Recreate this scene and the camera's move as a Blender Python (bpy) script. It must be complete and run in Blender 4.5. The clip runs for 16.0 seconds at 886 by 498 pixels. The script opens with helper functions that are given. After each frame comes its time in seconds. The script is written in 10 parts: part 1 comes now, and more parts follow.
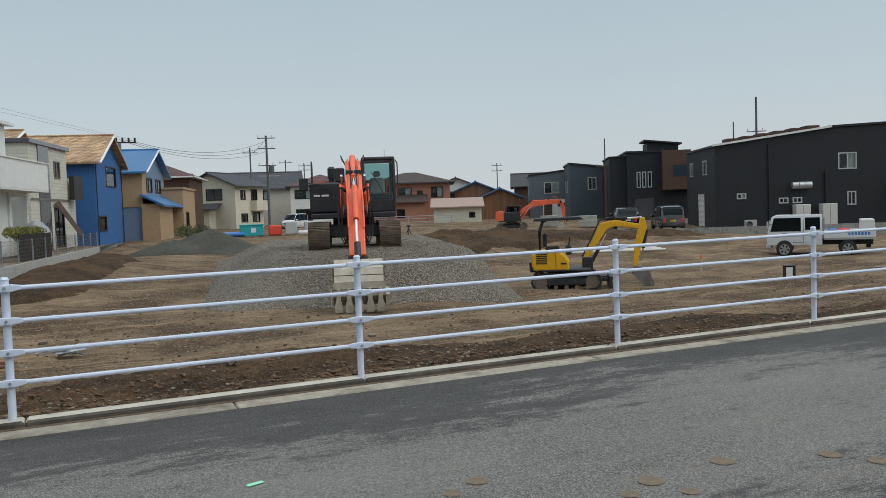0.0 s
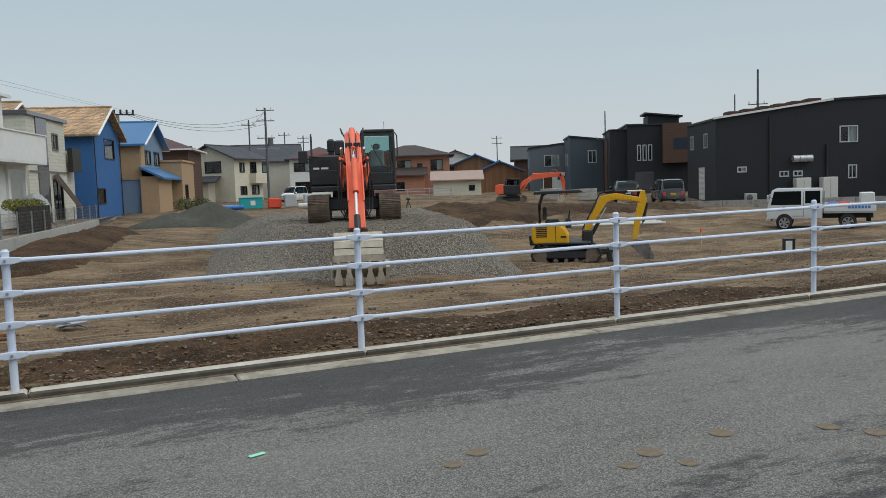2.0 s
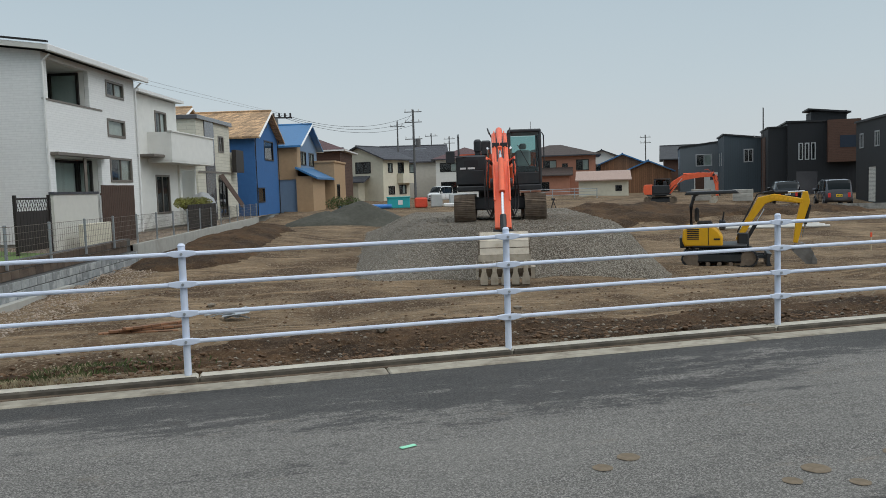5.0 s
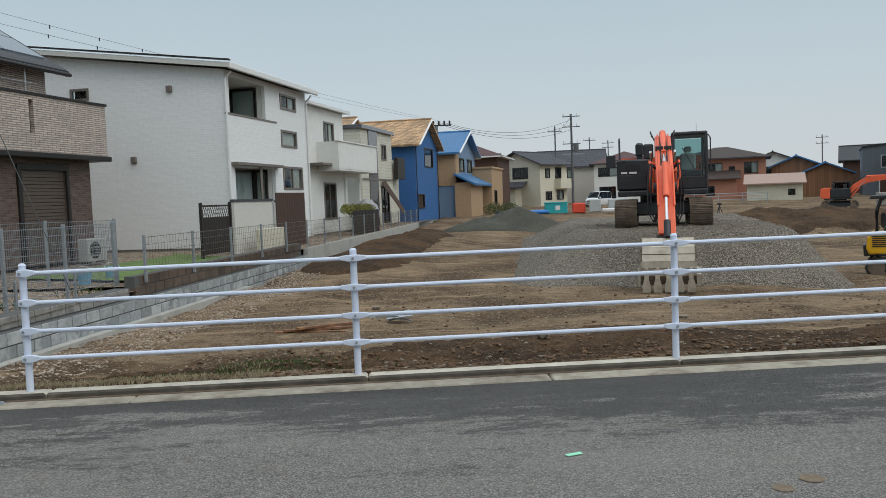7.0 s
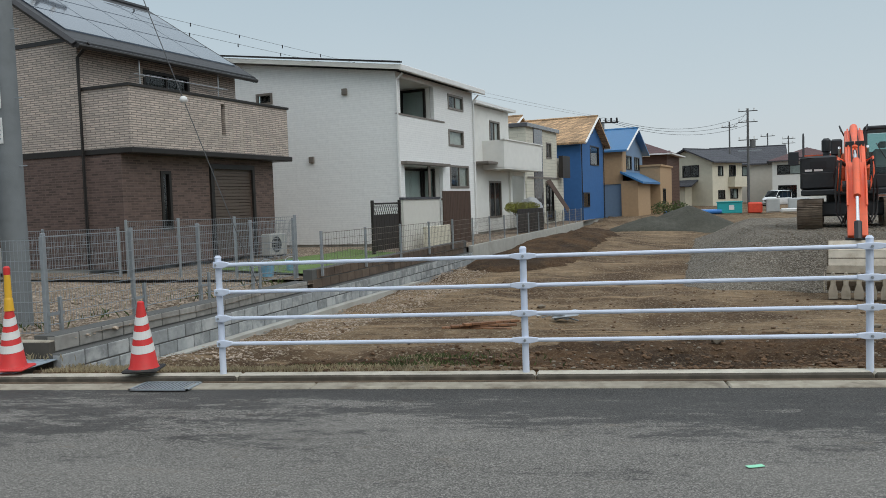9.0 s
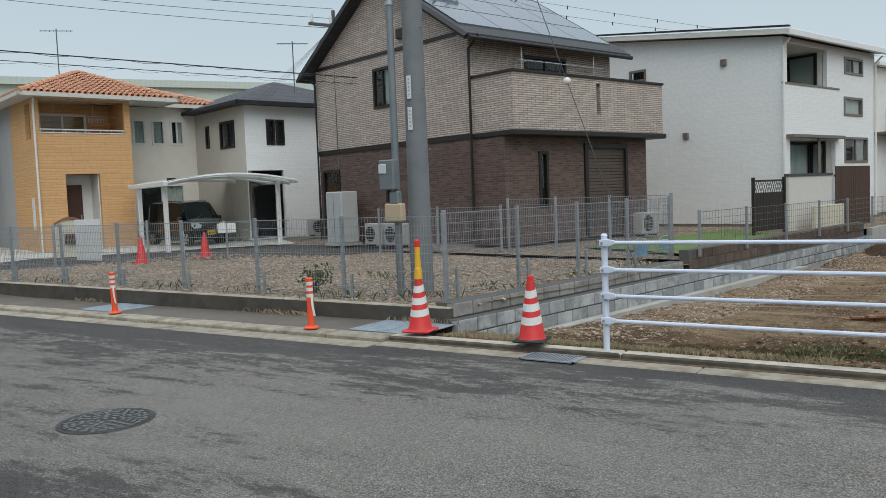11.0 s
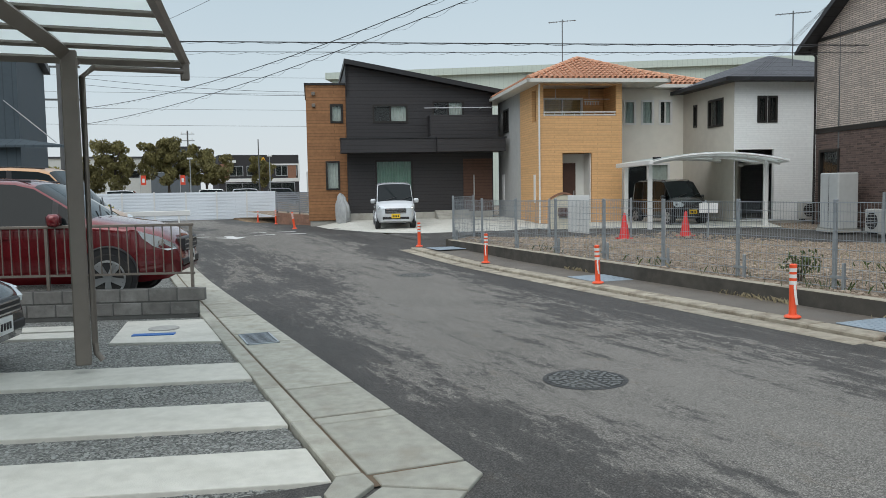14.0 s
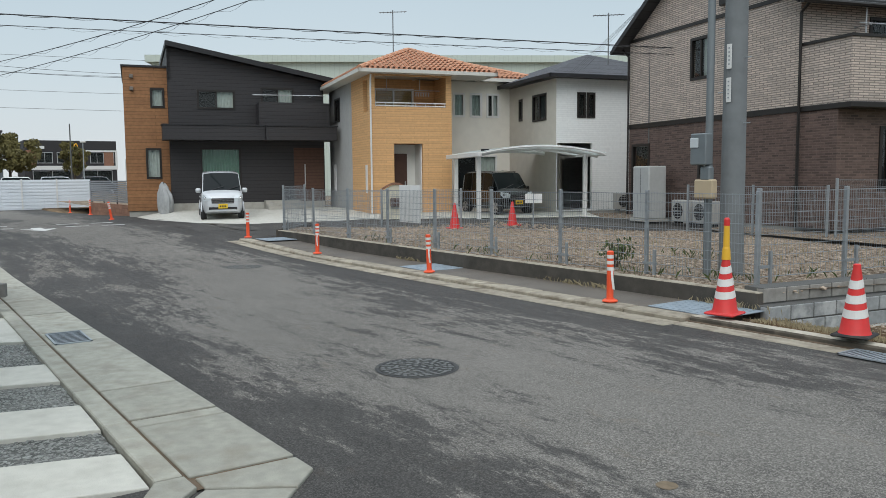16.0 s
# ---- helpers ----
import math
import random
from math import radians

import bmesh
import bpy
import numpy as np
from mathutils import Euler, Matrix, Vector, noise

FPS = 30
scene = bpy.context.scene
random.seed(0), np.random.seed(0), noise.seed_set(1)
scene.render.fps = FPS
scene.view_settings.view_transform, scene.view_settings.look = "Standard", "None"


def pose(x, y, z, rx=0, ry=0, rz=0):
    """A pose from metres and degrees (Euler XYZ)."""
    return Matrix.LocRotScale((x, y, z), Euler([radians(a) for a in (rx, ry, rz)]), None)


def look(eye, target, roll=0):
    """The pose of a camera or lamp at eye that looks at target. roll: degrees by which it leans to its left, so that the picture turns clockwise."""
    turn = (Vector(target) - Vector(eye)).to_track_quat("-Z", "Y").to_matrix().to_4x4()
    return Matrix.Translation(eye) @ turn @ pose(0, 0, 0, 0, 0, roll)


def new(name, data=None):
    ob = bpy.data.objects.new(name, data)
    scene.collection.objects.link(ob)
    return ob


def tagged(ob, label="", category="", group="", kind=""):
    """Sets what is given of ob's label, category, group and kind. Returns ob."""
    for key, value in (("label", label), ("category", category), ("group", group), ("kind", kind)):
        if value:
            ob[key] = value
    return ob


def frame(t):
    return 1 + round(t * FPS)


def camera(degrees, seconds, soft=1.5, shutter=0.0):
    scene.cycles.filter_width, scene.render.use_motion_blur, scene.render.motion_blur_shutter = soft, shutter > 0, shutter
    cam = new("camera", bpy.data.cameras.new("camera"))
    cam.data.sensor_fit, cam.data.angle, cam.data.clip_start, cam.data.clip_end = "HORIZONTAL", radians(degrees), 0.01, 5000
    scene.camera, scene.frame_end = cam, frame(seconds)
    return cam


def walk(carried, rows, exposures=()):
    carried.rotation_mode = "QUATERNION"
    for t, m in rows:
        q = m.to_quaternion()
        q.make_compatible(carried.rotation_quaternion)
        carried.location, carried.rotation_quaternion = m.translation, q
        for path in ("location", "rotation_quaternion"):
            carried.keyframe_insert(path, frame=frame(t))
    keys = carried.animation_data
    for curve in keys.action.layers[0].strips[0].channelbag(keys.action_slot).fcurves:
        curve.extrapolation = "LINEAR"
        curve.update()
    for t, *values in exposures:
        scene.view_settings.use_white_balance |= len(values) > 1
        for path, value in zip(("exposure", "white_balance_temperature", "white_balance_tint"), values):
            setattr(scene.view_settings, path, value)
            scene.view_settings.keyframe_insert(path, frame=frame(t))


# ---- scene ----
cam = camera(57.5, 16.0, soft=0.8)
PATH = [
    (0.0, pose(0.200, 0.053, 1.667, 87.23, 1.97, -23.57)),
    (0.5, pose(0.203, 0.050, 1.662, 86.36, 1.89, -23.59)),
    (1.0, pose(0.199, 0.061, 1.670, 85.69, 1.86, -23.58)),
    (1.5, pose(0.198, 0.062, 1.668, 85.35, 1.87, -23.59)),
    (2.0, pose(0.195, 0.061, 1.666, 85.32, 1.90, -23.60)),
    (2.5, pose(0.191, 0.063, 1.663, 85.33, 1.91, -23.72)),
    (3.0, pose(0.187, 0.071, 1.668, 85.28, 2.26, -21.37)),
    (3.5, pose(0.177, 0.069, 1.664, 85.49, 2.46, -18.52)),
    (6.0, pose(0.105, 0.054, 1.660, 85.85, 1.62, -9.51)),
    (6.5, pose(0.084, 0.046, 1.662, 86.19, 1.90, -6.32)),
    (7.0, pose(0.067, 0.049, 1.666, 86.43, 2.16, -2.40)),
    (7.5, pose(0.045, 0.044, 1.665, 86.47, 2.14, 0.44)),
    (8.0, pose(0.029, 0.033, 1.668, 86.67, 2.09, 2.74)),
    (10.5, pose(-0.152, 0.007, 1.665, 86.15, 2.03, 26.10)),
    (11.0, pose(-0.222, -0.015, 1.673, 86.14, 2.22, 34.51)),
    (11.5, pose(-0.227, -0.034, 1.654, 86.52, 2.20, 44.42)),
    (12.0, pose(-0.213, -0.040, 1.659, 86.32, 1.94, 53.12)),
    (12.5, pose(-0.167, -0.055, 1.668, 85.80, 1.42, 59.39)),
    (13.0, pose(-0.155, -0.082, 1.668, 85.55, 1.02, 64.12)),
    (13.5, pose(-0.117, -0.093, 1.674, 85.57, 0.94, 66.66)),
    (14.0, pose(-0.101, -0.105, 1.676, 85.61, 0.98, 67.79)),
    (14.5, pose(-0.108, -0.099, 1.670, 85.64, 0.94, 67.58)),
    (15.0, pose(-0.124, -0.082, 1.669, 85.26, 0.88, 65.91)),
    (15.5, pose(-0.142, -0.066, 1.667, 84.93, 0.73, 61.53)),
    (16.0, pose(-0.174, -0.044, 1.655, 84.80, 0.49, 55.99)),
]
walk(cam, PATH, ((0.0, 0.0), (3.5, 0.0), (7.5, 0.05), (10.5, 0.12), (12.5, 0.24), (16.0, 0.24)))

# ---- world and sun: an even overcast sky ----
world = bpy.data.worlds.new("overcast_sky")
scene.world = world
world.use_nodes = True
wn, wl = world.node_tree.nodes, world.node_tree.links
wn.clear()
w_out, w_bg = wn.new("ShaderNodeOutputWorld"), wn.new("ShaderNodeBackground")
w_sky = wn.new("ShaderNodeTexSky")
w_sky.sky_type, w_sky.sun_disc = "NISHITA", False
w_sky.sun_elevation, w_sky.sun_rotation = radians(48), radians(133)
w_sky.air_density, w_sky.dust_density = 1.0, 4.0
w_gain = wn.new("ShaderNodeVectorMath")
w_gain.operation = "SCALE"
w_gain.inputs["Scale"].default_value = 0.08
w_co, w_sep, w_ramp = wn.new("ShaderNodeTexCoord"), wn.new("ShaderNodeSeparateXYZ"), wn.new("ShaderNodeValToRGB")
w_ramp.color_ramp.elements[0].position, w_ramp.color_ramp.elements[0].color = 0.0, (0.65, 0.69, 0.71, 1)
w_ramp.color_ramp.elements[1].position, w_ramp.color_ramp.elements[1].color = 1.0, (1.35, 1.45, 1.55, 1)
e = w_ramp.color_ramp.elements.new(0.34)
e.color = (0.41, 0.53, 0.61, 1)
e = w_ramp.color_ramp.elements.new(0.12)
e.color = (0.555, 0.645, 0.695, 1)
w_noise = wn.new("ShaderNodeTexNoise")
w_noise.inputs["Scale"].default_value, w_noise.inputs["Detail"].default_value = 1.6, 4
w_cloud = wn.new("ShaderNodeMix")
w_cloud.data_type, w_cloud.blend_type = "RGBA", "SOFT_LIGHT"
w_cloud.inputs[0].default_value = 0.16
w_mix = wn.new("ShaderNodeMix")
w_mix.data_type = "RGBA"
w_mix.inputs[0].default_value = 0.88
wl.new(w_sky.outputs[0], w_gain.inputs[0])
wl.new(w_co.outputs["Generated"], w_sep.inputs[0])
wl.new(w_co.outputs["Generated"], w_noise.inputs["Vector"])
wl.new(w_sep.outputs["Z"], w_ramp.inputs[0])
wl.new(w_ramp.outputs[0], w_cloud.inputs[6])
wl.new(w_noise.outputs[0], w_cloud.inputs[7])
wl.new(w_gain.outputs[0], w_mix.inputs[6])
wl.new(w_cloud.outputs[2], w_mix.inputs[7])
wl.new(w_mix.outputs[2], w_bg.inputs[0])
w_bg.inputs[1].default_value = 1.0
wl.new(w_bg.outputs[0], w_out.inputs[0])
sun = new("sun", bpy.data.lights.new("sun", "SUN"))
sun.data.energy, sun.data.angle, sun.data.color = 0.95, radians(50), (1.0, 0.98, 0.955)
sun.matrix_world = look((42, -24, 50), (5, 10, 0))
scene.view_settings.exposure = 0.0


# ---- materials ----
def mat(name, color, rough=0.7, metal=0.0, var=0.12, scale=6.0, bump=0.0, bscale=60.0, stain=0.0, sscale=0.6,
        stain_color=None, spec=0.5, coat=0.0, rand=0.0, edge=0.18):
    """A paint or mineral surface: base colour varied at two scales, stains, fine relief."""
    m = bpy.data.materials.new(name)
    m.use_nodes = True
    n, l = m.node_tree.nodes, m.node_tree.links
    b = n["Principled BSDF"]
    b.inputs["Roughness"].default_value, b.inputs["Metallic"].default_value = rough, metal
    b.inputs["Specular IOR Level"].default_value = spec
    b.inputs["Coat Weight"].default_value = coat
    tc = n.new("ShaderNodeTexCoord")
    place = tc.outputs["Object"]
    if rand:
        # repeats on one mesh each take another part of the pattern
        own, far_, shift = n.new("ShaderNodeObjectInfo"), n.new("ShaderNodeMath"), n.new("ShaderNodeVectorMath")
        far_.operation, shift.operation = "MULTIPLY", "ADD"
        far_.inputs[1].default_value = 60.0
        l.new(own.outputs["Random"], far_.inputs[0])
        l.new(place, shift.inputs[0])
        l.new(far_.outputs[0], shift.inputs[1])
        place = shift.outputs[0]
    n1 = n.new("ShaderNodeTexNoise")
    n1.inputs["Scale"].default_value, n1.inputs["Detail"].default_value = scale, 6
    l.new(place, n1.inputs["Vector"])
    r1 = n.new("ShaderNodeMapRange")
    r1.inputs[3].default_value, r1.inputs[4].default_value = 1 - var, 1 + var
    r1.inputs[1].default_value, r1.inputs[2].default_value = 0.25, 0.75
    l.new(n1.outputs[0], r1.inputs[0])
    v = n.new("ShaderNodeVectorMath")
    v.operation = "SCALE"
    v.inputs[0].default_value = color[:3]
    l.new(r1.outputs[0], v.inputs["Scale"])
    last = v.outputs[0]
    if rand:
        oi = n.new("ShaderNodeObjectInfo")
        rr = n.new("ShaderNodeMapRange")
        rr.inputs[3].default_value, rr.inputs[4].default_value = 1 - rand, 1 + rand
        l.new(oi.outputs["Random"], rr.inputs[0])
        v2 = n.new("ShaderNodeVectorMath")
        v2.operation = "SCALE"
        l.new(last, v2.inputs[0])
        l.new(rr.outputs[0], v2.inputs["Scale"])
        last = v2.outputs[0]
    if stain:
        n2 = n.new("ShaderNodeTexNoise")
        n2.inputs["Scale"].default_value, n2.inputs["Detail"].default_value = sscale, 8
        n2.inputs["Roughness"].default_value = 0.62
        l.new(place, n2.inputs["Vector"])
        r2 = n.new("ShaderNodeMapRange")
        r2.inputs[1].default_value, r2.inputs[2].default_value, r2.inputs[4].default_value = 0.5 - (0.18 - edge) * 0.25, 0.5 + edge, stain
        l.new(n2.outputs[0], r2.inputs[0])
        mx = n.new("ShaderNodeMix")
        mx.data_type = "RGBA"
        l.new(r2.outputs[0], mx.inputs[0])
        l.new(last, mx.inputs[6])
        sc = stain_color or tuple(c * 0.55 for c in color[:3])
        mx.inputs[7].default_value = (*sc[:3], 1)
        last = mx.outputs[2]
    l.new(last, b.inputs["Base Color"])
    if bump:
        n3 = n.new("ShaderNodeTexNoise")
        n3.inputs["Scale"].default_value, n3.inputs["Detail"].default_value = bscale, 5
        l.new(place, n3.inputs["Vector"])
        bp = n.new("ShaderNodeBump")
        bp.inputs["Strength"].default_value, bp.inputs["Distance"].default_value = bump, 0.02
        l.new(n3.outputs[0], bp.inputs["Height"])
        l.new(bp.outputs[0], b.inputs["Normal"])
    return m


def siding(name, color, row=0.15, length=0.0, joint=0.7, var=0.1, rough=0.75, tint=0.0, bump=0.4, vertical=False):
    """Board or tile siding: courses of a given height, with joints where length is set, in each piece a little other tone."""
    m = mat(name, color, rough, var=var, scale=9.0)
    n, l = m.node_tree.nodes, m.node_tree.links
    b = n["Principled BSDF"]
    tc = [x for x in n if x.bl_idname == "ShaderNodeTexCoord"][0]
    sep = n.new("ShaderNodeSeparateXYZ")
    l.new(tc.outputs["Object"], sep.inputs[0])
    add = n.new("ShaderNodeMath")
    add.operation = "ADD"
    l.new(sep.outputs["X"], add.inputs[0])
    l.new(sep.outputs["Y"], add.inputs[1])
    com = n.new("ShaderNodeCombineXYZ")
    l.new(add.outputs[0], com.inputs["Y" if vertical else "X"])
    l.new(sep.outputs["Z"], com.inputs["X" if vertical else "Y"])
    br = n.new("ShaderNodeTexBrick")
    br.inputs["Scale"].default_value = 1.0
    br.inputs["Row Height"].default_value = row
    br.inputs["Brick Width"].default_value = length or 40.0
    br.inputs["Mortar Size"].default_value = 0.012
    br.inputs["Mortar Smooth"].default_value = 0.3
    br.inputs["Color1"].default_value = (1 - tint, 1 - tint, 1 - tint, 1)
    br.inputs["Color2"].default_value = (1 + tint, 1 + tint * 0.9, 1 + tint * 0.8, 1)
    br.inputs["Mortar"].default_value = (joint, joint, joint, 1)
    l.new(com.outputs[0], br.inputs["Vector"])
    mul = n.new("ShaderNodeMix")
    mul.data_type, mul.blend_type = "RGBA", "MULTIPLY"
    mul.inputs[0].default_value = 1.0
    src = b.inputs["Base Color"].links[0].from_socket
    l.new(src, mul.inputs[6])
    l.new(br.outputs["Color"], mul.inputs[7])
    l.new(mul.outputs[2], b.inputs["Base Color"])
    bp = n.new("ShaderNodeBump")
    bp.inputs["Strength"].default_value, bp.inputs["Distance"].default_value = bump, 0.02
    inv = n.new("ShaderNodeMath")
    inv.operation = "SUBTRACT"
    inv.inputs[0].default_value = 1.0
    l.new(br.outputs["Fac"], inv.inputs[1])
    l.new(inv.outputs[0], bp.inputs["Height"])
    l.new(bp.outputs[0], b.inputs["Normal"])
    return m


def glass_mat(name, tint=(0.75, 0.85, 0.85)):
    """Clear pane: see-through with mirror gloss that grows at grazing angles."""
    m = bpy.data.materials.new(name)
    m.use_nodes = True
    n, l = m.node_tree.nodes, m.node_tree.links
    n.remove(n["Principled BSDF"])
    out = n["Material Output"]
    tr, gl, fr, mx = (n.new(k) for k in ("ShaderNodeBsdfTransparent", "ShaderNodeBsdfGlossy", "ShaderNodeFresnel", "ShaderNodeMixShader"))
    tr.inputs[0].default_value = (*tint, 1)
    gl.inputs["Roughness"].default_value = 0.03
    fr.inputs[0].default_value = 1.55
    l.new(fr.outputs[0], mx.inputs[0])
    l.new(tr.outputs[0], mx.inputs[1])
    l.new(gl.outputs[0], mx.inputs[2])
    l.new(mx.outputs[0], out.inputs[0])
    return m


def asphalt_mat():
    """Worn asphalt: pale stones in a grey binder, long damp and dusty patches along the road."""
    m = bpy.data.materials.new("asphalt")
    m.use_nodes = True
    n, l = m.node_tree.nodes, m.node_tree.links
    b = n["Principled BSDF"]
    tc = n.new("ShaderNodeTexCoord")

    def noise_at(scale, detail, stretch=(1, 1, 1), rough=0.6):
        mp = n.new("ShaderNodeMapping")
        mp.inputs["Scale"].default_value = stretch
        l.new(tc.outputs["Object"], mp.inputs[0])
        t = n.new("ShaderNodeTexNoise")
        t.inputs["Scale"].default_value, t.inputs["Detail"].default_value = scale, detail
        t.inputs["Roughness"].default_value = rough
        l.new(mp.outputs[0], t.inputs["Vector"])
        return t.outputs[0]

    def ramp(sock, a, c):
        r = n.new("ShaderNodeMapRange")
        r.inputs[1].default_value, r.inputs[2].default_value = a, c
        l.new(sock, r.inputs[0])
        return r.outputs[0]

    def mix(f, a, c, blend="MIX"):
        x = n.new("ShaderNodeMix")
        x.data_type, x.blend_type = "RGBA", blend
        for s, k in ((f, 0), (a, 6), (c, 7)):
            if isinstance(s, (tuple, float, int)):
                x.inputs[k].default_value = (*s, 1) if isinstance(s, tuple) else s
            else:
                l.new(s, x.inputs[k])
        return x.outputs[2]
    def calc(op, a, c):
        x = n.new("ShaderNodeMath")
        x.operation = op
        for s, k in ((a, 0), (c, 1)):
            if isinstance(s, (float, int)):
                x.inputs[k].default_value = s
            else:
                l.new(s, x.inputs[k])
        return x.outputs[0]
    grit = n.new("ShaderNodeTexVoronoi")
    grit.inputs["Scale"].default_value = 135
    l.new(tc.outputs["Object"], grit.inputs["Vector"])
    tone = n.new("ShaderNodeSeparateColor")
    l.new(grit.outputs["Color"], tone.inputs[0])
    stones = calc("MULTIPLY", ramp(tone.outputs[0], 0.25, 1.0), ramp(noise_at(75, 4, rough=0.8), 0.28, 0.60))
    base = mix(stones, (0.082, 0.077, 0.070), (0.40, 0.38, 0.345))
    dust = ramp(noise_at(0.45, 8, (0.5, 1.3, 1), 0.72), 0.38, 0.68)
    base = mix(dust, base, mix(0.42, base, (0.27, 0.255, 0.23)))
    brown = ramp(noise_at(2.6, 9, (0.6, 1.4, 1), 0.75), 0.58, 0.70)
    base = mix(brown, base, mix(0.4, base, (0.20, 0.155, 0.11)))
    # the middle of the carriageway dries first; both channels stay damp
    sep = n.new("ShaderNodeSeparateXYZ")
    l.new(tc.outputs["Object"], sep.inputs[0])
    near_side = calc("MULTIPLY", ramp(calc("MULTIPLY", sep.outputs["Y"], -1.0), -4.2, -1.7), 0.10)
    far_side = calc("MULTIPLY", ramp(sep.outputs["Y"], 5.2, 7.0), 0.11)
    channel = calc("ADD", near_side, far_side)
    patchy = calc("ADD", calc("MULTIPLY", noise_at(0.4, 5, (0.35, 1.2, 1), 0.6), 0.36), calc("MULTIPLY", noise_at(2.2, 9, (0.35, 1.6, 1), 0.75), 0.34))
    patchy = calc("ADD", patchy, calc("MULTIPLY", noise_at(9, 9, (0.6, 1.4, 1), 0.85), 0.30))
    wet = calc("ADD", patchy, channel)
    haze = ramp(wet, 0.50, 0.68)
    base = mix(haze, base, mix(1.0, base, (0.56, 0.56, 0.57), "MULTIPLY"))
    damp = ramp(wet, 0.538, 0.554)
    base = mix(damp, base, mix(1.0, base, (0.49, 0.49, 0.50), "MULTIPLY"))
    l.new(base, b.inputs["Base Color"])
    rg = n.new("ShaderNodeMapRange")
    rg.inputs[3].default_value, rg.inputs[4].default_value = 0.9, 0.7
    l.new(damp, rg.inputs[0])
    l.new(rg.outputs[0], b.inputs["Roughness"])
    b.inputs["Specular IOR Level"].default_value = 0.25
    bp = n.new("ShaderNodeBump")
    bp.inputs["Strength"].default_value, bp.inputs["Distance"].default_value = 0.6, 0.008
    l.new(stones, bp.inputs["Height"])
    l.new(bp.outputs[0], b.inputs["Normal"])
    return m


def earth_mat(name, dry, wet, stone, stone_scale=28.0, stone_cut=0.68, lump=0.9, patch=0.22, streak=0.0):
    """Bare soil or gravel: dry and damp patches, crumbs and embedded stones with relief."""
    m = bpy.data.materials.new(name)
    m.use_nodes = True
    n, l = m.node_tree.nodes, m.node_tree.links
    b = n["Principled BSDF"]
    tc = n.new("ShaderNodeTexCoord")

    def tex(scale, detail, rough=0.6):
        t = n.new("ShaderNodeTexNoise")
        t.inputs["Scale"].default_value, t.inputs["Detail"].default_value = scale, detail
        t.inputs["Roughness"].default_value = rough
        l.new(tc.outputs["Object"], t.inputs["Vector"])
        return t.outputs[0]

    def ramp(s, a, c):
        r = n.new("ShaderNodeMapRange")
        r.inputs[1].default_value, r.inputs[2].default_value = a, c
        l.new(s, r.inputs[0])
        return r.outputs[0]

    def mix(f, a, c):
        x = n.new("ShaderNodeMix")
        x.data_type = "RGBA"
        for s, k in ((f, 0), (a, 6), (c, 7)):
            if isinstance(s, (tuple, float, int)):
                x.inputs[k].default_value = (*s, 1) if isinstance(s, tuple) else s
            else:
                l.new(s, x.inputs[k])
        return x.outputs[2]
    c1 = mix(ramp(tex(patch, 7, 0.65), 0.4, 0.6), dry, wet)
    c1 = mix(ramp(tex(1.3, 8, 0.72), 0.46, 0.62), c1, mix(0.55, c1, wet))
    c1 = mix(ramp(tex(5.5, 6, 0.7), 0.35, 0.75), c1, mix(0.6, c1, tuple(0.35 * v for v in wet)))
    c1 = mix(ramp(tex(24, 5, 0.75), 0.52, 0.66), c1, mix(0.45, c1, stone))
    if streak:
        mp = n.new("ShaderNodeMapping")
        mp.inputs["Scale"].default_value = (0.16, 1.9, 1)
        mp.inputs["Rotation"].default_value = (0, 0, 0.2)
        l.new(tc.outputs["Object"], mp.inputs[0])
        tr = n.new("ShaderNodeTexNoise")
        tr.inputs["Scale"].default_value, tr.inputs["Detail"].default_value = 1.6, 6
        tr.inputs["Roughness"].default_value = 0.66
        l.new(mp.outputs[0], tr.inputs["Vector"])
        c1 = mix(ramp(tr.outputs[0], 0.55, 0.62), c1, mix(streak, c1, wet))
        c1 = mix(ramp(tr.outputs[0], 0.44, 0.36), c1, mix(streak, c1, tuple(min(0.5, 1.25 * v) for v in dry)))
    vo = n.new("ShaderNodeTexVoronoi")
    vo.inputs["Scale"].default_value = stone_scale
    l.new(tc.outputs["Object"], vo.inputs["Vector"])
    sp = n.new("ShaderNodeSeparateColor")
    l.new(vo.outputs["Color"], sp.inputs[0])
    st = ramp(sp.outputs[0], stone_cut, stone_cut + 0.12)
    c2 = mix(st, c1, mix(sp.outputs[1], stone, tuple(0.6 * v for v in stone)))
    l.new(c2, b.inputs["Base Color"])
    b.inputs["Roughness"].default_value = 0.95
    b.inputs["Specular IOR Level"].default_value = 0.2
    add = n.new("ShaderNodeMath")
    add.operation = "ADD"
    l.new(tex(9, 9, 0.72), add.inputs[0])
    mu = n.new("ShaderNodeMath")
    mu.operation = "MULTIPLY"
    mu.inputs[1].default_value = 0.35
    l.new(st, mu.inputs[0])
    l.new(mu.outputs[0], add.inputs[1])
    bp = n.new("ShaderNodeBump")
    bp.inputs["Strength"].default_value, bp.inputs["Distance"].default_value = lump, 0.06
    l.new(add.outputs[0], bp.inputs["Height"])
    l.new(bp.outputs[0], b.inputs["Normal"])
    return m


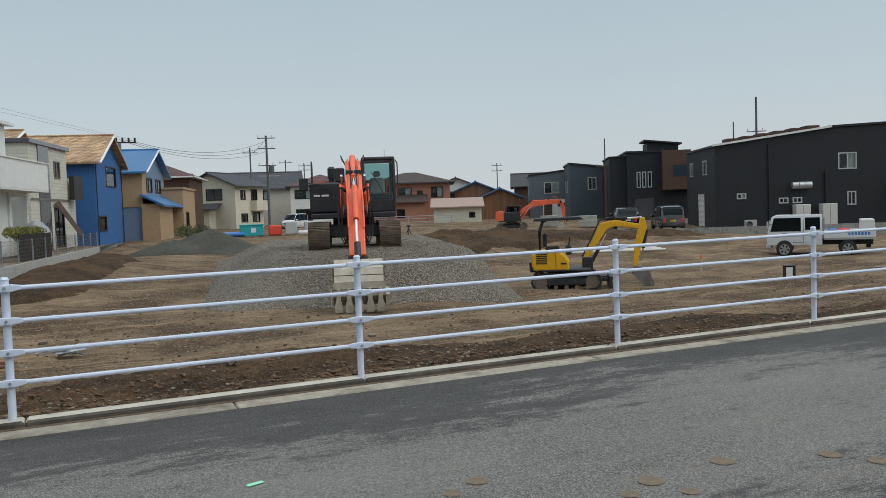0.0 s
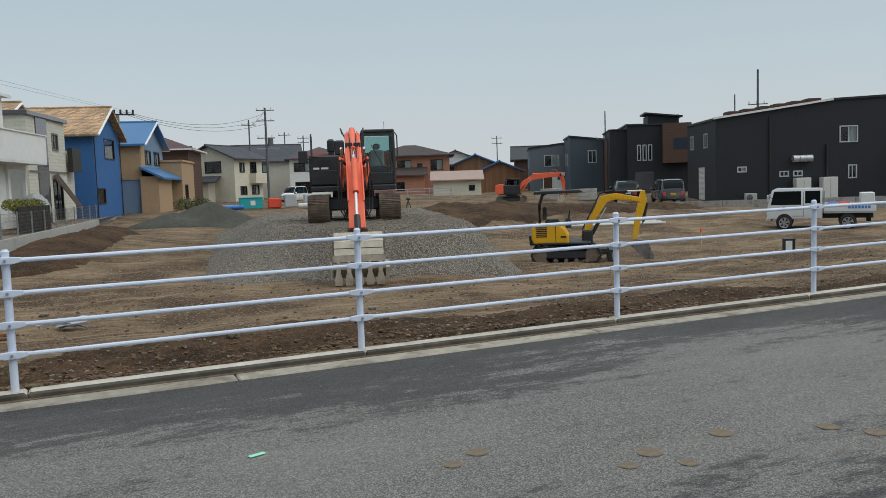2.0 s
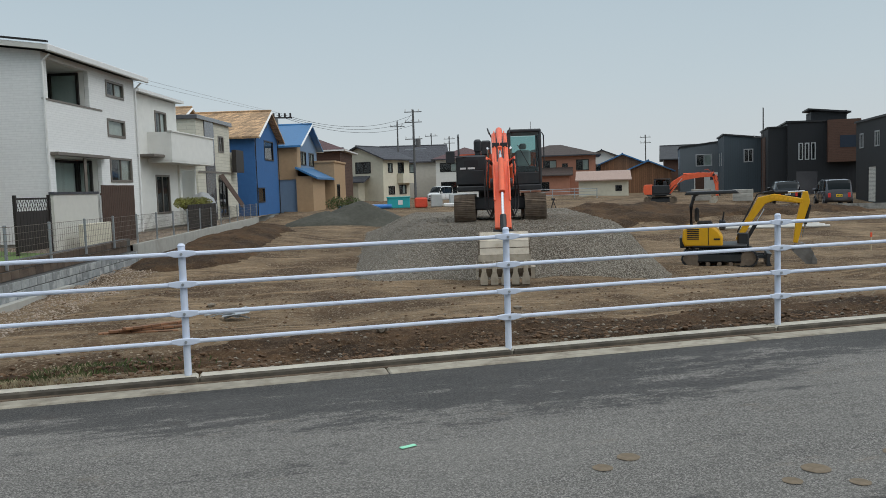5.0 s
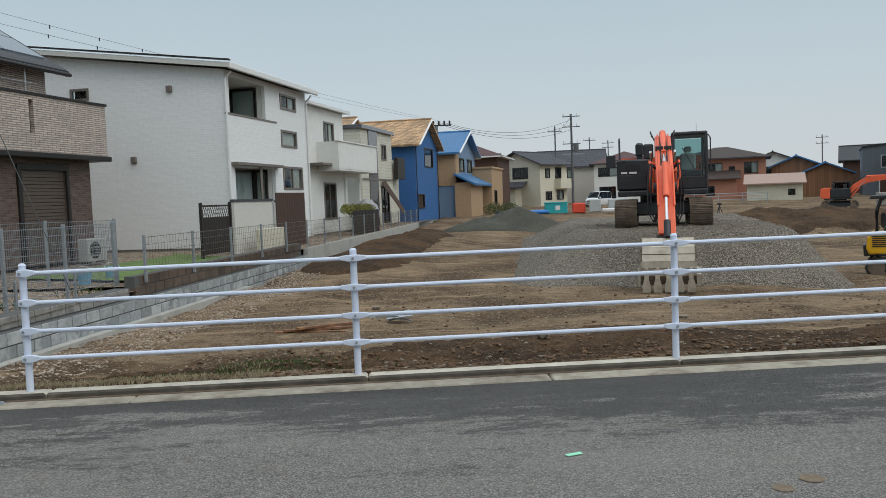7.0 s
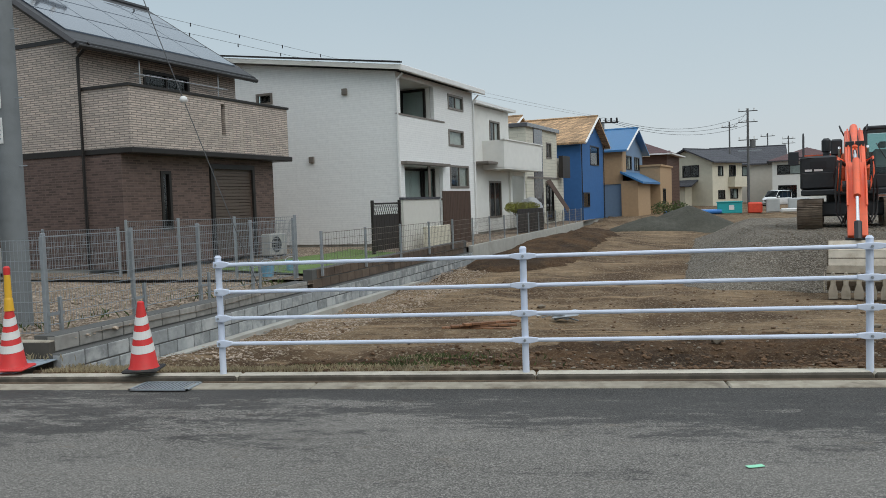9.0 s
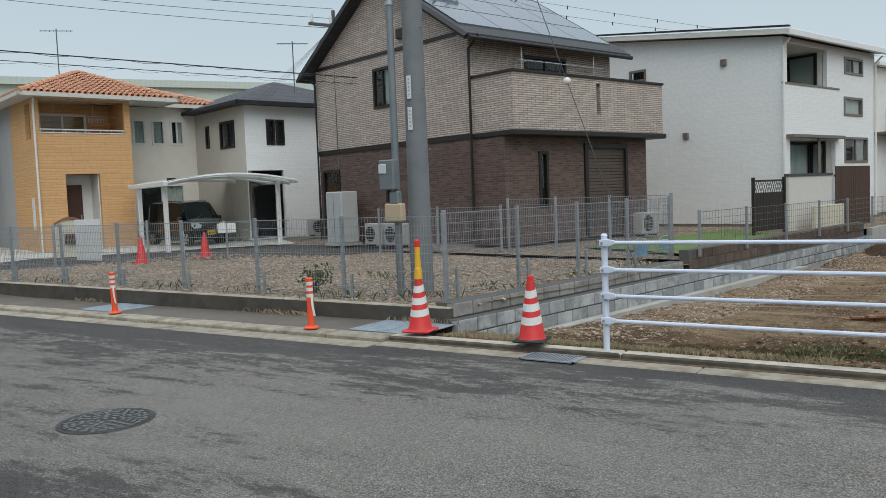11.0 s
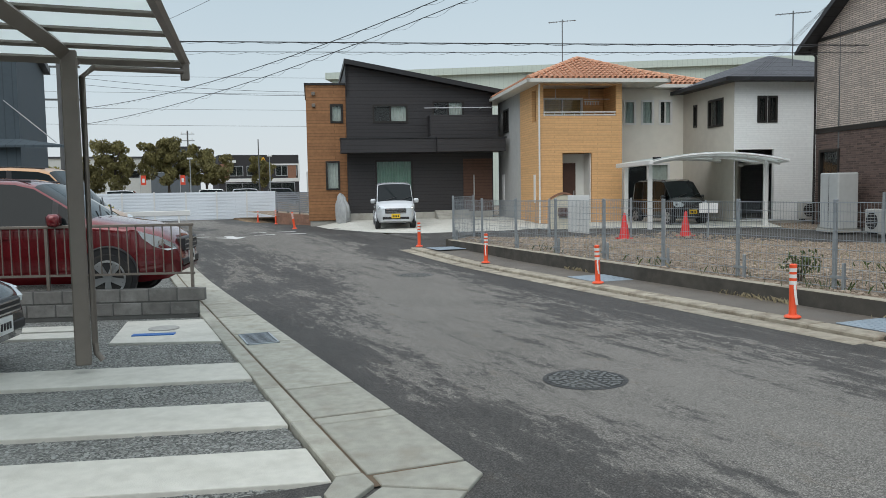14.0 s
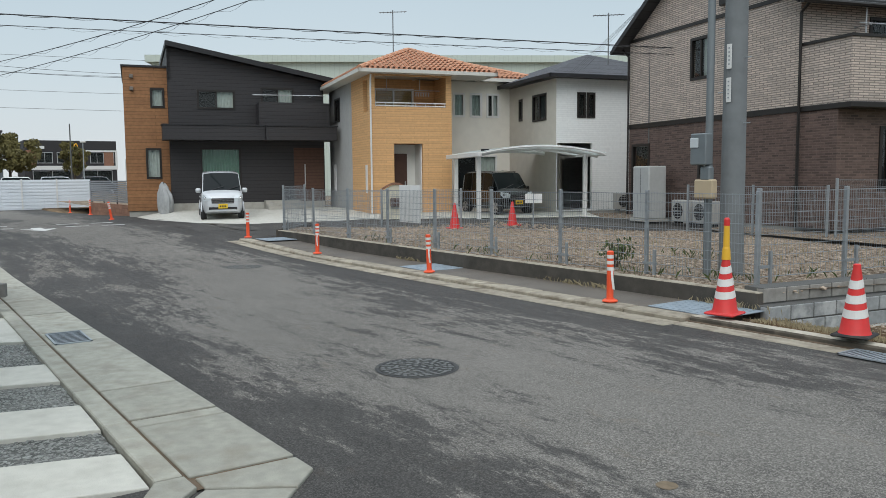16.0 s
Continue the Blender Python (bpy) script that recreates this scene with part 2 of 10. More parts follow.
M = {}
M["asphalt"] = asphalt_mat()
M["soil"] = earth_mat("soil", (0.315, 0.22, 0.130), (0.085, 0.050, 0.026), (0.36, 0.29, 0.205), 34, 0.84, 1.0, 0.38, 0.55)
M["dark_soil"] = earth_mat("dark_soil", (0.122, 0.068, 0.033), (0.040, 0.023, 0.012), (0.20, 0.145, 0.09), 60, 0.88, 1.0, 0.6)
M["gravel"] = earth_mat("gravel", (0.20, 0.172, 0.136), (0.10, 0.083, 0.062), (0.34, 0.305, 0.25), 46, 0.52, 1.0, 0.35)
M["sand"] = earth_mat("sand", (0.095, 0.093, 0.075), (0.065, 0.064, 0.051), (0.12, 0.115, 0.095), 40, 0.9, 0.4, 0.5)
M["lot"] = earth_mat("lot", (0.30, 0.22, 0.15), (0.15, 0.105, 0.068), (0.46, 0.38, 0.30), 22, 0.5, 1.0, 0.7)
M["green_gravel"] = earth_mat("green_gravel", (0.24, 0.245, 0.23), (0.12, 0.125, 0.118), (0.42, 0.425, 0.40), 62, 0.5, 1.0, 1.0)
M["concrete"] = mat("concrete", (0.42, 0.41, 0.37), 0.9, var=0.1, scale=5, bump=0.25, bscale=90, stain=0.6, sscale=1.1, stain_color=(0.25, 0.235, 0.2), rand=0.06)
M["gutter"] = mat("gutter_concrete", (0.34, 0.305, 0.24), 0.9, var=0.22, scale=8, bump=0.4, bscale=80, stain=0.9, sscale=3.2, stain_color=(0.16, 0.128, 0.092), rand=0.1)
M["gutter_near"] = mat("worn_gutter_slab", (0.35, 0.345, 0.295), 0.9, var=0.16, scale=9, bump=0.35, bscale=90, stain=0.5, sscale=3.0, stain_color=(0.22, 0.195, 0.15), rand=0.14)
M["kerb_face"] = mat("dark_kerb_face", (0.085, 0.074, 0.058), 0.95, var=0.35, scale=6, bump=0.4, bscale=80, stain=0.6, sscale=3.5, stain_color=(0.19, 0.165, 0.125))
M["dark_upstand"] = mat("dark_upstand_concrete", (0.075, 0.068, 0.057), 0.95, var=0.25, scale=5, bump=0.35, bscale=90, stain=0.85, sscale=1.4, stain_color=(0.04, 0.037, 0.032))
M["block_grey"] = mat("weathered_grey_block", (0.30, 0.29, 0.265), 0.95, var=0.2, scale=9, bump=0.45, bscale=90, stain=0.75, sscale=2.4, stain_color=(0.12, 0.115, 0.10), rand=0.12)
M["dirt"] = mat("trodden_dirt", (0.12, 0.085, 0.055), 0.95, var=0.3, scale=9, bump=0.4)
M["car_glass"] = mat("dark_car_glass", (0.008, 0.012, 0.013), 0.04, 0.0, var=0.05, spec=0.2)
M["slab"] = mat("pale_concrete", (0.54, 0.53, 0.475), 0.9, var=0.09, scale=9, bump=0.3, bscale=110, stain=0.35, sscale=2.5, stain_color=(0.36, 0.35, 0.30))
M["slab_grey"] = mat("grey_lid_concrete", (0.36, 0.355, 0.33), 0.9, var=0.15, scale=12, bump=0.3)
M["kerb"] = mat("kerb_concrete", (0.50, 0.46, 0.38), 0.92, var=0.2, scale=9, bump=0.5, bscale=60, stain=0.7, sscale=4.5, stain_color=(0.21, 0.18, 0.13), rand=0.1)
M["wet_concrete"] = mat("wet_concrete", (0.125, 0.107, 0.087), 0.6, var=0.2, scale=2, bump=0.2, bscale=120, stain=0.7, sscale=0.7, stain_color=(0.10, 0.09, 0.08))
M["block"] = mat("concrete_block", (0.27, 0.285, 0.285), 0.95, var=0.16, scale=14, bump=0.45, bscale=110, stain=0.7, sscale=2.6, stain_color=(0.52, 0.53, 0.52), rand=0.2, edge=0.12)
M["block_dark"] = mat("old_block", (0.12, 0.088, 0.065), 0.95, var=0.2, scale=6, bump=0.4, bscale=90, stain=0.8, sscale=1.5, stain_color=(0.05, 0.036, 0.028), rand=0.15)
M["block_worn"] = mat("dark_weathered_block", (0.155, 0.15, 0.14), 0.95, var=0.22, scale=7, bump=0.4, bscale=90, stain=0.7, sscale=2.6, stain_color=(0.27, 0.27, 0.255), rand=0.12)
M["mortar"] = mat("mortar", (0.10, 0.10, 0.095), 0.95, var=0.1, bump=0.3)
M["white_paint"] = mat("white_fence_paint", (0.64, 0.70, 0.82), 0.4, var=0.05, scale=3, stain=0.3, sscale=4, stain_color=(0.45, 0.47, 0.5))
M["galv"] = mat("galvanised_steel", (0.36, 0.39, 0.41), 0.45, 0.6, var=0.12, scale=12)
M["mesh_paint"] = mat("grey_coated_wire", (0.30, 0.33, 0.35), 0.5, 0.3, var=0.05)
M["pole_far"] = mat("aged_pole_concrete", (0.11, 0.112, 0.112), 0.85, var=0.15, scale=3, stain=0.4, sscale=1.2)
M["pole"] = mat("pole_concrete", (0.18, 0.195, 0.2), 0.85, var=0.1, scale=5, bump=0.15, bscale=120, stain=0.4, sscale=1.2)
M["pole_steel"] = mat("pole_steel", (0.19, 0.215, 0.225), 0.5, 0.4, var=0.08)
M["orange_post"] = mat("orange_plastic", (0.82, 0.095, 0.03), 0.45, var=0.08, scale=5, stain=0.3, sscale=5, stain_color=(0.5, 0.1, 0.04))
M["red_cone"] = mat("red_plastic", (0.64, 0.032, 0.03), 0.5, var=0.08, scale=5, stain=0.35, sscale=4, stain_color=(0.4, 0.05, 0.04))
M["white_tape"] = mat("white_reflective_tape", (0.72, 0.71, 0.68), 0.5, var=0.06, stain=0.4, sscale=6)
M["yellow_plastic"] = mat("yellow_plastic", (0.75, 0.42, 0.03), 0.5, var=0.05)
M["rubber"] = mat("black_rubber", (0.02, 0.02, 0.021), 0.8, var=0.2, scale=12, stain=0.5, sscale=3, stain_color=(0.08, 0.07, 0.055))
M["iron_relief"] = mat("worn_iron_relief", (0.15, 0.155, 0.15), 0.6, 0.4, var=0.25, scale=20)
M["shutter_brown"] = mat("brown_shutter_slat", (0.10, 0.075, 0.06), 0.55, 0.1, var=0.08)
M["iron"] = mat("cast_iron", (0.05, 0.05, 0.05), 0.6, 0.5, var=0.25, scale=20, bump=0.3, stain=0.5, sscale=3, stain_color=(0.17, 0.16, 0.14))
M["grate"] = mat("steel_grating", (0.34, 0.38, 0.41), 0.5, 0.4, var=0.12)
M["checker_plate"] = mat("blue_grey_steel_cover", (0.32, 0.38, 0.43), 0.6, 0.4, var=0.12, scale=5, stain=0.4, sscale=3)
M["black_metal"] = mat("black_metal", (0.022, 0.022, 0.024), 0.5, 0.2, var=0.15)
M["dark_frame"] = mat("dark_window_frame", (0.025, 0.022, 0.02), 0.45, 0.3, var=0.1)
M["bronze"] = mat("bronze_aluminium", (0.20, 0.175, 0.15), 0.45, 0.4, var=0.08)
M["alu"] = mat("silver_aluminium", (0.5, 0.51, 0.52), 0.4, 0.6, var=0.06)
M["white_alu"] = mat("white_aluminium", (0.72, 0.72, 0.70), 0.4, 0.0, var=0.04)
M["glass"] = glass_mat("window_glass")
M["tinted"] = glass_mat("tinted_glass", (0.16, 0.2, 0.2))
M["room_shade"] = mat("dark_room_shade", (0.02, 0.02, 0.021), 0.9)
M["curtain"] = mat("pale_curtain", (0.62, 0.62, 0.58), 0.95, var=0.12, scale=7)
M["green_curtain"] = mat("green_curtain", (0.22, 0.36, 0.28), 0.95, var=0.1)
M["poly"] = mat("frosted_roof_panel", (0.70, 0.74, 0.73), 0.35, var=0.03)
_n, _l = M["poly"].node_tree.nodes, M["poly"].node_tree.links
_t, _m = _n.new("ShaderNodeBsdfTranslucent"), _n.new("ShaderNodeMixShader")
_t.inputs[0].default_value = (0.88, 0.92, 0.91, 1)
_m.inputs[0].default_value = 0.7
_l.new(_n["Principled BSDF"].outputs[0], _m.inputs[1])
_l.new(_t.outputs[0], _m.inputs[2])
_l.new(_m.outputs[0], _n["Material Output"].inputs[0])
M["tan_tile"] = siding("beige_brick_tile", (0.51, 0.435, 0.38), 0.055, 0.30, 0.42, 0.12, tint=0.18)
M["brown_tile"] = siding("dark_brown_brick_tile", (0.10, 0.068, 0.057), 0.06, 0.24, 1.3, 0.16, tint=0.42)
M["white_siding"] = siding("white_stone_siding", (0.78, 0.79, 0.775), 0.075, 0.9, 0.94, 0.05, tint=0.025, bump=0.12)
M["white_plain"] = mat("white_render", (0.73, 0.73, 0.69), 0.85, var=0.04, scale=3, bump=0.12, stain=0.2, sscale=0.7)
M["cream_tile"] = siding("cream_siding", (0.58, 0.56, 0.47), 0.18, 0.9, 0.75, 0.05, tint=0.05)
M["greige"] = mat("greige_render", (0.52, 0.485, 0.42), 0.9, var=0.06, scale=3, bump=0.2)
M["dark_siding"] = siding("charcoal_siding", (0.030, 0.028, 0.030), 0.15, 0, 0.5, 0.1, rough=0.6)
M["black_siding"] = siding("black_metal_siding", (0.009, 0.011, 0.014), 0.2, 0, 0.6, 0.1, rough=0.65, vertical=True)
M["grey_siding"] = siding("slate_grey_siding", (0.12, 0.14, 0.155), 0.2, 0, 0.7, 0.08, vertical=True)
M["grey_blue"] = siding("blue_grey_siding", (0.055, 0.075, 0.09), 0.2, 0, 0.7, 0.08, vertical=True)
M["wood_siding"] = siding("wood_look_siding", (0.30, 0.145, 0.062), 0.14, 0, 0.6, 0.16, tint=0.1)
M["brown_siding"] = siding("brown_wood_siding", (0.095, 0.047, 0.03), 0.14, 0, 0.6, 0.14)
M["orange_siding"] = siding("apricot_stone_siding", (0.66, 0.385, 0.175), 0.09, 1.1, 0.85, 0.08, tint=0.07)
M["cream_render"] = mat("warm_cream_render", (0.78, 0.75, 0.67), 0.9, var=0.04, scale=3, bump=0.15, stain=0.12, sscale=0.6)
M["cab_glass"] = glass_mat("teal_cab_glass", (0.48, 0.66, 0.65))
M["clod"] = mat("brown_soil_clod", (0.115, 0.066, 0.034), 0.95, var=0.4, scale=5, bump=0.5, bscale=40)
M["grey_render"] = mat("mid_grey_render", (0.40, 0.40, 0.39), 0.9, var=0.06, scale=4, bump=0.15, stain=0.15, sscale=0.6)
M["pale_wall"] = mat("pale_grey_render", (0.56, 0.57, 0.54), 0.9, var=0.05, scale=3, bump=0.12, stain=0.15, sscale=0.6)
M["blue_wall"] = mat("blue_paint", (0.035, 0.13, 0.33), 0.75, var=0.08, scale=4, bump=0.12, stain=0.15, sscale=0.8)
M["light_blue_wall"] = mat("grey_blue_paint", (0.17, 0.25, 0.36), 0.8, var=0.06, scale=4)
M["tan_wall"] = mat("tan_render", (0.42, 0.28, 0.16), 0.85, var=0.08, scale=5, bump=0.15)
M["orange_wall"] = mat("terracotta_render", (0.40, 0.185, 0.12), 0.85, var=0.08, scale=4, bump=0.12)
M["green_grey"] = siding("pale_green_cladding", (0.50, 0.56, 0.50), 0.35, 0, 0.8, 0.04, vertical=True)
M["cream_wall"] = mat("cream_render", (0.62, 0.58, 0.46), 0.85, var=0.06, scale=3, stain=0.2, sscale=0.8)
M["brown_wall"] = mat("brown_door", (0.07, 0.028, 0.016), 0.5, var=0.15, scale=5)
M["old_wood"] = siding("weathered_boards", (0.22, 0.105, 0.05), 0.22, 0, 0.45, 0.3, tint=0.2, vertical=True)
M["roof_black"] = siding("black_slate_roof", (0.03, 0.031, 0.034), 0.2, 0.6, 0.5, 0.15, tint=0.12, rough=0.6)
M["roof_grey"] = siding("grey_tile_roof", (0.06, 0.062, 0.072), 0.24, 0.3, 0.4, 0.18, tint=0.16, bump=0.8)
M["roof_brown"] = siding("brown_tile_roof", (0.06, 0.042, 0.035), 0.25, 0.3, 0.5, 0.15, tint=0.1)
M["roof_maroon"] = siding("maroon_tile_roof", (0.10, 0.05, 0.05), 0.25, 0.3, 0.5, 0.15, tint=0.1)
M["roof_terracotta"] = mat("terracotta_roof_tile", (0.50, 0.25, 0.15), 0.8, var=0.3, scale=9, rand=0.1, stain=0.5, sscale=7, stain_color=(0.62, 0.40, 0.27))
M["roof_straw"] = siding("straw_coloured_roof_tile", (0.43, 0.28, 0.155), 0.22, 0.26, 0.38, 0.3, tint=0.38)
M["roof_blue"] = mat("blue_metal_roof", (0.04, 0.16, 0.34), 0.45, var=0.1)
M["roof_beige"] = siding("beige_ribbed_roof", (0.38, 0.27, 0.22), 0.3, 0, 0.6, 0.1, vertical=True)
M["solar"] = mat("solar_panel", (0.05, 0.065, 0.09), 0.12, 0.2, var=0.06, coat=0.6)
M["white_corrugated"] = siding("white_corrugated_sheet", (0.72, 0.76, 0.80), 0.2, 0, 0.8, 0.03)
M["exc_orange"] = mat("orange_machine_paint", (0.86, 0.135, 0.05), 0.45, var=0.08, scale=4, stain=0.25, sscale=2.5, stain_color=(0.4, 0.12, 0.06))
M["exc_yellow"] = mat("yellow_machine_paint", (0.76, 0.40, 0.008), 0.4, var=0.06, scale=4, stain=0.2, sscale=3, stain_color=(0.4, 0.24, 0.05))
M["exc_dark"] = mat("charcoal_machine_paint", (0.022, 0.025, 0.028), 0.5, var=0.12, stain=0.2, sscale=3, stain_color=(0.07, 0.06, 0.05))
M["track"] = mat("muddy_track_and_lip_shade", (0.19, 0.145, 0.105), 0.8, 0.2, var=0.3, scale=7, bump=0.4, stain=0.6, sscale=3, stain_color=(0.07, 0.055, 0.045))
M["bucket"] = mat("worn_pale_bucket_steel", (0.50, 0.445, 0.36), 0.65, 0.2, var=0.2, scale=5, stain=0.5, sscale=4, stain_color=(0.26, 0.19, 0.12))
M["bucket_grey"] = mat("worn_grey_bucket_steel", (0.20, 0.19, 0.175), 0.6, 0.4, var=0.25, scale=6, stain=0.5, sscale=4, stain_color=(0.10, 0.08, 0.06))
M["chrome"] = mat("hydraulic_rod", (0.7, 0.7, 0.7), 0.15, 1.0, var=0.02)
M["car_white"] = mat("white_car_paint", (0.72, 0.73, 0.73), 0.25, var=0.02, coat=0.6)
M["car_silver"] = mat("pearl_car_paint", (0.58, 0.6, 0.62), 0.25, 0.2, var=0.02, coat=0.6)
M["car_red"] = mat("dark_red_car_paint", (0.15, 0.012, 0.016), 0.22, 0.3, var=0.05, coat=0.8)
M["car_black"] = mat("black_car_paint", (0.012, 0.013, 0.015), 0.2, 0.1, var=0.05, coat=0.8)
M["car_grey"] = mat("grey_car_paint", (0.10, 0.10, 0.11), 0.25, 0.3, var=0.05, coat=0.6)
M["car_orange"] = mat("tan_car_paint", (0.5, 0.27, 0.12), 0.3, 0.2, var=0.04, coat=0.6)
M["rim"] = mat("alloy_rim", (0.5, 0.51, 0.52), 0.3, 0.8, var=0.04)
M["lamp"] = mat("lamp_glass", (0.6, 0.64, 0.66), 0.1, 0.1, var=0.05, coat=1.0)
M["plate_yellow"] = mat("yellow_plate", (0.75, 0.5, 0.02), 0.4, var=0.03)
M["plate_white"] = mat("white_plate", (0.75, 0.76, 0.74), 0.4, var=0.03)
M["hose_green"] = mat("green_hose_plastic", (0.02, 0.24, 0.15), 0.5, var=0.08)
M["bucket_blue"] = mat("pale_blue_plastic", (0.18, 0.42, 0.58), 0.5, var=0.06)
M["teal"] = mat("teal_plastic_crate", (0.02, 0.36, 0.38), 0.5, var=0.06)
M["tarp"] = mat("grey_tarpaulin", (0.34, 0.35, 0.35), 0.6, var=0.15, scale=5, bump=0.5, bscale=9)
M["tarp_blue"] = mat("blue_tarpaulin", (0.03, 0.14, 0.42), 0.5, var=0.15, scale=4, bump=0.5, bscale=9)
M["leaf"] = mat("green_leaf", (0.075, 0.105, 0.03), 0.7, var=0.35, scale=3)
M["leaf_hedge"] = mat("hedge_leaf", (0.20, 0.20, 0.04), 0.7, var=0.4, scale=3)
M["leaf_gold"] = mat("yellow_green_leaf", (0.26, 0.24, 0.04), 0.7, var=0.3, scale=3)
M["leaf_autumn"] = mat("olive_brown_leaf", (0.155, 0.135, 0.045), 0.75, var=0.4, scale=0.7)
M["bark"] = mat("bark", (0.10, 0.08, 0.06), 0.95, var=0.2, bump=0.5)
M["grass"] = mat("dry_grass", (0.32, 0.27, 0.165), 0.95, var=0.3, scale=2)
M["grass_green"] = mat("green_grass", (0.07, 0.095, 0.03), 0.95, var=0.3, scale=2)
M["fence_dark"] = mat("black_brown_fence", (0.022, 0.017, 0.015), 0.5, var=0.1)
M["fence_brown"] = siding("brown_fence_board", (0.075, 0.042, 0.028), 0.12, 0, 0.5, 0.12, vertical=True)
M["brick_wall"] = mat("reddish_block", (0.25, 0.13, 0.085), 0.95, var=0.2, scale=5, bump=0.3, rand=0.15)
M["mint"] = mat("pale_green_tape", (0.30, 0.72, 0.48), 0.6, var=0.05)
M["line_white"] = mat("worn_road_paint", (0.62, 0.62, 0.6), 0.85, var=0.1, scale=12)
M["rust_patch"] = mat("rusty_filled_hole", (0.17, 0.13, 0.085), 0.95, var=0.3, scale=20, bump=0.4)
M["cable"] = mat("black_cable", (0.02, 0.02, 0.022), 0.7)
M["wire_grey"] = mat("bare_wire", (0.13, 0.135, 0.14), 0.5, 0.3)
M["red_sign"] = mat("red_banner", (0.7, 0.07, 0.03), 0.6)
M["blue_ink"] = mat("blue_lettering", (0.04, 0.2, 0.55), 0.5)
M["sign_yellow"] = mat("yellow_sign_paint", (0.85, 0.45, 0.02), 0.5)
M["turf"] = mat("lawn", (0.11, 0.17, 0.045), 0.95, var=0.3, scale=8, bump=0.5, bscale=30)
M["skin_grey"] = mat("grey_plastic_box", (0.42, 0.43, 0.42), 0.6, var=0.06)
M["beige_box"] = mat("beige_plastic_box", (0.45, 0.36, 0.24), 0.6, var=0.06)
M["ac_grey"] = mat("grey_ivory_metal", (0.40, 0.395, 0.37), 0.5, var=0.08, stain=0.2, sscale=3)
M["ac_white"] = mat("ivory_metal", (0.6, 0.59, 0.54), 0.5, var=0.04)
M["chip"] = mat("blue_grey_stone_chip", (0.27, 0.28, 0.265), 0.9, var=0.5, scale=9, bump=0.3)
M["pebble"] = mat("pinkish_pebble", (0.36, 0.29, 0.225), 0.95, var=0.35, scale=3, bump=0.3)
M["stone"] = mat("pebble", (0.225, 0.19, 0.145), 0.95, var=0.2, scale=8, bump=0.3)


# ---- mesh helpers ----
def part(name, bm, material, parent, label=""):
    """Links a bmesh as one mesh object under a thing or part (or at top level)."""
    bm.normal_update()
    me = bpy.data.meshes.new(name)
    bm.to_mesh(me)
    bm.free()
    me.materials.append(material)
    ob = new(name, me)
    if parent is not None:
        ob.parent = parent
    if label:
        ob["label"] = label
    return ob


def thing(name, m, label, category, group="", kind=""):
    ob = new(name)
    ob.empty_display_size = 0.2
    ob.matrix_basis = m
    return tagged(ob, label, category, group, kind)


def smooth(ob, angle=35):
    ob.data.shade_auto_smooth(angle=radians(angle)) if False else None
    for p in ob.data.polygons:
        p.use_smooth = True
    ob.data.set_sharp_from_angle(angle=radians(angle))
    return ob


def B():
    return bmesh.new()


def box(bm, x0, y0, z0, x1, y1, z1, bevel=0.0, m=None):
    r = bmesh.ops.create_cube(bm, size=1.0)
    vs = r["verts"]
    for v in vs:
        v.co = Vector((x0 + (v.co.x + 0.5) * (x1 - x0), y0 + (v.co.y + 0.5) * (y1 - y0), z0 + (v.co.z + 0.5) * (z1 - z0)))
        if m is not None:
            v.co = m @ v.co
    if bevel:
        es = list({e for v in vs for e in v.link_edges})
        bmesh.ops.bevel(bm, geom=es, offset=bevel, segments=1, affect="EDGES", profile=0.5)
    return bm


def cyl(bm, p0, p1, r0, r1=None, n=12, caps=True):
    """A straight tapered tube between two points."""
    p0, p1 = Vector(p0), Vector(p1)
    r1 = r0 if r1 is None else r1
    d = p1 - p0
    q = d.to_track_quat("Z", "Y")
    ring = []
    for p, r in ((p0, r0), (p1, r1)):
        ring.append([bm.verts.new(p + q @ Vector((r * math.cos(2 * math.pi * i / n), r * math.sin(2 * math.pi * i / n), 0))) for i in range(n)])
    for i in range(n):
        bm.faces.new((ring[0][i], ring[0][(i + 1) % n], ring[1][(i + 1) % n], ring[1][i]))
    if caps:
        bm.faces.new(ring[0][::-1])
        bm.faces.new(ring[1])
    return bm


def tube(bm, pts, r, n=6):
    pts = [Vector(p) for p in pts]
    rings = []
    for i, p in enumerate(pts):
        d = (pts[min(i + 1, len(pts) - 1)] - pts[max(i - 1, 0)])
        q = d.to_track_quat("Z", "Y")
        rings.append([bm.verts.new(p + q @ Vector((r * math.cos(2 * math.pi * k / n), r * math.sin(2 * math.pi * k / n), 0))) for k in range(n)])
    for a, b in zip(rings, rings[1:]):
        s = min(range(n), key=lambda k: (b[k].co - a[0].co).length)
        for k in range(n):
            bm.faces.new((a[k], a[(k + 1) % n], b[(k + 1 + s) % n], b[(k + s) % n]))
    bm.faces.new(rings[0][::-1])
    bm.faces.new(rings[-1])
    return bm


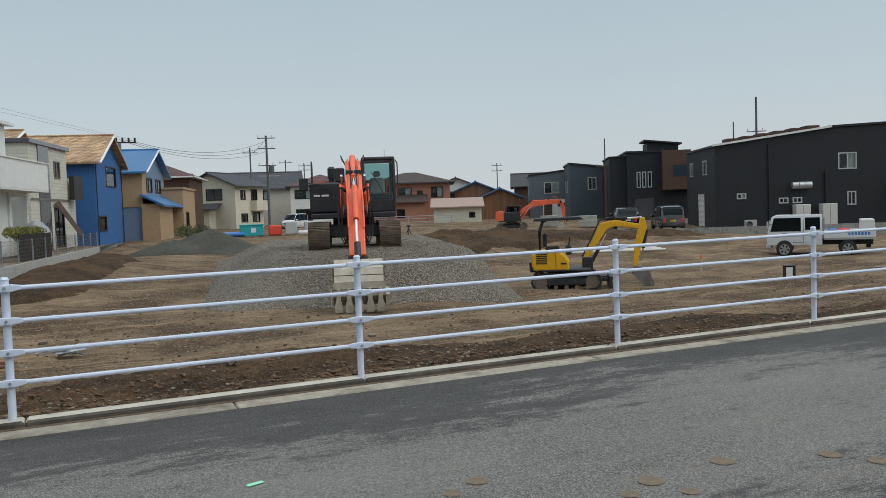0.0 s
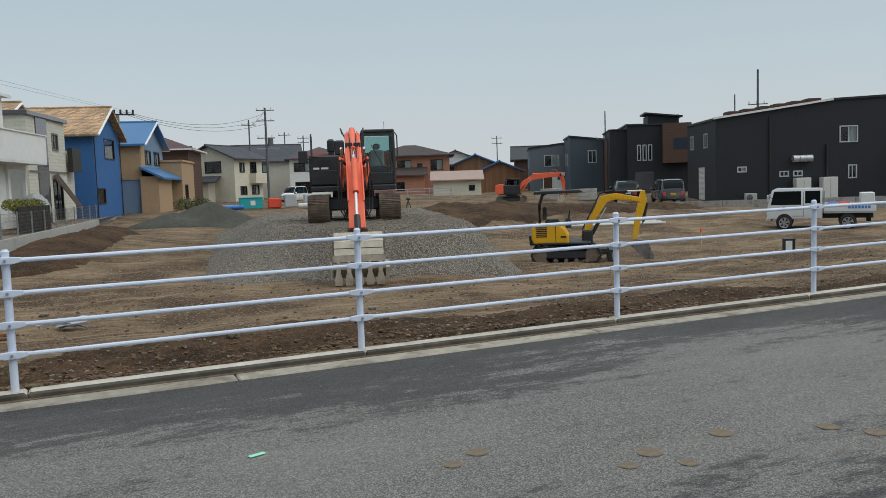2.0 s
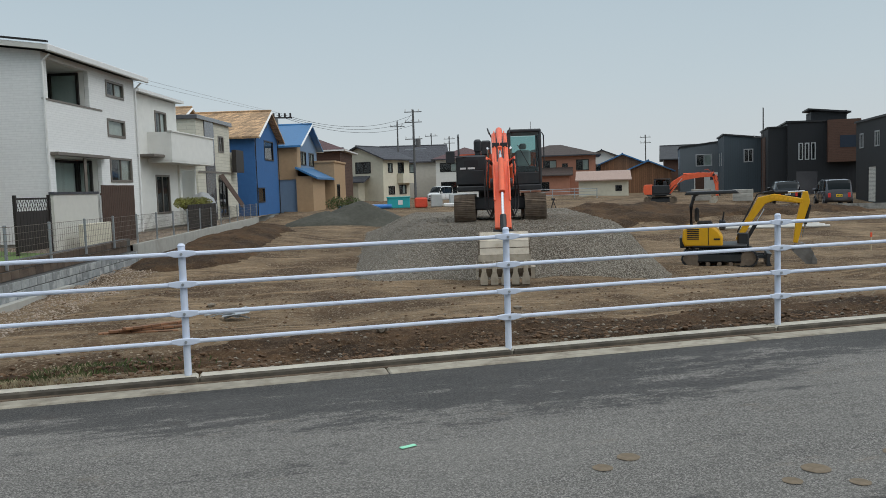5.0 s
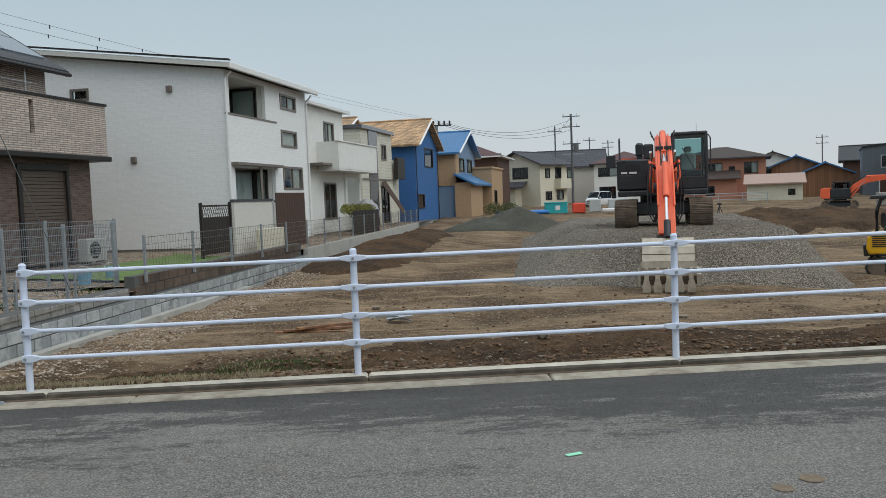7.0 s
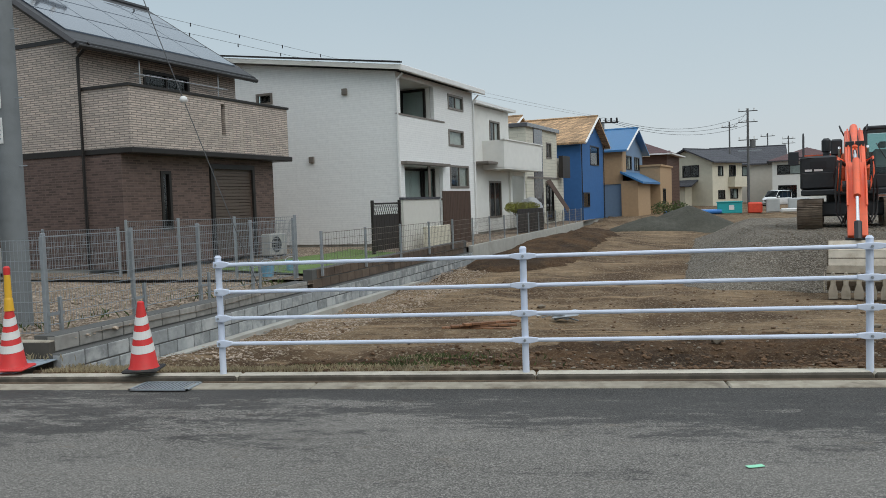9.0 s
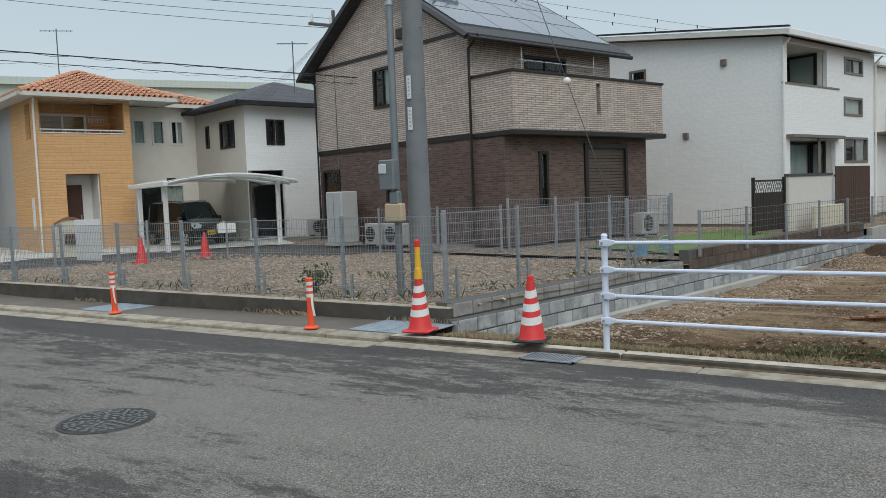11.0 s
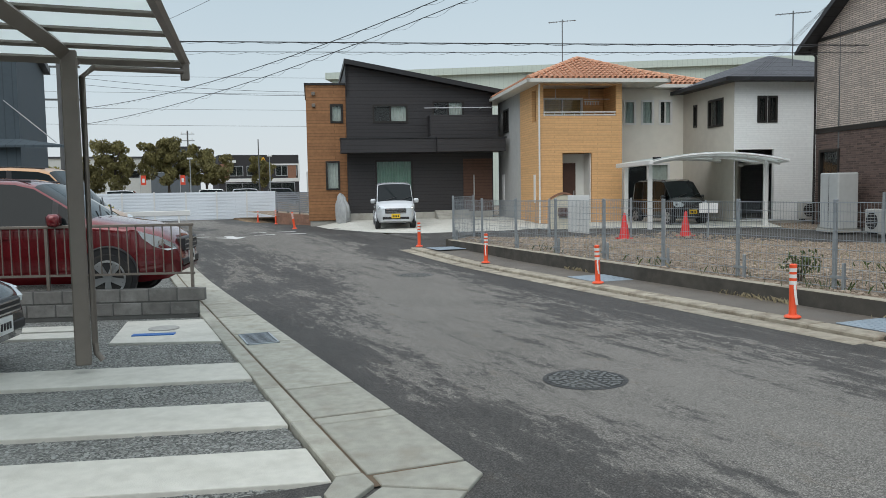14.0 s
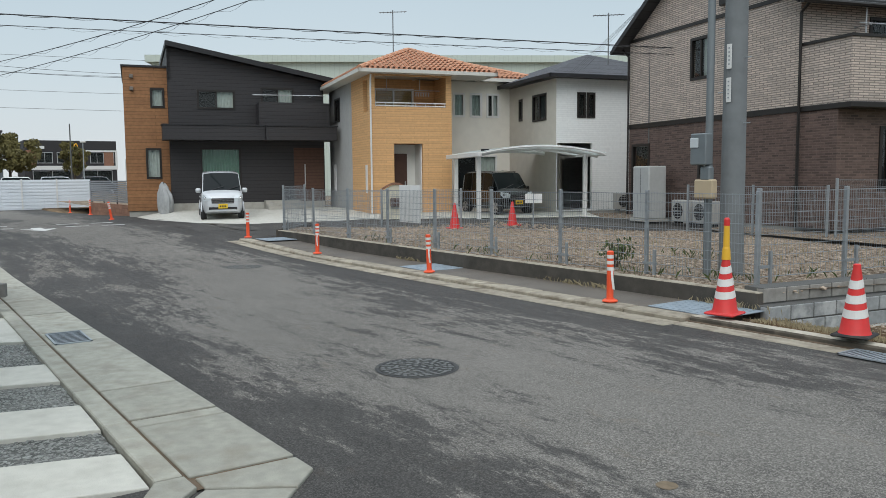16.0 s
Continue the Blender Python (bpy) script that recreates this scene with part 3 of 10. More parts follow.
def prism(bm, poly, axis, a, b, bevel=0.0):
    """Extrudes a polygon given in the plane across an axis: 'y': points are (x, z); 'x': (y, z); 'z': (x, y)."""
    def at(p, s):
        return {"y": (p[0], s, p[1]), "x": (s, p[0], p[1]), "z": (p[0], p[1], s)}[axis]
    lo = [bm.verts.new(at(p, a)) for p in poly]
    hi = [bm.verts.new(at(p, b)) for p in poly]
    n = len(poly)
    fs = [bm.faces.new(lo), bm.faces.new(hi[::-1])]
    for i in range(n):
        fs.append(bm.faces.new((lo[i], hi[i], hi[(i + 1) % n], lo[(i + 1) % n])))
    bmesh.ops.recalc_face_normals(bm, faces=fs)
    if bevel:
        es = list({e for f in (fs[0], fs[1]) for e in f.edges})
        bmesh.ops.bevel(bm, geom=es, offset=bevel, segments=2, affect="EDGES", profile=0.5)
    return bm


def quad(bm, *pts):
    return bm.faces.new([bm.verts.new(p) for p in pts])


def G(x):
    """Height of the road: a slight fall along the street, with a low rise at the far crossing."""
    ease = lambda v: max(0.0, min(1.0, v)) ** 2 * (3 - 2 * max(0.0, min(1.0, v)))
    return 0.0065 * x + 0.30 * ease((-x - 15) / 12) * (1 - ease((-x - 32) / 22))


def shear(bm):
    """Lays a piece on the road's fall; long pieces are cut where the fall changes."""
    xs_ = [v.co.x for v in bm.verts]
    for k in range(9):
        cut = -14.0 - 2.5 * k
        if max(xs_) - min(xs_) > 3 and min(xs_) < cut < max(xs_):
            bmesh.ops.bisect_plane(bm, geom=bm.verts[:] + bm.edges[:] + bm.faces[:], plane_co=(cut, 0, 0), plane_no=(1, 0, 0))
    for v in bm.verts:
        v.co.z += G(v.co.x)
    return bm

# ---- ground: one sheet to the horizon ----
def wall_x(y):
    """Line of the block wall between the house lots and the building site."""
    return -5.85 + 0.158 * (y - 8.35)


def lerp_table(v, table):
    for (a, za), (b, zb) in zip(table, table[1:]):
        if v <= b:
            k = max(0.0, min(1.0, (v - a) / (b - a)))
            return za + (zb - za) * (k * k * (3 - 2 * k))
    return table[-1][1]


def site_z(x, y):
    left = lerp_table(y, [(7.6, 0.03), (9.6, -0.30), (16, -0.38), (26, -0.28), (42, -0.05), (60, 0.25), (75, 0.5), (110, 0.6)])
    right = lerp_table(y, [(7.6, 0.03), (9.8, -0.45), (16, -0.78), (27, -0.95), (35, -0.75), (45, -0.35), (58, 0.1), (75, 0.4), (110, 0.5)])
    k = max(0.0, min(1.0, (x - 4) / 9.0))
    z = left + (right - left) * k
    rough = 0.10 * noise.noise((x * 0.45, y * 0.45, 1.0)) + 0.05 * noise.noise((x * 1.4, y * 1.4, 5.0))
    near = math.exp(-((y - 9.6) / 1.5) ** 2)
    rough += near * (0.06 * noise.noise((x * 2.6, y * 2.6, 2.0)) + 0.05 * noise.noise((x * 6, y * 6, 3.0)))
    rough += 0.05 * max(0.0, noise.noise((x * 0.2, y * 2.2, 8.0)))
    heap = 0.55 * math.exp(-(((x - 26) / 9) ** 2 + ((y - 38) / 3.2) ** 2)) + 0.5 * math.exp(-(((x - 19) / 5) ** 2 + ((y - 41) / 3) ** 2))
    bank = 0.35 * math.exp(-((x - wall_x(y) - 3.0) / 2.2) ** 2) * math.exp(-((y - 30) / 7) ** 2)
    ramp = min(1.0, max(0.0, (y - 7.7) / 0.8))
    return z + (rough + heap + bank) * ramp


def ground_z(x, y):
    if y < 7.62:
        return -0.35 + G(x)
    if x < -8 and y < 25:
        return -0.28
    if x < -8 or (x < wall_x(y) + 0.12 and y < 62):
        return -0.55
    return site_z(x, y)


def axis_steps(stops):
    out = []
    for a, b, s in stops:
        n = max(1, round((b - a) / s))
        out += [a + (b - a) * i / n for i in range(n)]
    return out + [stops[-1][1]]


xs = axis_steps([(-600, -80, 130), (-80, -8, 6), (-8, 24, 0.22), (24, 50, 0.8), (50, 80, 6), (80, 600, 130)])
ys = axis_steps([(-300, -40, 65), (-40, 7.4, 8), (7.4, 26, 0.22), (26, 52, 0.7), (52, 90, 3), (90, 130, 8), (130, 700, 140)])
verts = [(x, y, ground_z(x, y)) for y in ys for x in xs]
nx = len(xs)
faces = [(j * nx + i, j * nx + i + 1, (j + 1) * nx + i + 1, (j + 1) * nx + i) for j in range(len(ys) - 1) for i in range(nx - 1)]
me = bpy.data.meshes.new("ground")
me.from_pydata(verts, [], faces)
me.materials.append(M["soil"])
for p in me.polygons:
    p.use_smooth = True
tagged(new("ground", me), "bare brown soil of a building site with tyre tracks", "ground", kind="structure")

# road: the street along the site and the apron on which the viewer stands
bm = B()
for x0, x1, y0, y1 in ((-26.2, 60, 1.45, 7.2), (-4.6, 60, -14, 1.45), (-95, -26.2, -12, 8.4), (-26.2, -23.2, 8.3, 40)):
    nxs, nys = max(1, round((x1 - x0) / 4)), max(1, round((y1 - y0) / 4))
    for i in range(nxs):
        for j in range(nys):
            a, b2 = x0 + (x1 - x0) * i / nxs, x0 + (x1 - x0) * (i + 1) / nxs
            c, d2 = y0 + (y1 - y0) * j / nys, y0 + (y1 - y0) * (j + 1) / nys
            quad(bm, (a, c, 0), (b2, c, 0), (b2, d2, 0), (a, d2, 0))
quad(bm, (-26.2, 7.1, 0), (-23.3, 7.1, 0), (-23.2, 8.45, 0), (-26.2, 8.45, 0))
quad(bm, (-23.3, 7.1, 0), (-20.3, 7.1, 0), (-20.3, 8.45, 0), (-23.2, 8.45, 0))
bmesh.ops.remove_doubles(bm, verts=bm.verts, dist=0.001)
shear(bm)
tagged(part("road", bm, M["asphalt"], None), "worn grey asphalt street with damp and dusty patches", "road", kind="structure")

# back of the place behind the viewer: lot ground and a plain house wall
bm = B()
quad(bm, (-26, -14, -0.06), (-4.05, -14, -0.06), (-4.05, 1.0, -0.02), (-26, 1.0, -0.02))
shear(bm)
tagged(part("driveway_gravel", bm, M["green_gravel"], None), "blue-grey crushed stone between the driveway slabs", "gravel", kind="structure")
bm = box(B(), -30, -16, -0.2, 30, -15.7, 6.2)
tagged(part("wall_behind", bm, M["greige"], None), "plain rendered wall closing the street behind", "wall", kind="structure")


def strip(name, x0, x1, y0, y1, z0, z1, step, material, label, category, gap=0.012, bevel=0.012, front=None, skew=(0, 0), face=None):
    """A row of cast concrete pieces along the street, each an object of its own with a joint between."""
    root = thing(name, Matrix(), label, category, kind="structure")
    if isinstance(step, tuple):
        ends = step
    else:
        n = round((x1 - x0) / step)
        ends = [x0 + (x1 - x0) * i / n for i in range(n + 1)]
    for i, (a, b2) in enumerate(zip(ends, ends[1:])):
        a, b2 = a + gap / 2, b2 - gap / 2
        bm = box(B(), a, y0, z0, b2, y1, z1, bevel)
        for v in bm.verts:
            v.co.y += (v.co.x + 4.65) * skew[0 if v.co.y < (y0 + y1) / 2 else 1]
        if front is not None:
            for v in bm.verts:
                if v.co.y < (y0 + y1) / 2 and v.co.z > (z0 + z1) / 2:
                    v.co.z += front
        j = 0.006 * (noise.noise((i * 3.1, y0, 0)))
        for v in bm.verts:
            v.co.z += j
        shear(bm)
        bm.normal_update()
        # faces turned to the street (-y) take the second, darker material
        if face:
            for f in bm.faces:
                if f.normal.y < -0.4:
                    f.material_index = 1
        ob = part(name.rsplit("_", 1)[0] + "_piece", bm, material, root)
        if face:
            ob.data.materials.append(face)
    return root


strip("gutter_site", -6.2, 20, 7.13, 7.40, -0.2, 0.012, 4.0, M["gutter"], "pale stained concrete gutter beside the asphalt", "gutter")
strip("kerb_site", -6.2, 20, 7.405, 7.60, -0.3, 0.066, 3.0, M["kerb"], "weathered concrete kerb with darker street face under the white rail", "kerb", bevel=0.018, face=M["kerb_face"])
strip("gutter_street", -20.6, -6.2, 6.98, 7.28, -0.2, 0.012, 1.8, M["gutter"], "pale concrete gutter strip along the street", "gutter")
strip("kerb_street", -20.6, -6.2, 7.285, 7.58, -0.2, 0.06, 0.9, M["gutter"], "low pale concrete kerb stones along the pavement", "kerb", bevel=0.015)
bm = shear(box(B(), 20, 7.07, -0.2, 60, 7.4, 0.01))
tagged(part("gutter_far", bm, M["gutter"], None), "pale concrete gutter going on down the street", "gutter", kind="structure")
bm = shear(box(B(), 20, 7.405, -0.3, 60, 7.63, 0.085))
tagged(part("kerb_far", bm, M["kerb"], None), "stained concrete kerb going on down the street", "kerb", kind="structure")
bm = shear(box(B(), -20.4, 7.585, -0.2, -6.2, 8.42, 0.055))
tagged(part("pavement", bm, M["wet_concrete"], None), "damp brown-grey concrete pavement strip", "pavement", kind="structure")

bm = shear(box(B(), -6.2, 7.345, 0.0, 30, 7.412, 0.018))
for v in bm.verts:
    v.co.y -= 0.02 * noise.noise((v.co.x * 2, 1, 1)) if v.co.y < 7.38 else 0
tagged(part("kerb_dirt", bm, M["dirt"], None), "brown dirt gathered along the kerb's foot", "dirt", kind="structure")

# driveway edge of the near lots: raised border, sloped gutter slabs, rounded end at the corner
strip("border_near", -24, -4.35, 1.03, 1.19, -0.2, 0.03, (-24.0, -22.0, -20.0, -18.0, -16.0, -14.5, -12.7, -11.0, -9.15, -6.97, -5.86, -4.63), M["gutter_near"], "narrow concrete border between driveway and gutter", "border", bevel=0.008, skew=(0.010, 0.010))
strip("gutter_near", -24, -4.9, 1.215, 1.84, -0.2, 0.024, (-24.0, -22.0, -20.0, -18.0, -16.0, -14.7, -12.9, -11.4, -9.9, -9.2, -6.88, -5.92, -5.73, -4.58), M["gutter_near"], "broad L-shaped concrete gutter slabs with dirty joints", "gutter", bevel=0.006, gap=0.036, skew=(0.010, 0.022))
bm = B()
quad(bm, (-24, 0.85, 0.012), (-4.4, 1.06, 0.012), (-4.4, 1.8, 0.012), (-24, 1.38, 0.012))
shear(bm)
tagged(part("dirt_line", bm, M["dirt"], None), "brown dirt packed between border and gutter slabs", "dirt", kind="structure")
bm = B()
prism(bm, [(-4.565, 1.24), (-4.39, 1.24), (-4.125, 1.66), (-4.33, 1.845), (-4.565, 1.84)], "z", -0.2, 0.022, 0.01)
shear(bm)
tagged(part("gutter_corner", bm, M["gutter_near"], None), "rounded concrete gutter end at the driveway corner", "gutter", kind="structure")
bm = B()
prism(bm, [(-4.37, 1.23), (-4.11, 1.645), (-3.86, 1.42), (-4.02, 0.9), (-4.13, 0.9), (-4.2, 1.05)], "z", -0.2, 0.02, 0.01)
shear(bm)
tagged(part("gutter_turn", bm, M["gutter_near"], None), "concrete gutter slab turning into the side apron", "gutter", kind="structure")
bm = B()
prism(bm, [(-4.61, 1.03), (-4.61, 1.19), (-4.41, 1.2), (-4.24, 1.03), (-4.22, 0.9), (-4.38, 0.9)], "z", -0.2, 0.03, 0.008)
shear(bm)
tagged(part("border_turn", bm, M["gutter_near"], None), "concrete border piece turning the driveway corner", "border", kind="structure")
bm = B()
prism(bm, [(-4.38, 0.88), (-4.22, 0.88), (-4.28, 0.2), (-4.6, -0.9), (-5.2, -3.2), (-5.35, -3.2), (-4.78, -0.9), (-4.46, 0.2)], "z", -0.2, 0.02)
shear(bm)
tagged(part("border_corner", bm, M["gutter_near"], None), "concrete border turning along the driveway corner", "border", kind="structure")

# driveway slabs, laid slanting to the street
root = thing("driveway_slabs", Matrix(), "long pale concrete driveway strips with gravel between", "driveway", kind="structure")
for a, b2, ln in ((-4.6, -5.27, 6.5), (-5.87, -6.6, 6.5), (-7.5, -8.28, 6.5)):
    bm = B()
    sx = -0.27
    prism(bm, [(a, 1.0), (b2, 1.0), (b2 + sx * ln, 1.0 - ln), (a + sx * ln, 1.0 - ln)], "z", -0.15, 0.012, 0.008)
    shear(bm)
    part("driveway_slab", bm, M["slab"], root)
bm = B()
prism(bm, [(-9.62, 0.98), (-11.45, 0.98), (-11.75, 0.0), (-10.1, -0.22)], "z", -0.15, 0.012, 0.008)
shear(bm)
part("meter_slab", bm, M["slab"], root)
for x0 in (-10.7, -11.25):
    bm = B()
    prism(bm, [(x0, -0.45), (x0 - 0.42, -0.45), (x0 - 0.75, -1.6), (x0 - 0.33, -1.6)], "z", -0.15, 0.008, 0.006)
    shear(bm)
    part("stepping_slab", bm, M["slab"], root)


# ---- white pipe fence along the site ----
def pipe_fence(i, last):
    x = -3.47 + 3.0 * i
    f = thing("guard_fence", pose(x, 7.515, 0.105 + G(x)), "white painted steel pipe guard fence bay on the concrete kerb", "fence", "guard fence along the site")
    bm = cyl(B(), (0, 0, -0.06), (0, 0, 1.12), 0.032, n=14)
    cyl(bm, (0, 0, 1.12), (0, 0, 1.14), 0.036, 0.02, n=14)
    smooth(part("post", bm, M["white_paint"], f))
    rise = G(3.0)
    for z in (0.27, 0.52, 0.78, 1.05):
        bm = B()
        if not last:
            cyl(bm, (0.0, -0.035, z), (3.0, -0.035, z + rise), 0.0195, n=10)
        else:
            cyl(bm, (0, -0.035, z), (0.1, -0.035, z), 0.0195, n=10)
        smooth(part("rail", bm, M["white_paint"], f))
        bm = B()
        prism(bm, [(-0.12, z - 0.014), (-0.05, z - 0.03), (0.05, z - 0.03), (0.12, z - 0.014), (0.12, z + 0.022), (0.05, z + 0.03), (-0.05, z + 0.03), (-0.12, z + 0.022)] if i > 0 else
              [(-0.03, z - 0.03), (0.06, z - 0.036), (0.13, z - 0.012), (0.13, z + 0.022), (0.06, z + 0.036), (-0.03, z + 0.03)], "y", -0.062, -0.028, 0.006)
        br = part("bracket", bm, M["white_paint"], f)
        bm = cyl(B(), (0, -0.072, z), (0, -0.06, z), 0.013, n=8)
        part("bolt", bm, M["galv"], br)


for i in range(10):
    pipe_fence(i, i == 9)


# ---- houses ----
def panel_matrix(side, w, d, x0=0.0, y0=0.0):
    """Frame of a facade: x along the wall as seen from outside, y into the house, z up."""
    if side == "front":
        return Matrix(((1, 0, 0, x0), (0, 1, 0, y0), (0, 0, 1, 0), (0, 0, 0, 1)))
    if side == "left":
        return Matrix(((0, 1, 0, x0), (-1, 0, 0, y0 + d), (0, 0, 1, 0), (0, 0, 0, 1)))
    if side == "right":
        return Matrix(((0, -1, 0, x0 + w), (1, 0, 0, y0), (0, 0, 1, 0), (0, 0, 0, 1)))
    return Matrix(((-1, 0, 0, x0 + w), (0, -1, 0, y0 + d), (0, 0, 1, 0), (0, 0, 0, 1)))


def wall_panel(bm, m, w, z0, z1, openings, reveal=0.14):
    """A wall face with real openings and their reveals; a wall has thickness."""
    us = sorted({0.0, w, *[v for o in openings for v in (o[0], o[2])]})
    zs = sorted({z0, z1, *[v for o in openings for v in (o[1], o[3])]})
    for a, b in zip(us, us[1:]):
        for c, d in zip(zs, zs[1:]):
            mu, mz = (a + b) / 2, (c + d) / 2
            if any(o[0] < mu < o[2] and o[1] < mz < o[3] for o in openings):
                continue
            for y in (0.0, reveal):
                p = [(a, y, c), (b, y, c), (b, y, d), (a, y, d)]
                quad(bm, *[m @ Vector(q) for q in (p if y == 0 else p[::-1])])
    for o in openings:
        a, c, b, d = o[:4]
        for p in ([(a, 0, c), (a, reveal, c), (b, reveal, c), (b, 0, c)], [(a, 0, d), (b, 0, d), (b, reveal, d), (a, reveal, d)],
                  [(a, 0, c), (a, 0, d), (a, reveal, d), (a, reveal, c)], [(b, 0, c), (b, reveal, c), (b, reveal, d), (b, 0, d)]):
            quad(bm, *[m @ Vector(q) for q in p])
    return bm


def tbox(bm, m, x0, y0, z0, x1, y1, z1, bevel=0.0):
    return box(bm, x0, y0, z0, x1, y1, z1, bevel, m)


def add_window(parent, m, o, frame_mat):
    """Fills an opening: sash window, fixed pane, door, shutter or open recess."""
    a, c, b, d, style = o[:5]
    fm = o[5] if len(o) > 5 else frame_mat
    if style == "void":
        return
    if style == "shutter":
        n = max(3, int((d - c) / 0.09))
        sh = part("roller_shutter", tbox(B(), m, a, 0.04, d - 0.1, b, 0.1, d), fm, parent)
        for i in range(n):
            part("slat", tbox(B(), m, a, 0.05, c + (d - c) * i / n, b, 0.09, min(d - 0.1, c + (d - c) * (i + 1) / n - 0.012)), fm, sh)
        return
    if style == "door":
        bm = tbox(B(), m, a, 0.06, c, b, 0.11, d, 0.006)
        door = part("door", bm, fm, parent)
        bm = tbox(B(), m, b - 0.14, 0.02, c + (d - c) * 0.4, b - 0.11, 0.06, c + (d - c) * 0.62)
        part("handle", bm, M["alu"], door)
        return
    t = 0.05
    bm = B()
    for q in ((a - 0.03, c - 0.03, b + 0.03, c + t), (a - 0.03, d - t, b + 0.03, d + 0.03), (a - 0.03, c + t, a + t, d - t), (b - t, c + t, b + 0.03, d - t)):
        tbox(bm, m, q[0], -0.03, q[1], q[2], 0.06, q[3])
    mid = (a + b) / 2
    if style in ("slide", "slide_half"):
        tbox(bm, m, mid - 0.03, 0.0, c + t, mid + 0.03, 0.05, d - t)
    win = part("window", bm, fm, parent)
    bm = B()
    quad(bm, *[m @ Vector(p) for p in ((a + t, 0.03, c + t), (b - t, 0.03, c + t), (b - t, 0.03, d - t), (a + t, 0.03, d - t))])
    pane = part("pane", bm, M["glass"], win)
    pane.visible_shadow = False
    bm = B()
    e1, e2 = (mid, b - t) if style == "slide_half" else (a + t, b - t)
    # without a curtain, a near-black sheet paints the shade of the unlit room
    cm = M["room_shade"]
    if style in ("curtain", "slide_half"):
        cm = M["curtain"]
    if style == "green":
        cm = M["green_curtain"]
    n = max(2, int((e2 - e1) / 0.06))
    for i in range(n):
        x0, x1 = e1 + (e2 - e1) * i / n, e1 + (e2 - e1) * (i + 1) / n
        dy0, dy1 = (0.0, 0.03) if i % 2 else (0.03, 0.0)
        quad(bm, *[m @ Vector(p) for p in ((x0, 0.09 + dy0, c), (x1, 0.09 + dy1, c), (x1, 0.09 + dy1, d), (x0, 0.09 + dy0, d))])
    part("curtain" if cm is not M["room_shade"] else "shade_sheet", bm, cm, win)
    if style == "slide_half":
        # the uncurtained half gets the same painted room shade
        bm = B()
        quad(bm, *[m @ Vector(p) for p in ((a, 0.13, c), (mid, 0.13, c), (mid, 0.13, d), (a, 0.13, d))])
        part("shade_sheet", bm, M["room_shade"], win)


def block(parent, x0, y0, w, d, z0, z1, material, openings=None, frame_mat=None, sides=("front", "left", "right", "back")):
    """Four walls with openings as parts of a house."""
    openings = openings or {}
    for s in sides:
        width = w if s in ("front", "back") else d
        m = panel_matrix(s, w, d, x0, y0)
        part("wall", wall_panel(B(), m, width, z0, z1, openings.get(s, [])), material, parent)
        for o in openings.get(s, []):
            add_window(parent, m, o, frame_mat or M["dark_frame"])


def slab4(bm, pts, t):
    """A sloping slab from its four upper corners and a thickness."""
    up = [bm.verts.new(p) for p in pts]
    dn = [bm.verts.new((p[0], p[1], p[2] - t)) for p in pts]
    n = len(pts)
    fs = [bm.faces.new(up), bm.faces.new(dn[::-1])]
    for i in range(n):
        fs.append(bm.faces.new((up[i], dn[i], dn[(i + 1) % n], up[(i + 1) % n])))
    bmesh.ops.recalc_face_normals(bm, faces=fs)
    return bm


def gable_roof(parent, x0, y0, w, d, z, slope, along, over, t, material, gable_mat, trim=None):
    """Pitched roof with ridge along x or y, gable walls and barge boards."""
    half = (d if along == "x" else w) / 2
    zr = z + half * slope
    ze = z - over * slope
    if along == "x":
        my = y0 + d / 2
        slabs = [[(x0 - over, my, zr + t), (x0 + w + over, my, zr + t), (x0 + w + over, y0 - over, ze + t), (x0 - over, y0 - over, ze + t)],
                 [(x0 - over, my, zr + t), (x0 - over, y0 + d + over, ze + t), (x0 + w + over, y0 + d + over, ze + t), (x0 + w + over, my, zr + t)]]
        tris = [("x", x0, x0 + 0.14, [(y0, z), (y0 + d, z), (my, zr)]), ("x", x0 + w - 0.14, x0 + w, [(y0, z), (y0 + d, z), (my, zr)])]
    else:
        mx = x0 + w / 2
        slabs = [[(mx, y0 - over, zr + t), (x0 - over, y0 - over, ze + t), (x0 - over, y0 + d + over, ze + t), (mx, y0 + d + over, zr + t)],
                 [(mx, y0 - over, zr + t), (mx, y0 + d + over, zr + t), (x0 + w + over, y0 + d + over, ze + t), (x0 + w + over, y0 - over, ze + t)]]
        tris = [("y", y0, y0 + 0.14, [(x0, z), (x0 + w, z), (mx, zr)]), ("y", y0 + d - 0.14, y0 + d, [(x0, z), (x0 + w, z), (mx, zr)])]
    for ax, a, b, poly in tris:
        part("gable", prism(B(), poly, ax, a, b), gable_mat, parent)
    for s in slabs:
        part("roof", slab4(B(), s, t), material, parent)
    if trim:
        for s in slabs:
            for p, q in ((s[0], s[3]) if along == "x" else (s[0], s[1]), (s[1], s[2]) if along == "x" else (s[3], s[2])):
                bm = tube(B(), [Vector(p) - Vector((0, 0, t / 2 + 0.02)), Vector(q) - Vector((0, 0, t / 2 + 0.02))], 0.085, 4)
                part("barge_board", bm, trim, parent)
    bm = B()
    if along == "x":
        cyl(bm, (x0 - over, y0 + d / 2, zr + t), (x0 + w + over, y0 + d / 2, zr + t), 0.09, n=8)
    else:
        cyl(bm, (x0 + w / 2, y0 - over, zr + t), (x0 + w / 2, y0 + d + over, zr + t), 0.09, n=8)
    part("ridge_cap", bm, material, parent)
    return zr


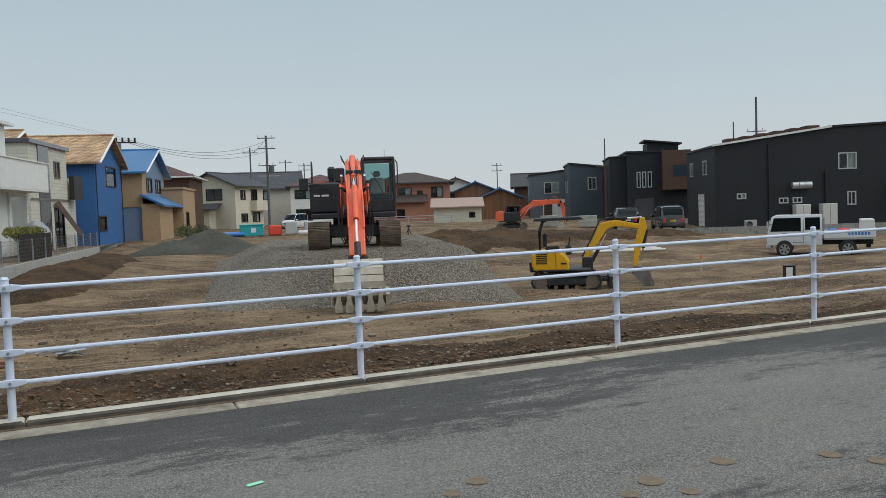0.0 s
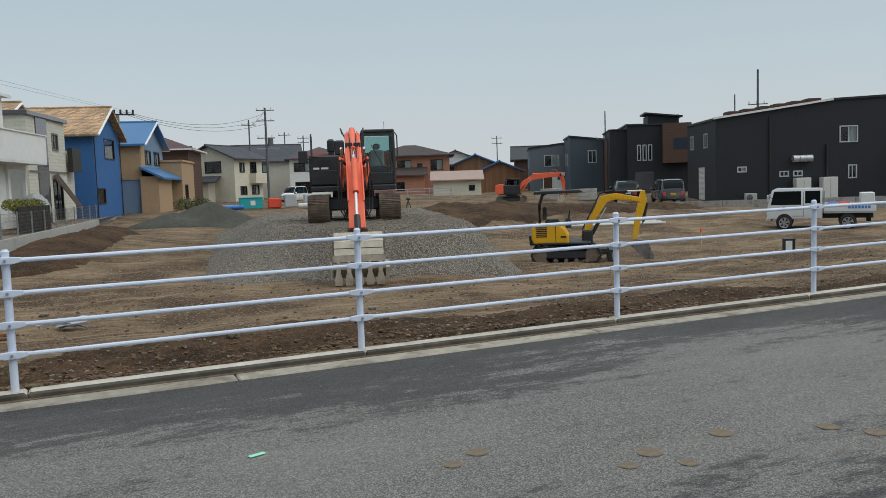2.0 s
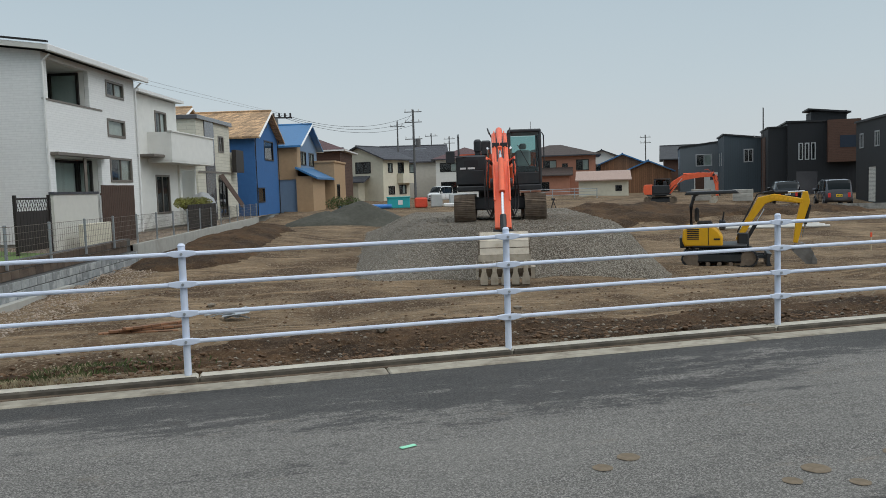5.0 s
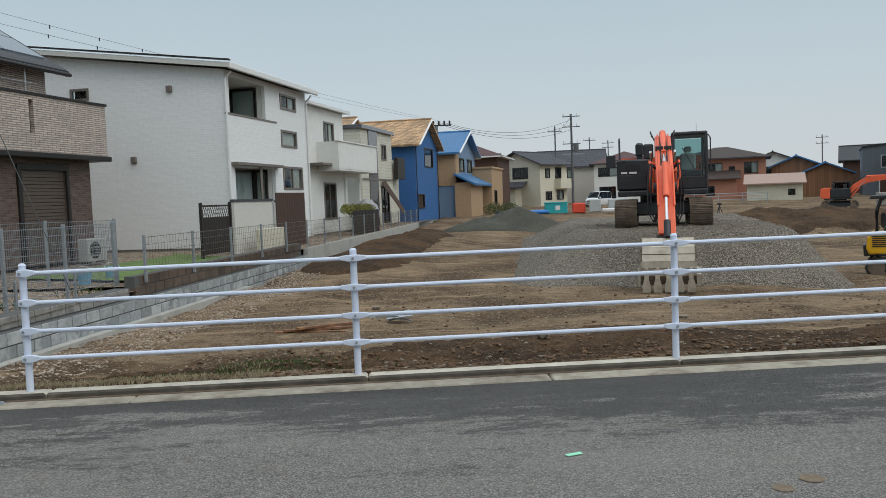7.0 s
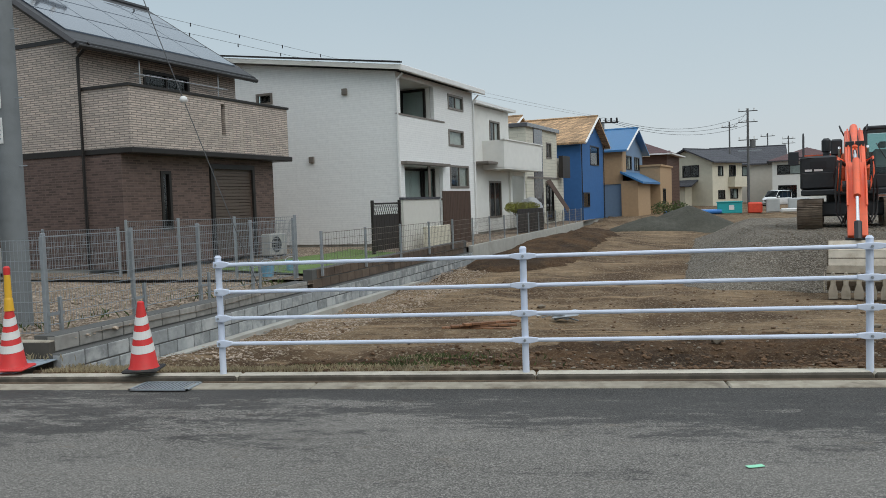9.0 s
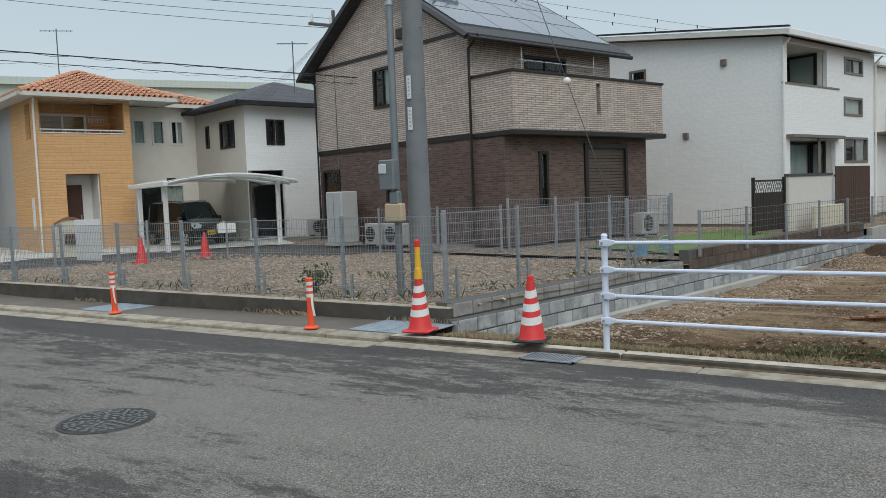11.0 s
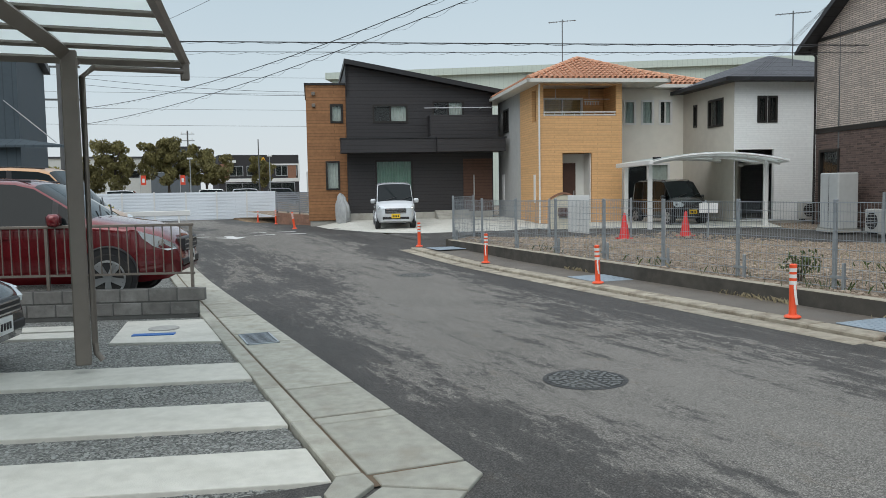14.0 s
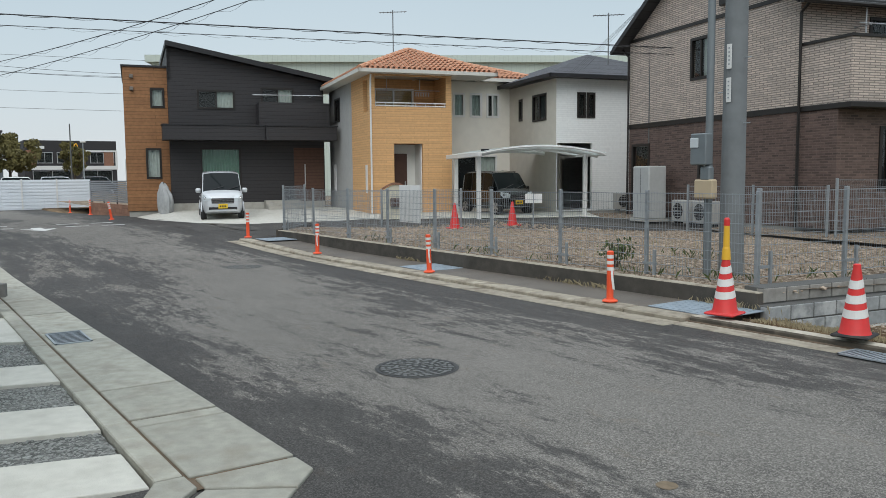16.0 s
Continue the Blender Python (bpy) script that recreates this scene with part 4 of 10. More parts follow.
def hip_roof(parent, x0, y0, w, d, z, slope, over, material, fascia, tiles=False):
    x1, y1 = x0 + w + over, y0 + d + over
    x0, y0 = x0 - over, y0 - over
    run = min(x1 - x0, y1 - y0) / 2
    zr = z + run * slope
    if x1 - x0 >= y1 - y0:
        r0, r1 = (x0 + run, (y0 + y1) / 2, zr), (x1 - run, (y0 + y1) / 2, zr)
        planes = [[(x0, y0, z), (x1, y0, z), r1, r0], [(x1, y0, z), (x1, y1, z), r1], [(x1, y1, z), (x0, y1, z), r0, r1], [(x0, y1, z), (x0, y0, z), r0]]
    else:
        r0, r1 = ((x0 + x1) / 2, y0 + run, zr), ((x0 + x1) / 2, y1 - run, zr)
        planes = [[(x0, y0, z), (x1, y0, z), r0], [(x1, y0, z), (x1, y1, z), r1, r0], [(x1, y1, z), (x0, y1, z), r1], [(x0, y1, z), (x0, y0, z), r0, r1]]
    for p in planes:
        part("roof", slab4(B(), p, 0.06), material, parent)
    if tiles:
        # rounded tile rolls running down the slopes
        for p in planes:
            bm = B()
            a, b = Vector(p[0]), Vector(p[1])
            top = [Vector(v) for v in p[2:]]
            n = int((b - a).length / 0.19)
            nrm = (b - a).cross(top[0] - a).normalized()
            inw = nrm.cross(b - a).normalized()
            for i in range(n):
                s = a.lerp(b, (i + 0.5) / n)
                best = None
                segs = [(b, top[0])] + list(zip(top, top[1:])) + [(top[-1], a)]
                for q0, q1 in segs:
                    dv, e1 = inw, q1 - q0
                    u = (b - a).normalized()
                    A = np.array([[dv.dot(u), -e1.dot(u)], [dv.dot(inw), -e1.dot(inw)]])
                    r = np.array([(q0 - s).dot(u), (q0 - s).dot(inw)])
                    if abs(np.linalg.det(A)) > 1e-6:
                        k, f = np.linalg.solve(A, r)
                        if k > 0.05 and -0.01 <= f <= 1.01:
                            best = k if best is None else min(best, k)
                if best and best > 0.3:
                    m = max(1, int(best / 0.26))
                    for j in range(m):
                        o0, o1 = s + inw * (best * j / m) + nrm * 0.03, s + inw * (best * (j + 1) / m) + nrm * 0.015
                        cyl(bm, o0, o1, 0.062, 0.05, n=6, caps=False)
            part("roof_tiles", bm, material, parent)["kind"] = "stuff"
        for p in planes:
            for q0, q1 in ((p[1], p[2]),):
                bm = B()
                n = max(2, int((Vector(q1) - Vector(q0)).length / 0.33))
                for j in range(n):
                    cyl(bm, Vector(q0).lerp(Vector(q1), j / n), Vector(q0).lerp(Vector(q1), (j + 1) / n), 0.11, 0.09, n=8)
                part("hip_tiles", bm, material, parent)
    for a, b in (((x0, y0), (x1, y0)), ((x1, y0), (x1, y1)), ((x1, y1), (x0, y1)), ((x0, y1), (x0, y0))):
        bm = box(B(), min(a[0], b[0]) - 0.05, min(a[1], b[1]) - 0.05, z - 0.14, max(a[0], b[0]) + 0.05, max(a[1], b[1]) + 0.05, z - 0.01)
        part("gutter", bm, fascia, parent)
    bm = B()
    quad(bm, (x0, y0, z - 0.12), (x0, y1, z - 0.12), (x1, y1, z - 0.12), (x1, y0, z - 0.12))
    part("soffit", bm, fascia, parent)
    return zr


def mono_roof(parent, x0, y0, w, d, zl, zr, axis, over, t, material):
    """A single slope: zl at the low-coordinate side, zr at the other, along the axis."""
    def z(x, y):
        k = (x - x0) / w if axis == "x" else (y - y0) / d
        return zl + (zr - zl) * k
    pts = [(x0 - over, y0 - over), (x0 + w + over, y0 - over), (x0 + w + over, y0 + d + over), (x0 - over, y0 + d + over)]
    part("roof", slab4(B(), [(p[0], p[1], z(*p) + t) for p in pts], t), material, parent)


def downpipe(parent, x, y, z0, z1, material, off=(0, -0.06)):
    bm = tube(B(), [(x + off[0], y + off[1], z0), (x + off[0], y + off[1], z1 - 0.25), (x + off[0] * 2.5, y + off[1] * 2.5, z1)], 0.035, 8)
    part("downpipe", bm, material, parent)


ROW = 75.0
# brown brick-tile house with solar roof beside the corner lot
hb = thing("brown_house", pose(-11.47, 17.72, 0.36, 0, 0, ROW), "two-storey house, beige tile above dark brown tile, solar roof", "house")
block(hb, 0, 0, 5.8, 7.35, 0, 2.72, M["brown_tile"], {
    "left": [(0.22, 0.1, 1.15, 2.2, "fix"), (3.63, 1.2, 4.02, 2.32, "curtain")]}, M["dark_frame"])
block(hb, 0, -1.2, 5.85, 1.2, 0, 2.72, M["brown_tile"], {
    "front": [(1.25, 0.9, 1.55, 2.3, "fix"), (3.15, 0.15, 4.8, 2.42, "shutter", M["shutter_brown"])]}, M["dark_frame"], sides=("front", "left", "right"))
block(hb, 0, 0, 5.8, 7.35, 2.86, 5.42, M["tan_tile"], {
    "left": [(3.2, 3.93, 4.02, 5.05, "slide_half")], "front": [(2.1, 3.2, 3.75, 5.0, "slide")]}, M["dark_frame"])
gable_roof(hb, 0, 0, 5.8, 7.35, 5.42, 0.62, "x", 0.42, 0.16, M["roof_black"], M["tan_tile"], M["black_metal"])
bm = box(B(), -0.03, -0.03, 2.72, 5.83, 7.38, 2.86)
part("band", bm, M["dark_frame"], hb)
bm = box(B(), -0.04, -1.62, 2.70, 6.3, 0.0, 2.84, 0.02)
part("balcony_floor", bm, M["dark_frame"], hb)
bm = wall_panel(B(), panel_matrix("front", 6.2, 1.5, 0.0, -1.55), 6.2, 2.84, 4.24, [(3.2, 3.3, 3.36, 4.12, "void")], 0.12)
wall_panel(bm, panel_matrix("left", 6.2, 1.55, 0.0, -1.55), 1.55, 2.84, 4.24, [], 0.12)
wall_panel(bm, panel_matrix("right", 6.2, 1.55, 0.0, -1.55), 1.55, 2.84, 4.24, [], 0.12)
part("balcony_wall", bm, M["tan_tile"], hb)
part("slot_back", box(B(), 3.15, -1.42, 3.25, 3.41, -1.4, 4.15), M["dark_frame"], hb)
bm = B()
box(bm, -0.04, -1.59, 4.24, 6.24, -1.4, 4.3)
box(bm, -0.04, -1.4, 4.24, 0.15, 0.0, 4.3)
box(bm, 6.05, -1.4, 4.24, 6.24, 0.0, 4.3)
part("balcony_coping", bm, M["dark_frame"], hb)
for q in ((3.02, 0.0, 3.15, 2.55), (4.8, 0.0, 4.9, 2.55), (3.15, 2.42, 4.8, 2.55)):
    part("shutter_frame", box(B(), q[0], -1.26, q[1], q[2], -1.195, q[3]), M["dark_frame"], hb)
bm = box(B(), -0.03, 0.0, 5.42, -0.005, 7.35, 5.52)
part("gable_band", bm, M["dark_frame"], hb)
for y in (-0.1, 7.3):
    bm = tube(B(), [(-0.08, y, 0), (-0.08, y, 5.0), (-0.08, y - 0.4 * (1 if y < 1 else -1), 5.3)], 0.04, 8)
    part("downpipe", bm, M["dark_frame"], hb)
for y in (-0.5, 7.85):
    part("gutter", cyl(B(), (-0.42, y, 5.19), (6.22, y, 5.19), 0.06, n=8), M["dark_frame"], hb)
solar = part("solar_panels", B(), M["solar"], hb, "dark blue solar panels on the roof slope")
for i in range(4):
    for j in range(3):
        bm = B()
        y1, y0 = 0.1 + j * 1.05, 1.1 + j * 1.05
        q = [(x, y, 5.42 + y * 0.62 + 0.20) for x, y in ((-0.2 + i * 1.55, y1), (1.32 + i * 1.55, y1), (1.32 + i * 1.55, y0), (-0.2 + i * 1.55, y0))]
        slab4(bm, q, 0.035)
        part("solar_panel", bm, M["solar"], solar)
bm = box(B(), -0.12, 2.55, 5.72, -0.005, 2.87, 6.0, 0.02)
part("vent_hood", bm, M["dark_frame"], hb)
bm = B()
for x in (1.6, 4.6):
    cyl(bm, (x, -0.35, 4.3), (x, -0.35, 5.25), 0.018, n=6)
    cyl(bm, (x, 0.0, 4.75), (x, -0.5, 4.75), 0.015, n=6)
cyl(bm, (1.3, -0.45, 4.78), (4.9, -0.45, 4.78), 0.015, n=6)
part("laundry_pole", bm, M["alu"], hb)
bm = box(B(), 0.05, 0.05, -0.3, 5.75, 7.3, 0.0)
part("foundation", bm, M["concrete"], hb)

# white house with shed roof
hw = thing("white_house", pose(-5.7, 26.43, 0.35, 0, 0, ROW), "tall white sided house with shed roof and recessed balcony", "house")
block(hw, 0, 0, 6.75, 9.0, 0, 5.72, M["white_siding"], {
    "front": [(0.3, 4.36, 3.0, 5.55, "void"), (4.3, 4.9, 5.72, 5.42, "slide_half", M["bronze"]), (4.27, 3.5, 5.68, 4.08, "curtain", M["bronze"]),
              (4.3, 1.9, 6.1, 2.72, "slide_half", M["bronze"]), (0.45, 0.1, 3.6, 2.66, "void")],
    "left": [(3.4, 5.05, 4.05, 5.4, "fix", M["bronze"])]}, M["bronze"])
part("gable", prism(B(), [(0, 5.72), (9.0, 5.72), (9.0, 6.9)], "x", 0, 0.14), M["white_siding"], hw)
part("gable", prism(B(), [(0, 5.72), (9.0, 5.72), (9.0, 6.9)], "x", 6.61, 6.75), M["white_siding"], hw)
mono_roof(hw, 0, 0, 6.75, 9.0, 5.76, 6.95, "y", 0.35, 0.14, M["dark_frame"])
bm = B()
box(bm, -0.37, -0.45, 5.66, 7.12, -0.34, 5.86, 0.02)
part("gutter", bm, M["white_alu"], hw)
part("fascia", slab4(B(), [(-0.38, -0.4, 5.84), (-0.34, -0.4, 5.84), (-0.34, 9.4, 7.13), (-0.38, 9.4, 7.13)], 0.15), M["ac_white"], hw)
part("roof_edge", slab4(B(), [(-0.42, -0.42, 5.95), (-0.3, -0.42, 5.95), (-0.3, 9.42, 7.24), (-0.42, 9.42, 7.24)], 0.05), M["dark_frame"], hw)
# recess behind the balcony and the porch
for x0, x1, z0, z1, dep in ((0.3, 3.0, 4.36 - 0.9, 5.55, 1.4), (0.45, 3.6, 0.1, 2.66, 0.9)):
    bm = B()
    box(bm, x0, 0.16, z0 - 0.02, x1, dep, z0)
    box(bm, x0, 0.16, z1, x1, dep, z1 + 0.04)
    box(bm, x0 - 0.04, 0.16, z0, x0, dep, z1)
    box(bm, x1, 0.16, z0, x1 + 0.04, dep, z1)
    box(bm, x0, dep, z0, x1, dep + 0.04, z1)
    part("recess", bm, M["white_plain"], hw)
    for xa, xb in ((x0 + 0.08, x1 - 0.08),):
        mm = panel_matrix("front", 1, 1, 0, dep - 0.08)
        add_window(hw, mm, (xa, max(z0 + 0.05, 0.1), xb, z1 - 0.08, "slide"), M["dark_frame"])
        # added side window, its dark pane standing in for shade in the recess
        mm = panel_matrix("left", 1, dep - 0.2, x1 - 0.06, 0.2)
        add_window(hw, mm, (0.1, max(z0 + 0.05, 0.1), dep - 0.35, z1 - 0.08, "fix"), M["dark_frame"])
bm = cyl(B(), (2.35, -0.02, 0.1), (2.35, -0.02, 2.66), 0.06, n=4)
part("porch_post", bm, M["bronze"], hw)
bm = box(B(), 0.2, -0.25, 2.66, 3.8, 0.0, 2.76, 0.01)
box(bm, 0.0, -0.02, 4.30, 3.9, 0.06, 4.36)
part("trim", bm, M["bronze"], hw)
for x in (-0.06, 6.7):
    bm = tube(B(), [(x, -0.07, 0), (x, -0.07, 5.4), (x, -0.3, 5.62)], 0.035, 8)
    part("downpipe", bm, M["white_alu"], hw)
for y, z in ((1.93, 5.2), (3.36, 2.97)):
    bm = box(B(), -0.1, y - 0.1, z - 0.11, -0.005, y + 0.1, z + 0.11, 0.02)
    part("vent_hood", bm, M["bronze"], hw)
bm = box(B(), 0.05, 0.05, -0.3, 6.7, 8.95, 0.0)
part("foundation", bm, M["concrete"], hw)

# smaller white house with cube balcony
h2 = thing("white_cube_house", pose(-4.1, 34.3, 0.35, 0, 0, ROW), "small white rendered house with box balcony and garage opening", "house")
block(h2, 0, 0, 4.5, 8.0, 0, 5.45, M["white_plain"], {"front": [(1.95, 3.35, 3.2, 4.9, "slide_half", M["bronze"]), (1.7, 0.6, 3.2, 2.2, "slide", M["bronze"])]}, M["bronze"])
block(h2, 4.3, -0.1, 2.2, 6.0, 0, 3.95, M["white_plain"], {"front": [(0.25, 0.05, 2.0, 2.5, "void")]})
block(h2, 1.0, -1.0, 5.5, 1.0, 2.75, 3.95, M["white_plain"], {}, sides=("front", "left", "right"))
bm = box(B(), 1.0, -1.0, 2.7, 6.5, 0, 2.78)
box(bm, 0.95, -1.05, 3.95, 6.55, -0.85, 4.0)
part("balcony_floor", bm, M["white_plain"], h2)
part("awning", box(B(), -0.1, -0.7, 2.9, 3.4, 0.0, 3.02, 0.02), M["bronze"], h2)
mono_roof(h2, 0, 0, 4.5, 8.0, 5.48, 5.9, "y", 0.3, 0.12, M["white_alu"])
part("foundation", box(B(), 0.05, 0.05, -0.3, 6.4, 5.8, 0.0), M["concrete"], h2)

# cream house with dark stripe
h3 = thing("cream_house", pose(-2.37, 42.98, 0.32, 0, 0, ROW), "cream tile house with dark vertical stripe and flat roof", "house")
block(h3, 0, 0, 5.8, 7.5, 0, 5.2, M["cream_tile"], {"front": [(3.65, 3.7, 4.6, 4.55, "slide", M["bronze"]), (3.4, 0.1, 4.9, 2.1, "slide", M["dark_frame"])]}, M["bronze"])
part("stripe", box(B(), 1.25, -0.05, 0, 2.8, -0.003, 5.2), M["car_grey"], h3)
block(h3, 5.8, 0.2, 2.0, 5.5, 0, 3.8, M["cream_tile"], {})
part("balcony_wall", box(B(), 5.8, -0.35, 2.6, 7.4, -0.1, 3.9), M["fence_dark"], h3)
part("parapet", box(B(), -0.15, -0.15, 5.2, 5.95, 7.65, 5.42, 0.02), M["car_grey"], h3)
part("band", box(B(), -0.02, -0.06, 2.5, 5.85, -0.052, 2.6), M["bronze"], h3)
bm = slab4(B(), [(3.2, -0.1, 2.4), (4.0, -0.1, 2.5), (5.1, -0.9, 0.75), (4.6, -0.9, 0.6)], 0.05)
part("sunshade", bm, M["fence_brown"], h3, "dark fabric sunshade sagging before the window")
part("foundation", box(B(), 0.05, 0.05, -0.5, 5.7, 7.4, 0.0), M["concrete"], h3)

# blue house
h4 = thing("blue_house", pose(0.55, 52.05, 0.25, 0, 0, ROW), "bright blue house with straw-coloured tiled gable roof", "house")
block(h4, 0, 0, 6.2, 7.0, 0, 5.05, M["blue_wall"], {"front": [(2.5, 3.6, 4.9, 4.85, "fix"), (0.5, 0.85, 2.1, 1.75, "fix")], "left": [(5.2, 1.3, 5.5, 1.6, "fix")]}, M["dark_frame"])
gable_roof(h4, 0, 0, 6.2, 7.0, 5.05, 0.52, "y", 0.45, 0.14, M["roof_straw"], M["blue_wall"], M["white_alu"])
part("vent", box(B(), 2.85, -0.05, 5.7, 3.25, -0.003, 6.2), M["dark_frame"], h4)
for x in (0.05, 6.15):
    downpipe(h4, x, 0, 0, 5.0, M["black_metal"])
part("foundation", box(B(), 0.05, 0.05, -0.5, 6.1, 6.9, 0.0), M["concrete"], h4)
h4b = thing("straw_roof_house", pose(-4.2, 49.4, 0.25, 0, 0, ROW), "house behind with straw-coloured tiled roof", "house")
block(h4b, 0, 0, 6, 6, 0, 5.3, M["cream_wall"], {})
gable_roof(h4b, 0, 0, 6, 6, 5.3, 0.45, "y", 0.4, 0.14, M["roof_straw"], M["cream_wall"], M["white_alu"])

# tan and grey-blue house
h5 = thing("tan_blue_house", pose(3.54, 59.95, 0.2, 0, 0, ROW), "tan and grey-blue house with blue metal roofs", "house")
block(h5, 0, 0, 8.2, 7.0, 0, 4.9, M["light_blue_wall"], {"front": [(1.4, 3.5, 3.6, 4.5, "slide_half"), (4.8, 3.5, 6.8, 4.5, "slide_half"), (5.2, 0.1, 7.2, 2.2, "slide")]}, M["dark_frame"])
gable_roof(h5, 0, 0, 8.2, 7.0, 4.9, 0.4, "y", 0.5, 0.14, M["roof_blue"], M["light_blue_wall"], M["white_alu"])
part("tan_panel", box(B(), 0.0, -0.06, 0, 1.3, -0.003, 4.9), M["tan_wall"], h5)
part("tan_panel", box(B(), -0.06, 0.0, 2.4, -0.003, 3.0, 4.9), M["tan_wall"], h5)
part("porch_roof", slab4(B(), [(-0.6, 0, 3.3), (7.0, 0, 3.3), (7.0, -1.6, 2.5), (-0.6, -1.6, 2.5)], 0.15), M["roof_blue"], h5)
block(h5, -0.3, -1.2, 5.0, 1.2, 0, 2.6, M["tan_wall"], {}, sides=("front", "left", "right"))
block(h5, 7.0, -1.6, 6.0, 6.0, 0, 3.8, M["tan_wall"], {"front": [(1.2, 0.8, 2.6, 2.0, "slide")]})
part("parapet", box(B(), 6.9, -1.7, 3.8, 13.1, 4.5, 3.95), M["tan_wall"], h5)
part("foundation", box(B(), 0.05, 0.05, -0.5, 8.1, 6.9, 0.0), M["concrete"], h5)
h5b = thing("red_roof_house", pose(8.5, 76, 0.3, 0, 0, ROW), "brown house with red hipped roof", "house")
block(h5b, 0, 0, 8, 8, 0, 5.2, M["brown_siding"], {})
hip_roof(h5b, 0, 0, 8, 8, 5.2, 0.4, 0.5, M["roof_maroon"], M["white_alu"])

# ---- houses at the end of the street ----
END = 77.0
hd_ = thing("charcoal_house", pose(-33.97, 9.31, 0.3, 0, 0, END), "charcoal house with slanted roof and wood-look wing", "house")
block(hd_, 0, 0, 6.4, 8.0, 0, 5.3, M["dark_siding"], {
    "front": [(1.15, 4.2, 2.62, 4.94, "slide_half"), (3.75, 4.3, 5.1, 5.1, "slide_half"), (1.2, 0.35, 2.8, 2.56, "green")]}, M["dark_frame"])
part("gable", prism(B(), [(0, 5.3), (6.4, 5.3), (6.4, 5.42), (0, 6.62)], "y", 0, 0.14), M["dark_siding"], hd_)
part("gable", prism(B(), [(0, 5.3), (6.4, 5.3), (6.4, 5.42), (0, 6.62)], "y", 7.86, 8.0), M["dark_siding"], hd_)
part("wall", prism(B(), [(0, 5.3), (8, 5.3), (8, 6.6), (0, 6.6)], "x", 0, 0.14), M["dark_siding"], hd_)
part("roof", slab4(B(), [(-0.06, -0.45, 6.84), (6.85, -0.45, 5.55), (6.85, 8.45, 5.55), (-0.06, 8.45, 6.84)], 0.2), M["black_metal"], hd_)
block(hd_, 3.5, -0.9, 2.95, 0.9, 3.45, 4.44, M["dark_siding"], {}, sides=("front", "left", "right"))
part("balcony_floor", box(B(), 3.5, -0.9, 3.42, 6.45, 0, 3.5), M["dark_siding"], hd_)
part("canopy", box(B(), -0.3, -1.1, 2.86, 3.7, 0.0, 3.44, 0.01), M["dark_siding"], hd_)
part("canopy", box(B(), 3.7, -1.4, 2.86, 6.65, 0.0, 3.42, 0.01), M["dark_siding"], hd_)
part("coping", box(B(), -0.33, -1.13, 3.44, 3.7, 0.0, 3.49), M["black_metal"], hd_)
part("coping", box(B(), 3.7, -1.43, 3.42, 6.68, 0.0, 3.47), M["black_metal"], hd_)
bm = box(B(), 5.05, -0.03, 0.3, 6.35, -0.003, 2.6, 0.005)
door = part("door", bm, M["brown_siding"], hd_, "tall brown wooden front door")
part("handle", box(B(), 5.5, -0.08, 0.9, 5.54, -0.03, 1.9), M["alu"], door)
bm = B()
for i in range(3):
    box(bm, 3.75 - 0.1 * 0, -0.5 - 0.3 * (2 - i), 0, 5.2, -0.003, 0.12 * (i + 1))
part("steps", bm, M["concrete"], hd_)
block(hd_, -1.7, 0.5, 1.7, 6.0, 0, 5.85, M["wood_siding"], {"front": [(1.05, 4.25, 1.55, 5.0, "curtain"), (0.8, 1.35, 1.35, 2.55, "curtain")]}, M["dark_frame"], sides=("front", "left", "back"))
part("coping", box(B(), -1.76, 0.44, 5.85, 0.0, 6.56, 5.93), M["black_metal"], hd_)
part("foundation", box(B(), -1.65, 0.55, -0.4, 6.3, 7.9, 0.0), M["concrete"], hd_)
part("foundation", box(B(), 0.02, -0.004, -0.4, 6.38, 0.1, 0.3), M["concrete"], hd_)
for z in (5.4, 4.9):
    part("vent_hood", box(B(), -1.45, 0.38, z, -1.3, 0.5, z + 0.15, 0.02), M["bronze"], hd_)
bm = cyl(B(), (3.3, -0.6, 4.75), (6.3, -0.6, 4.78), 0.018, n=6)
for x in (3.9, 5.8):
    cyl(bm, (x, 0, 4.76), (x, -0.65, 4.76), 0.015, n=6)
part("laundry_pole", bm, M["alu"], hd_)

ho = thing("apricot_house", pose(-26.4, 14.5, 0.15, 0, 0, 76), "apricot tower house with terracotta roof and pale wing", "house")
block(ho, 0, 0, 3.15, 3.0, 0, 5.3, M["orange_siding"], {
    "front": [(0.15, 4.05, 2.93, 5.18, "void"), (0.86, 0.05, 1.99, 2.7, "void")], "left": [(2.2, 0.9, 2.36, 1.9, "fix", M["white_alu"]), (1.9, 3.9, 2.5, 5.1, "void")]}, M["white_alu"])
bm = B()
box(bm, 0.15, 1.6, 3.1, 3.0, 1.68, 5.3)
part("balcony_back", bm, M["orange_siding"], ho)
part("balcony_floor", box(B(), 0.14, 0.15, 3.4, 3.0, 1.6, 3.5), M["orange_siding"], ho)
mm = panel_matrix("front", 1, 1, 0, 1.52)
add_window(ho, mm, (0.55, 3.55, 2.1, 4.85, "slide_half"), M["white_alu"])
bm = B()
for z in (4.05, 4.16):
    cyl(bm, (0.15, 0.06, z + 0.04), (2.93, 0.06, z + 0.04), 0.025, n=6)
for i in range(8):
    cyl(bm, (0.2 + i * 0.385, 0.06, 4.04), (0.2 + i * 0.385, 0.06, 4.2), 0.012, n=5)
part("balcony_rail", bm, M["white_alu"], ho)
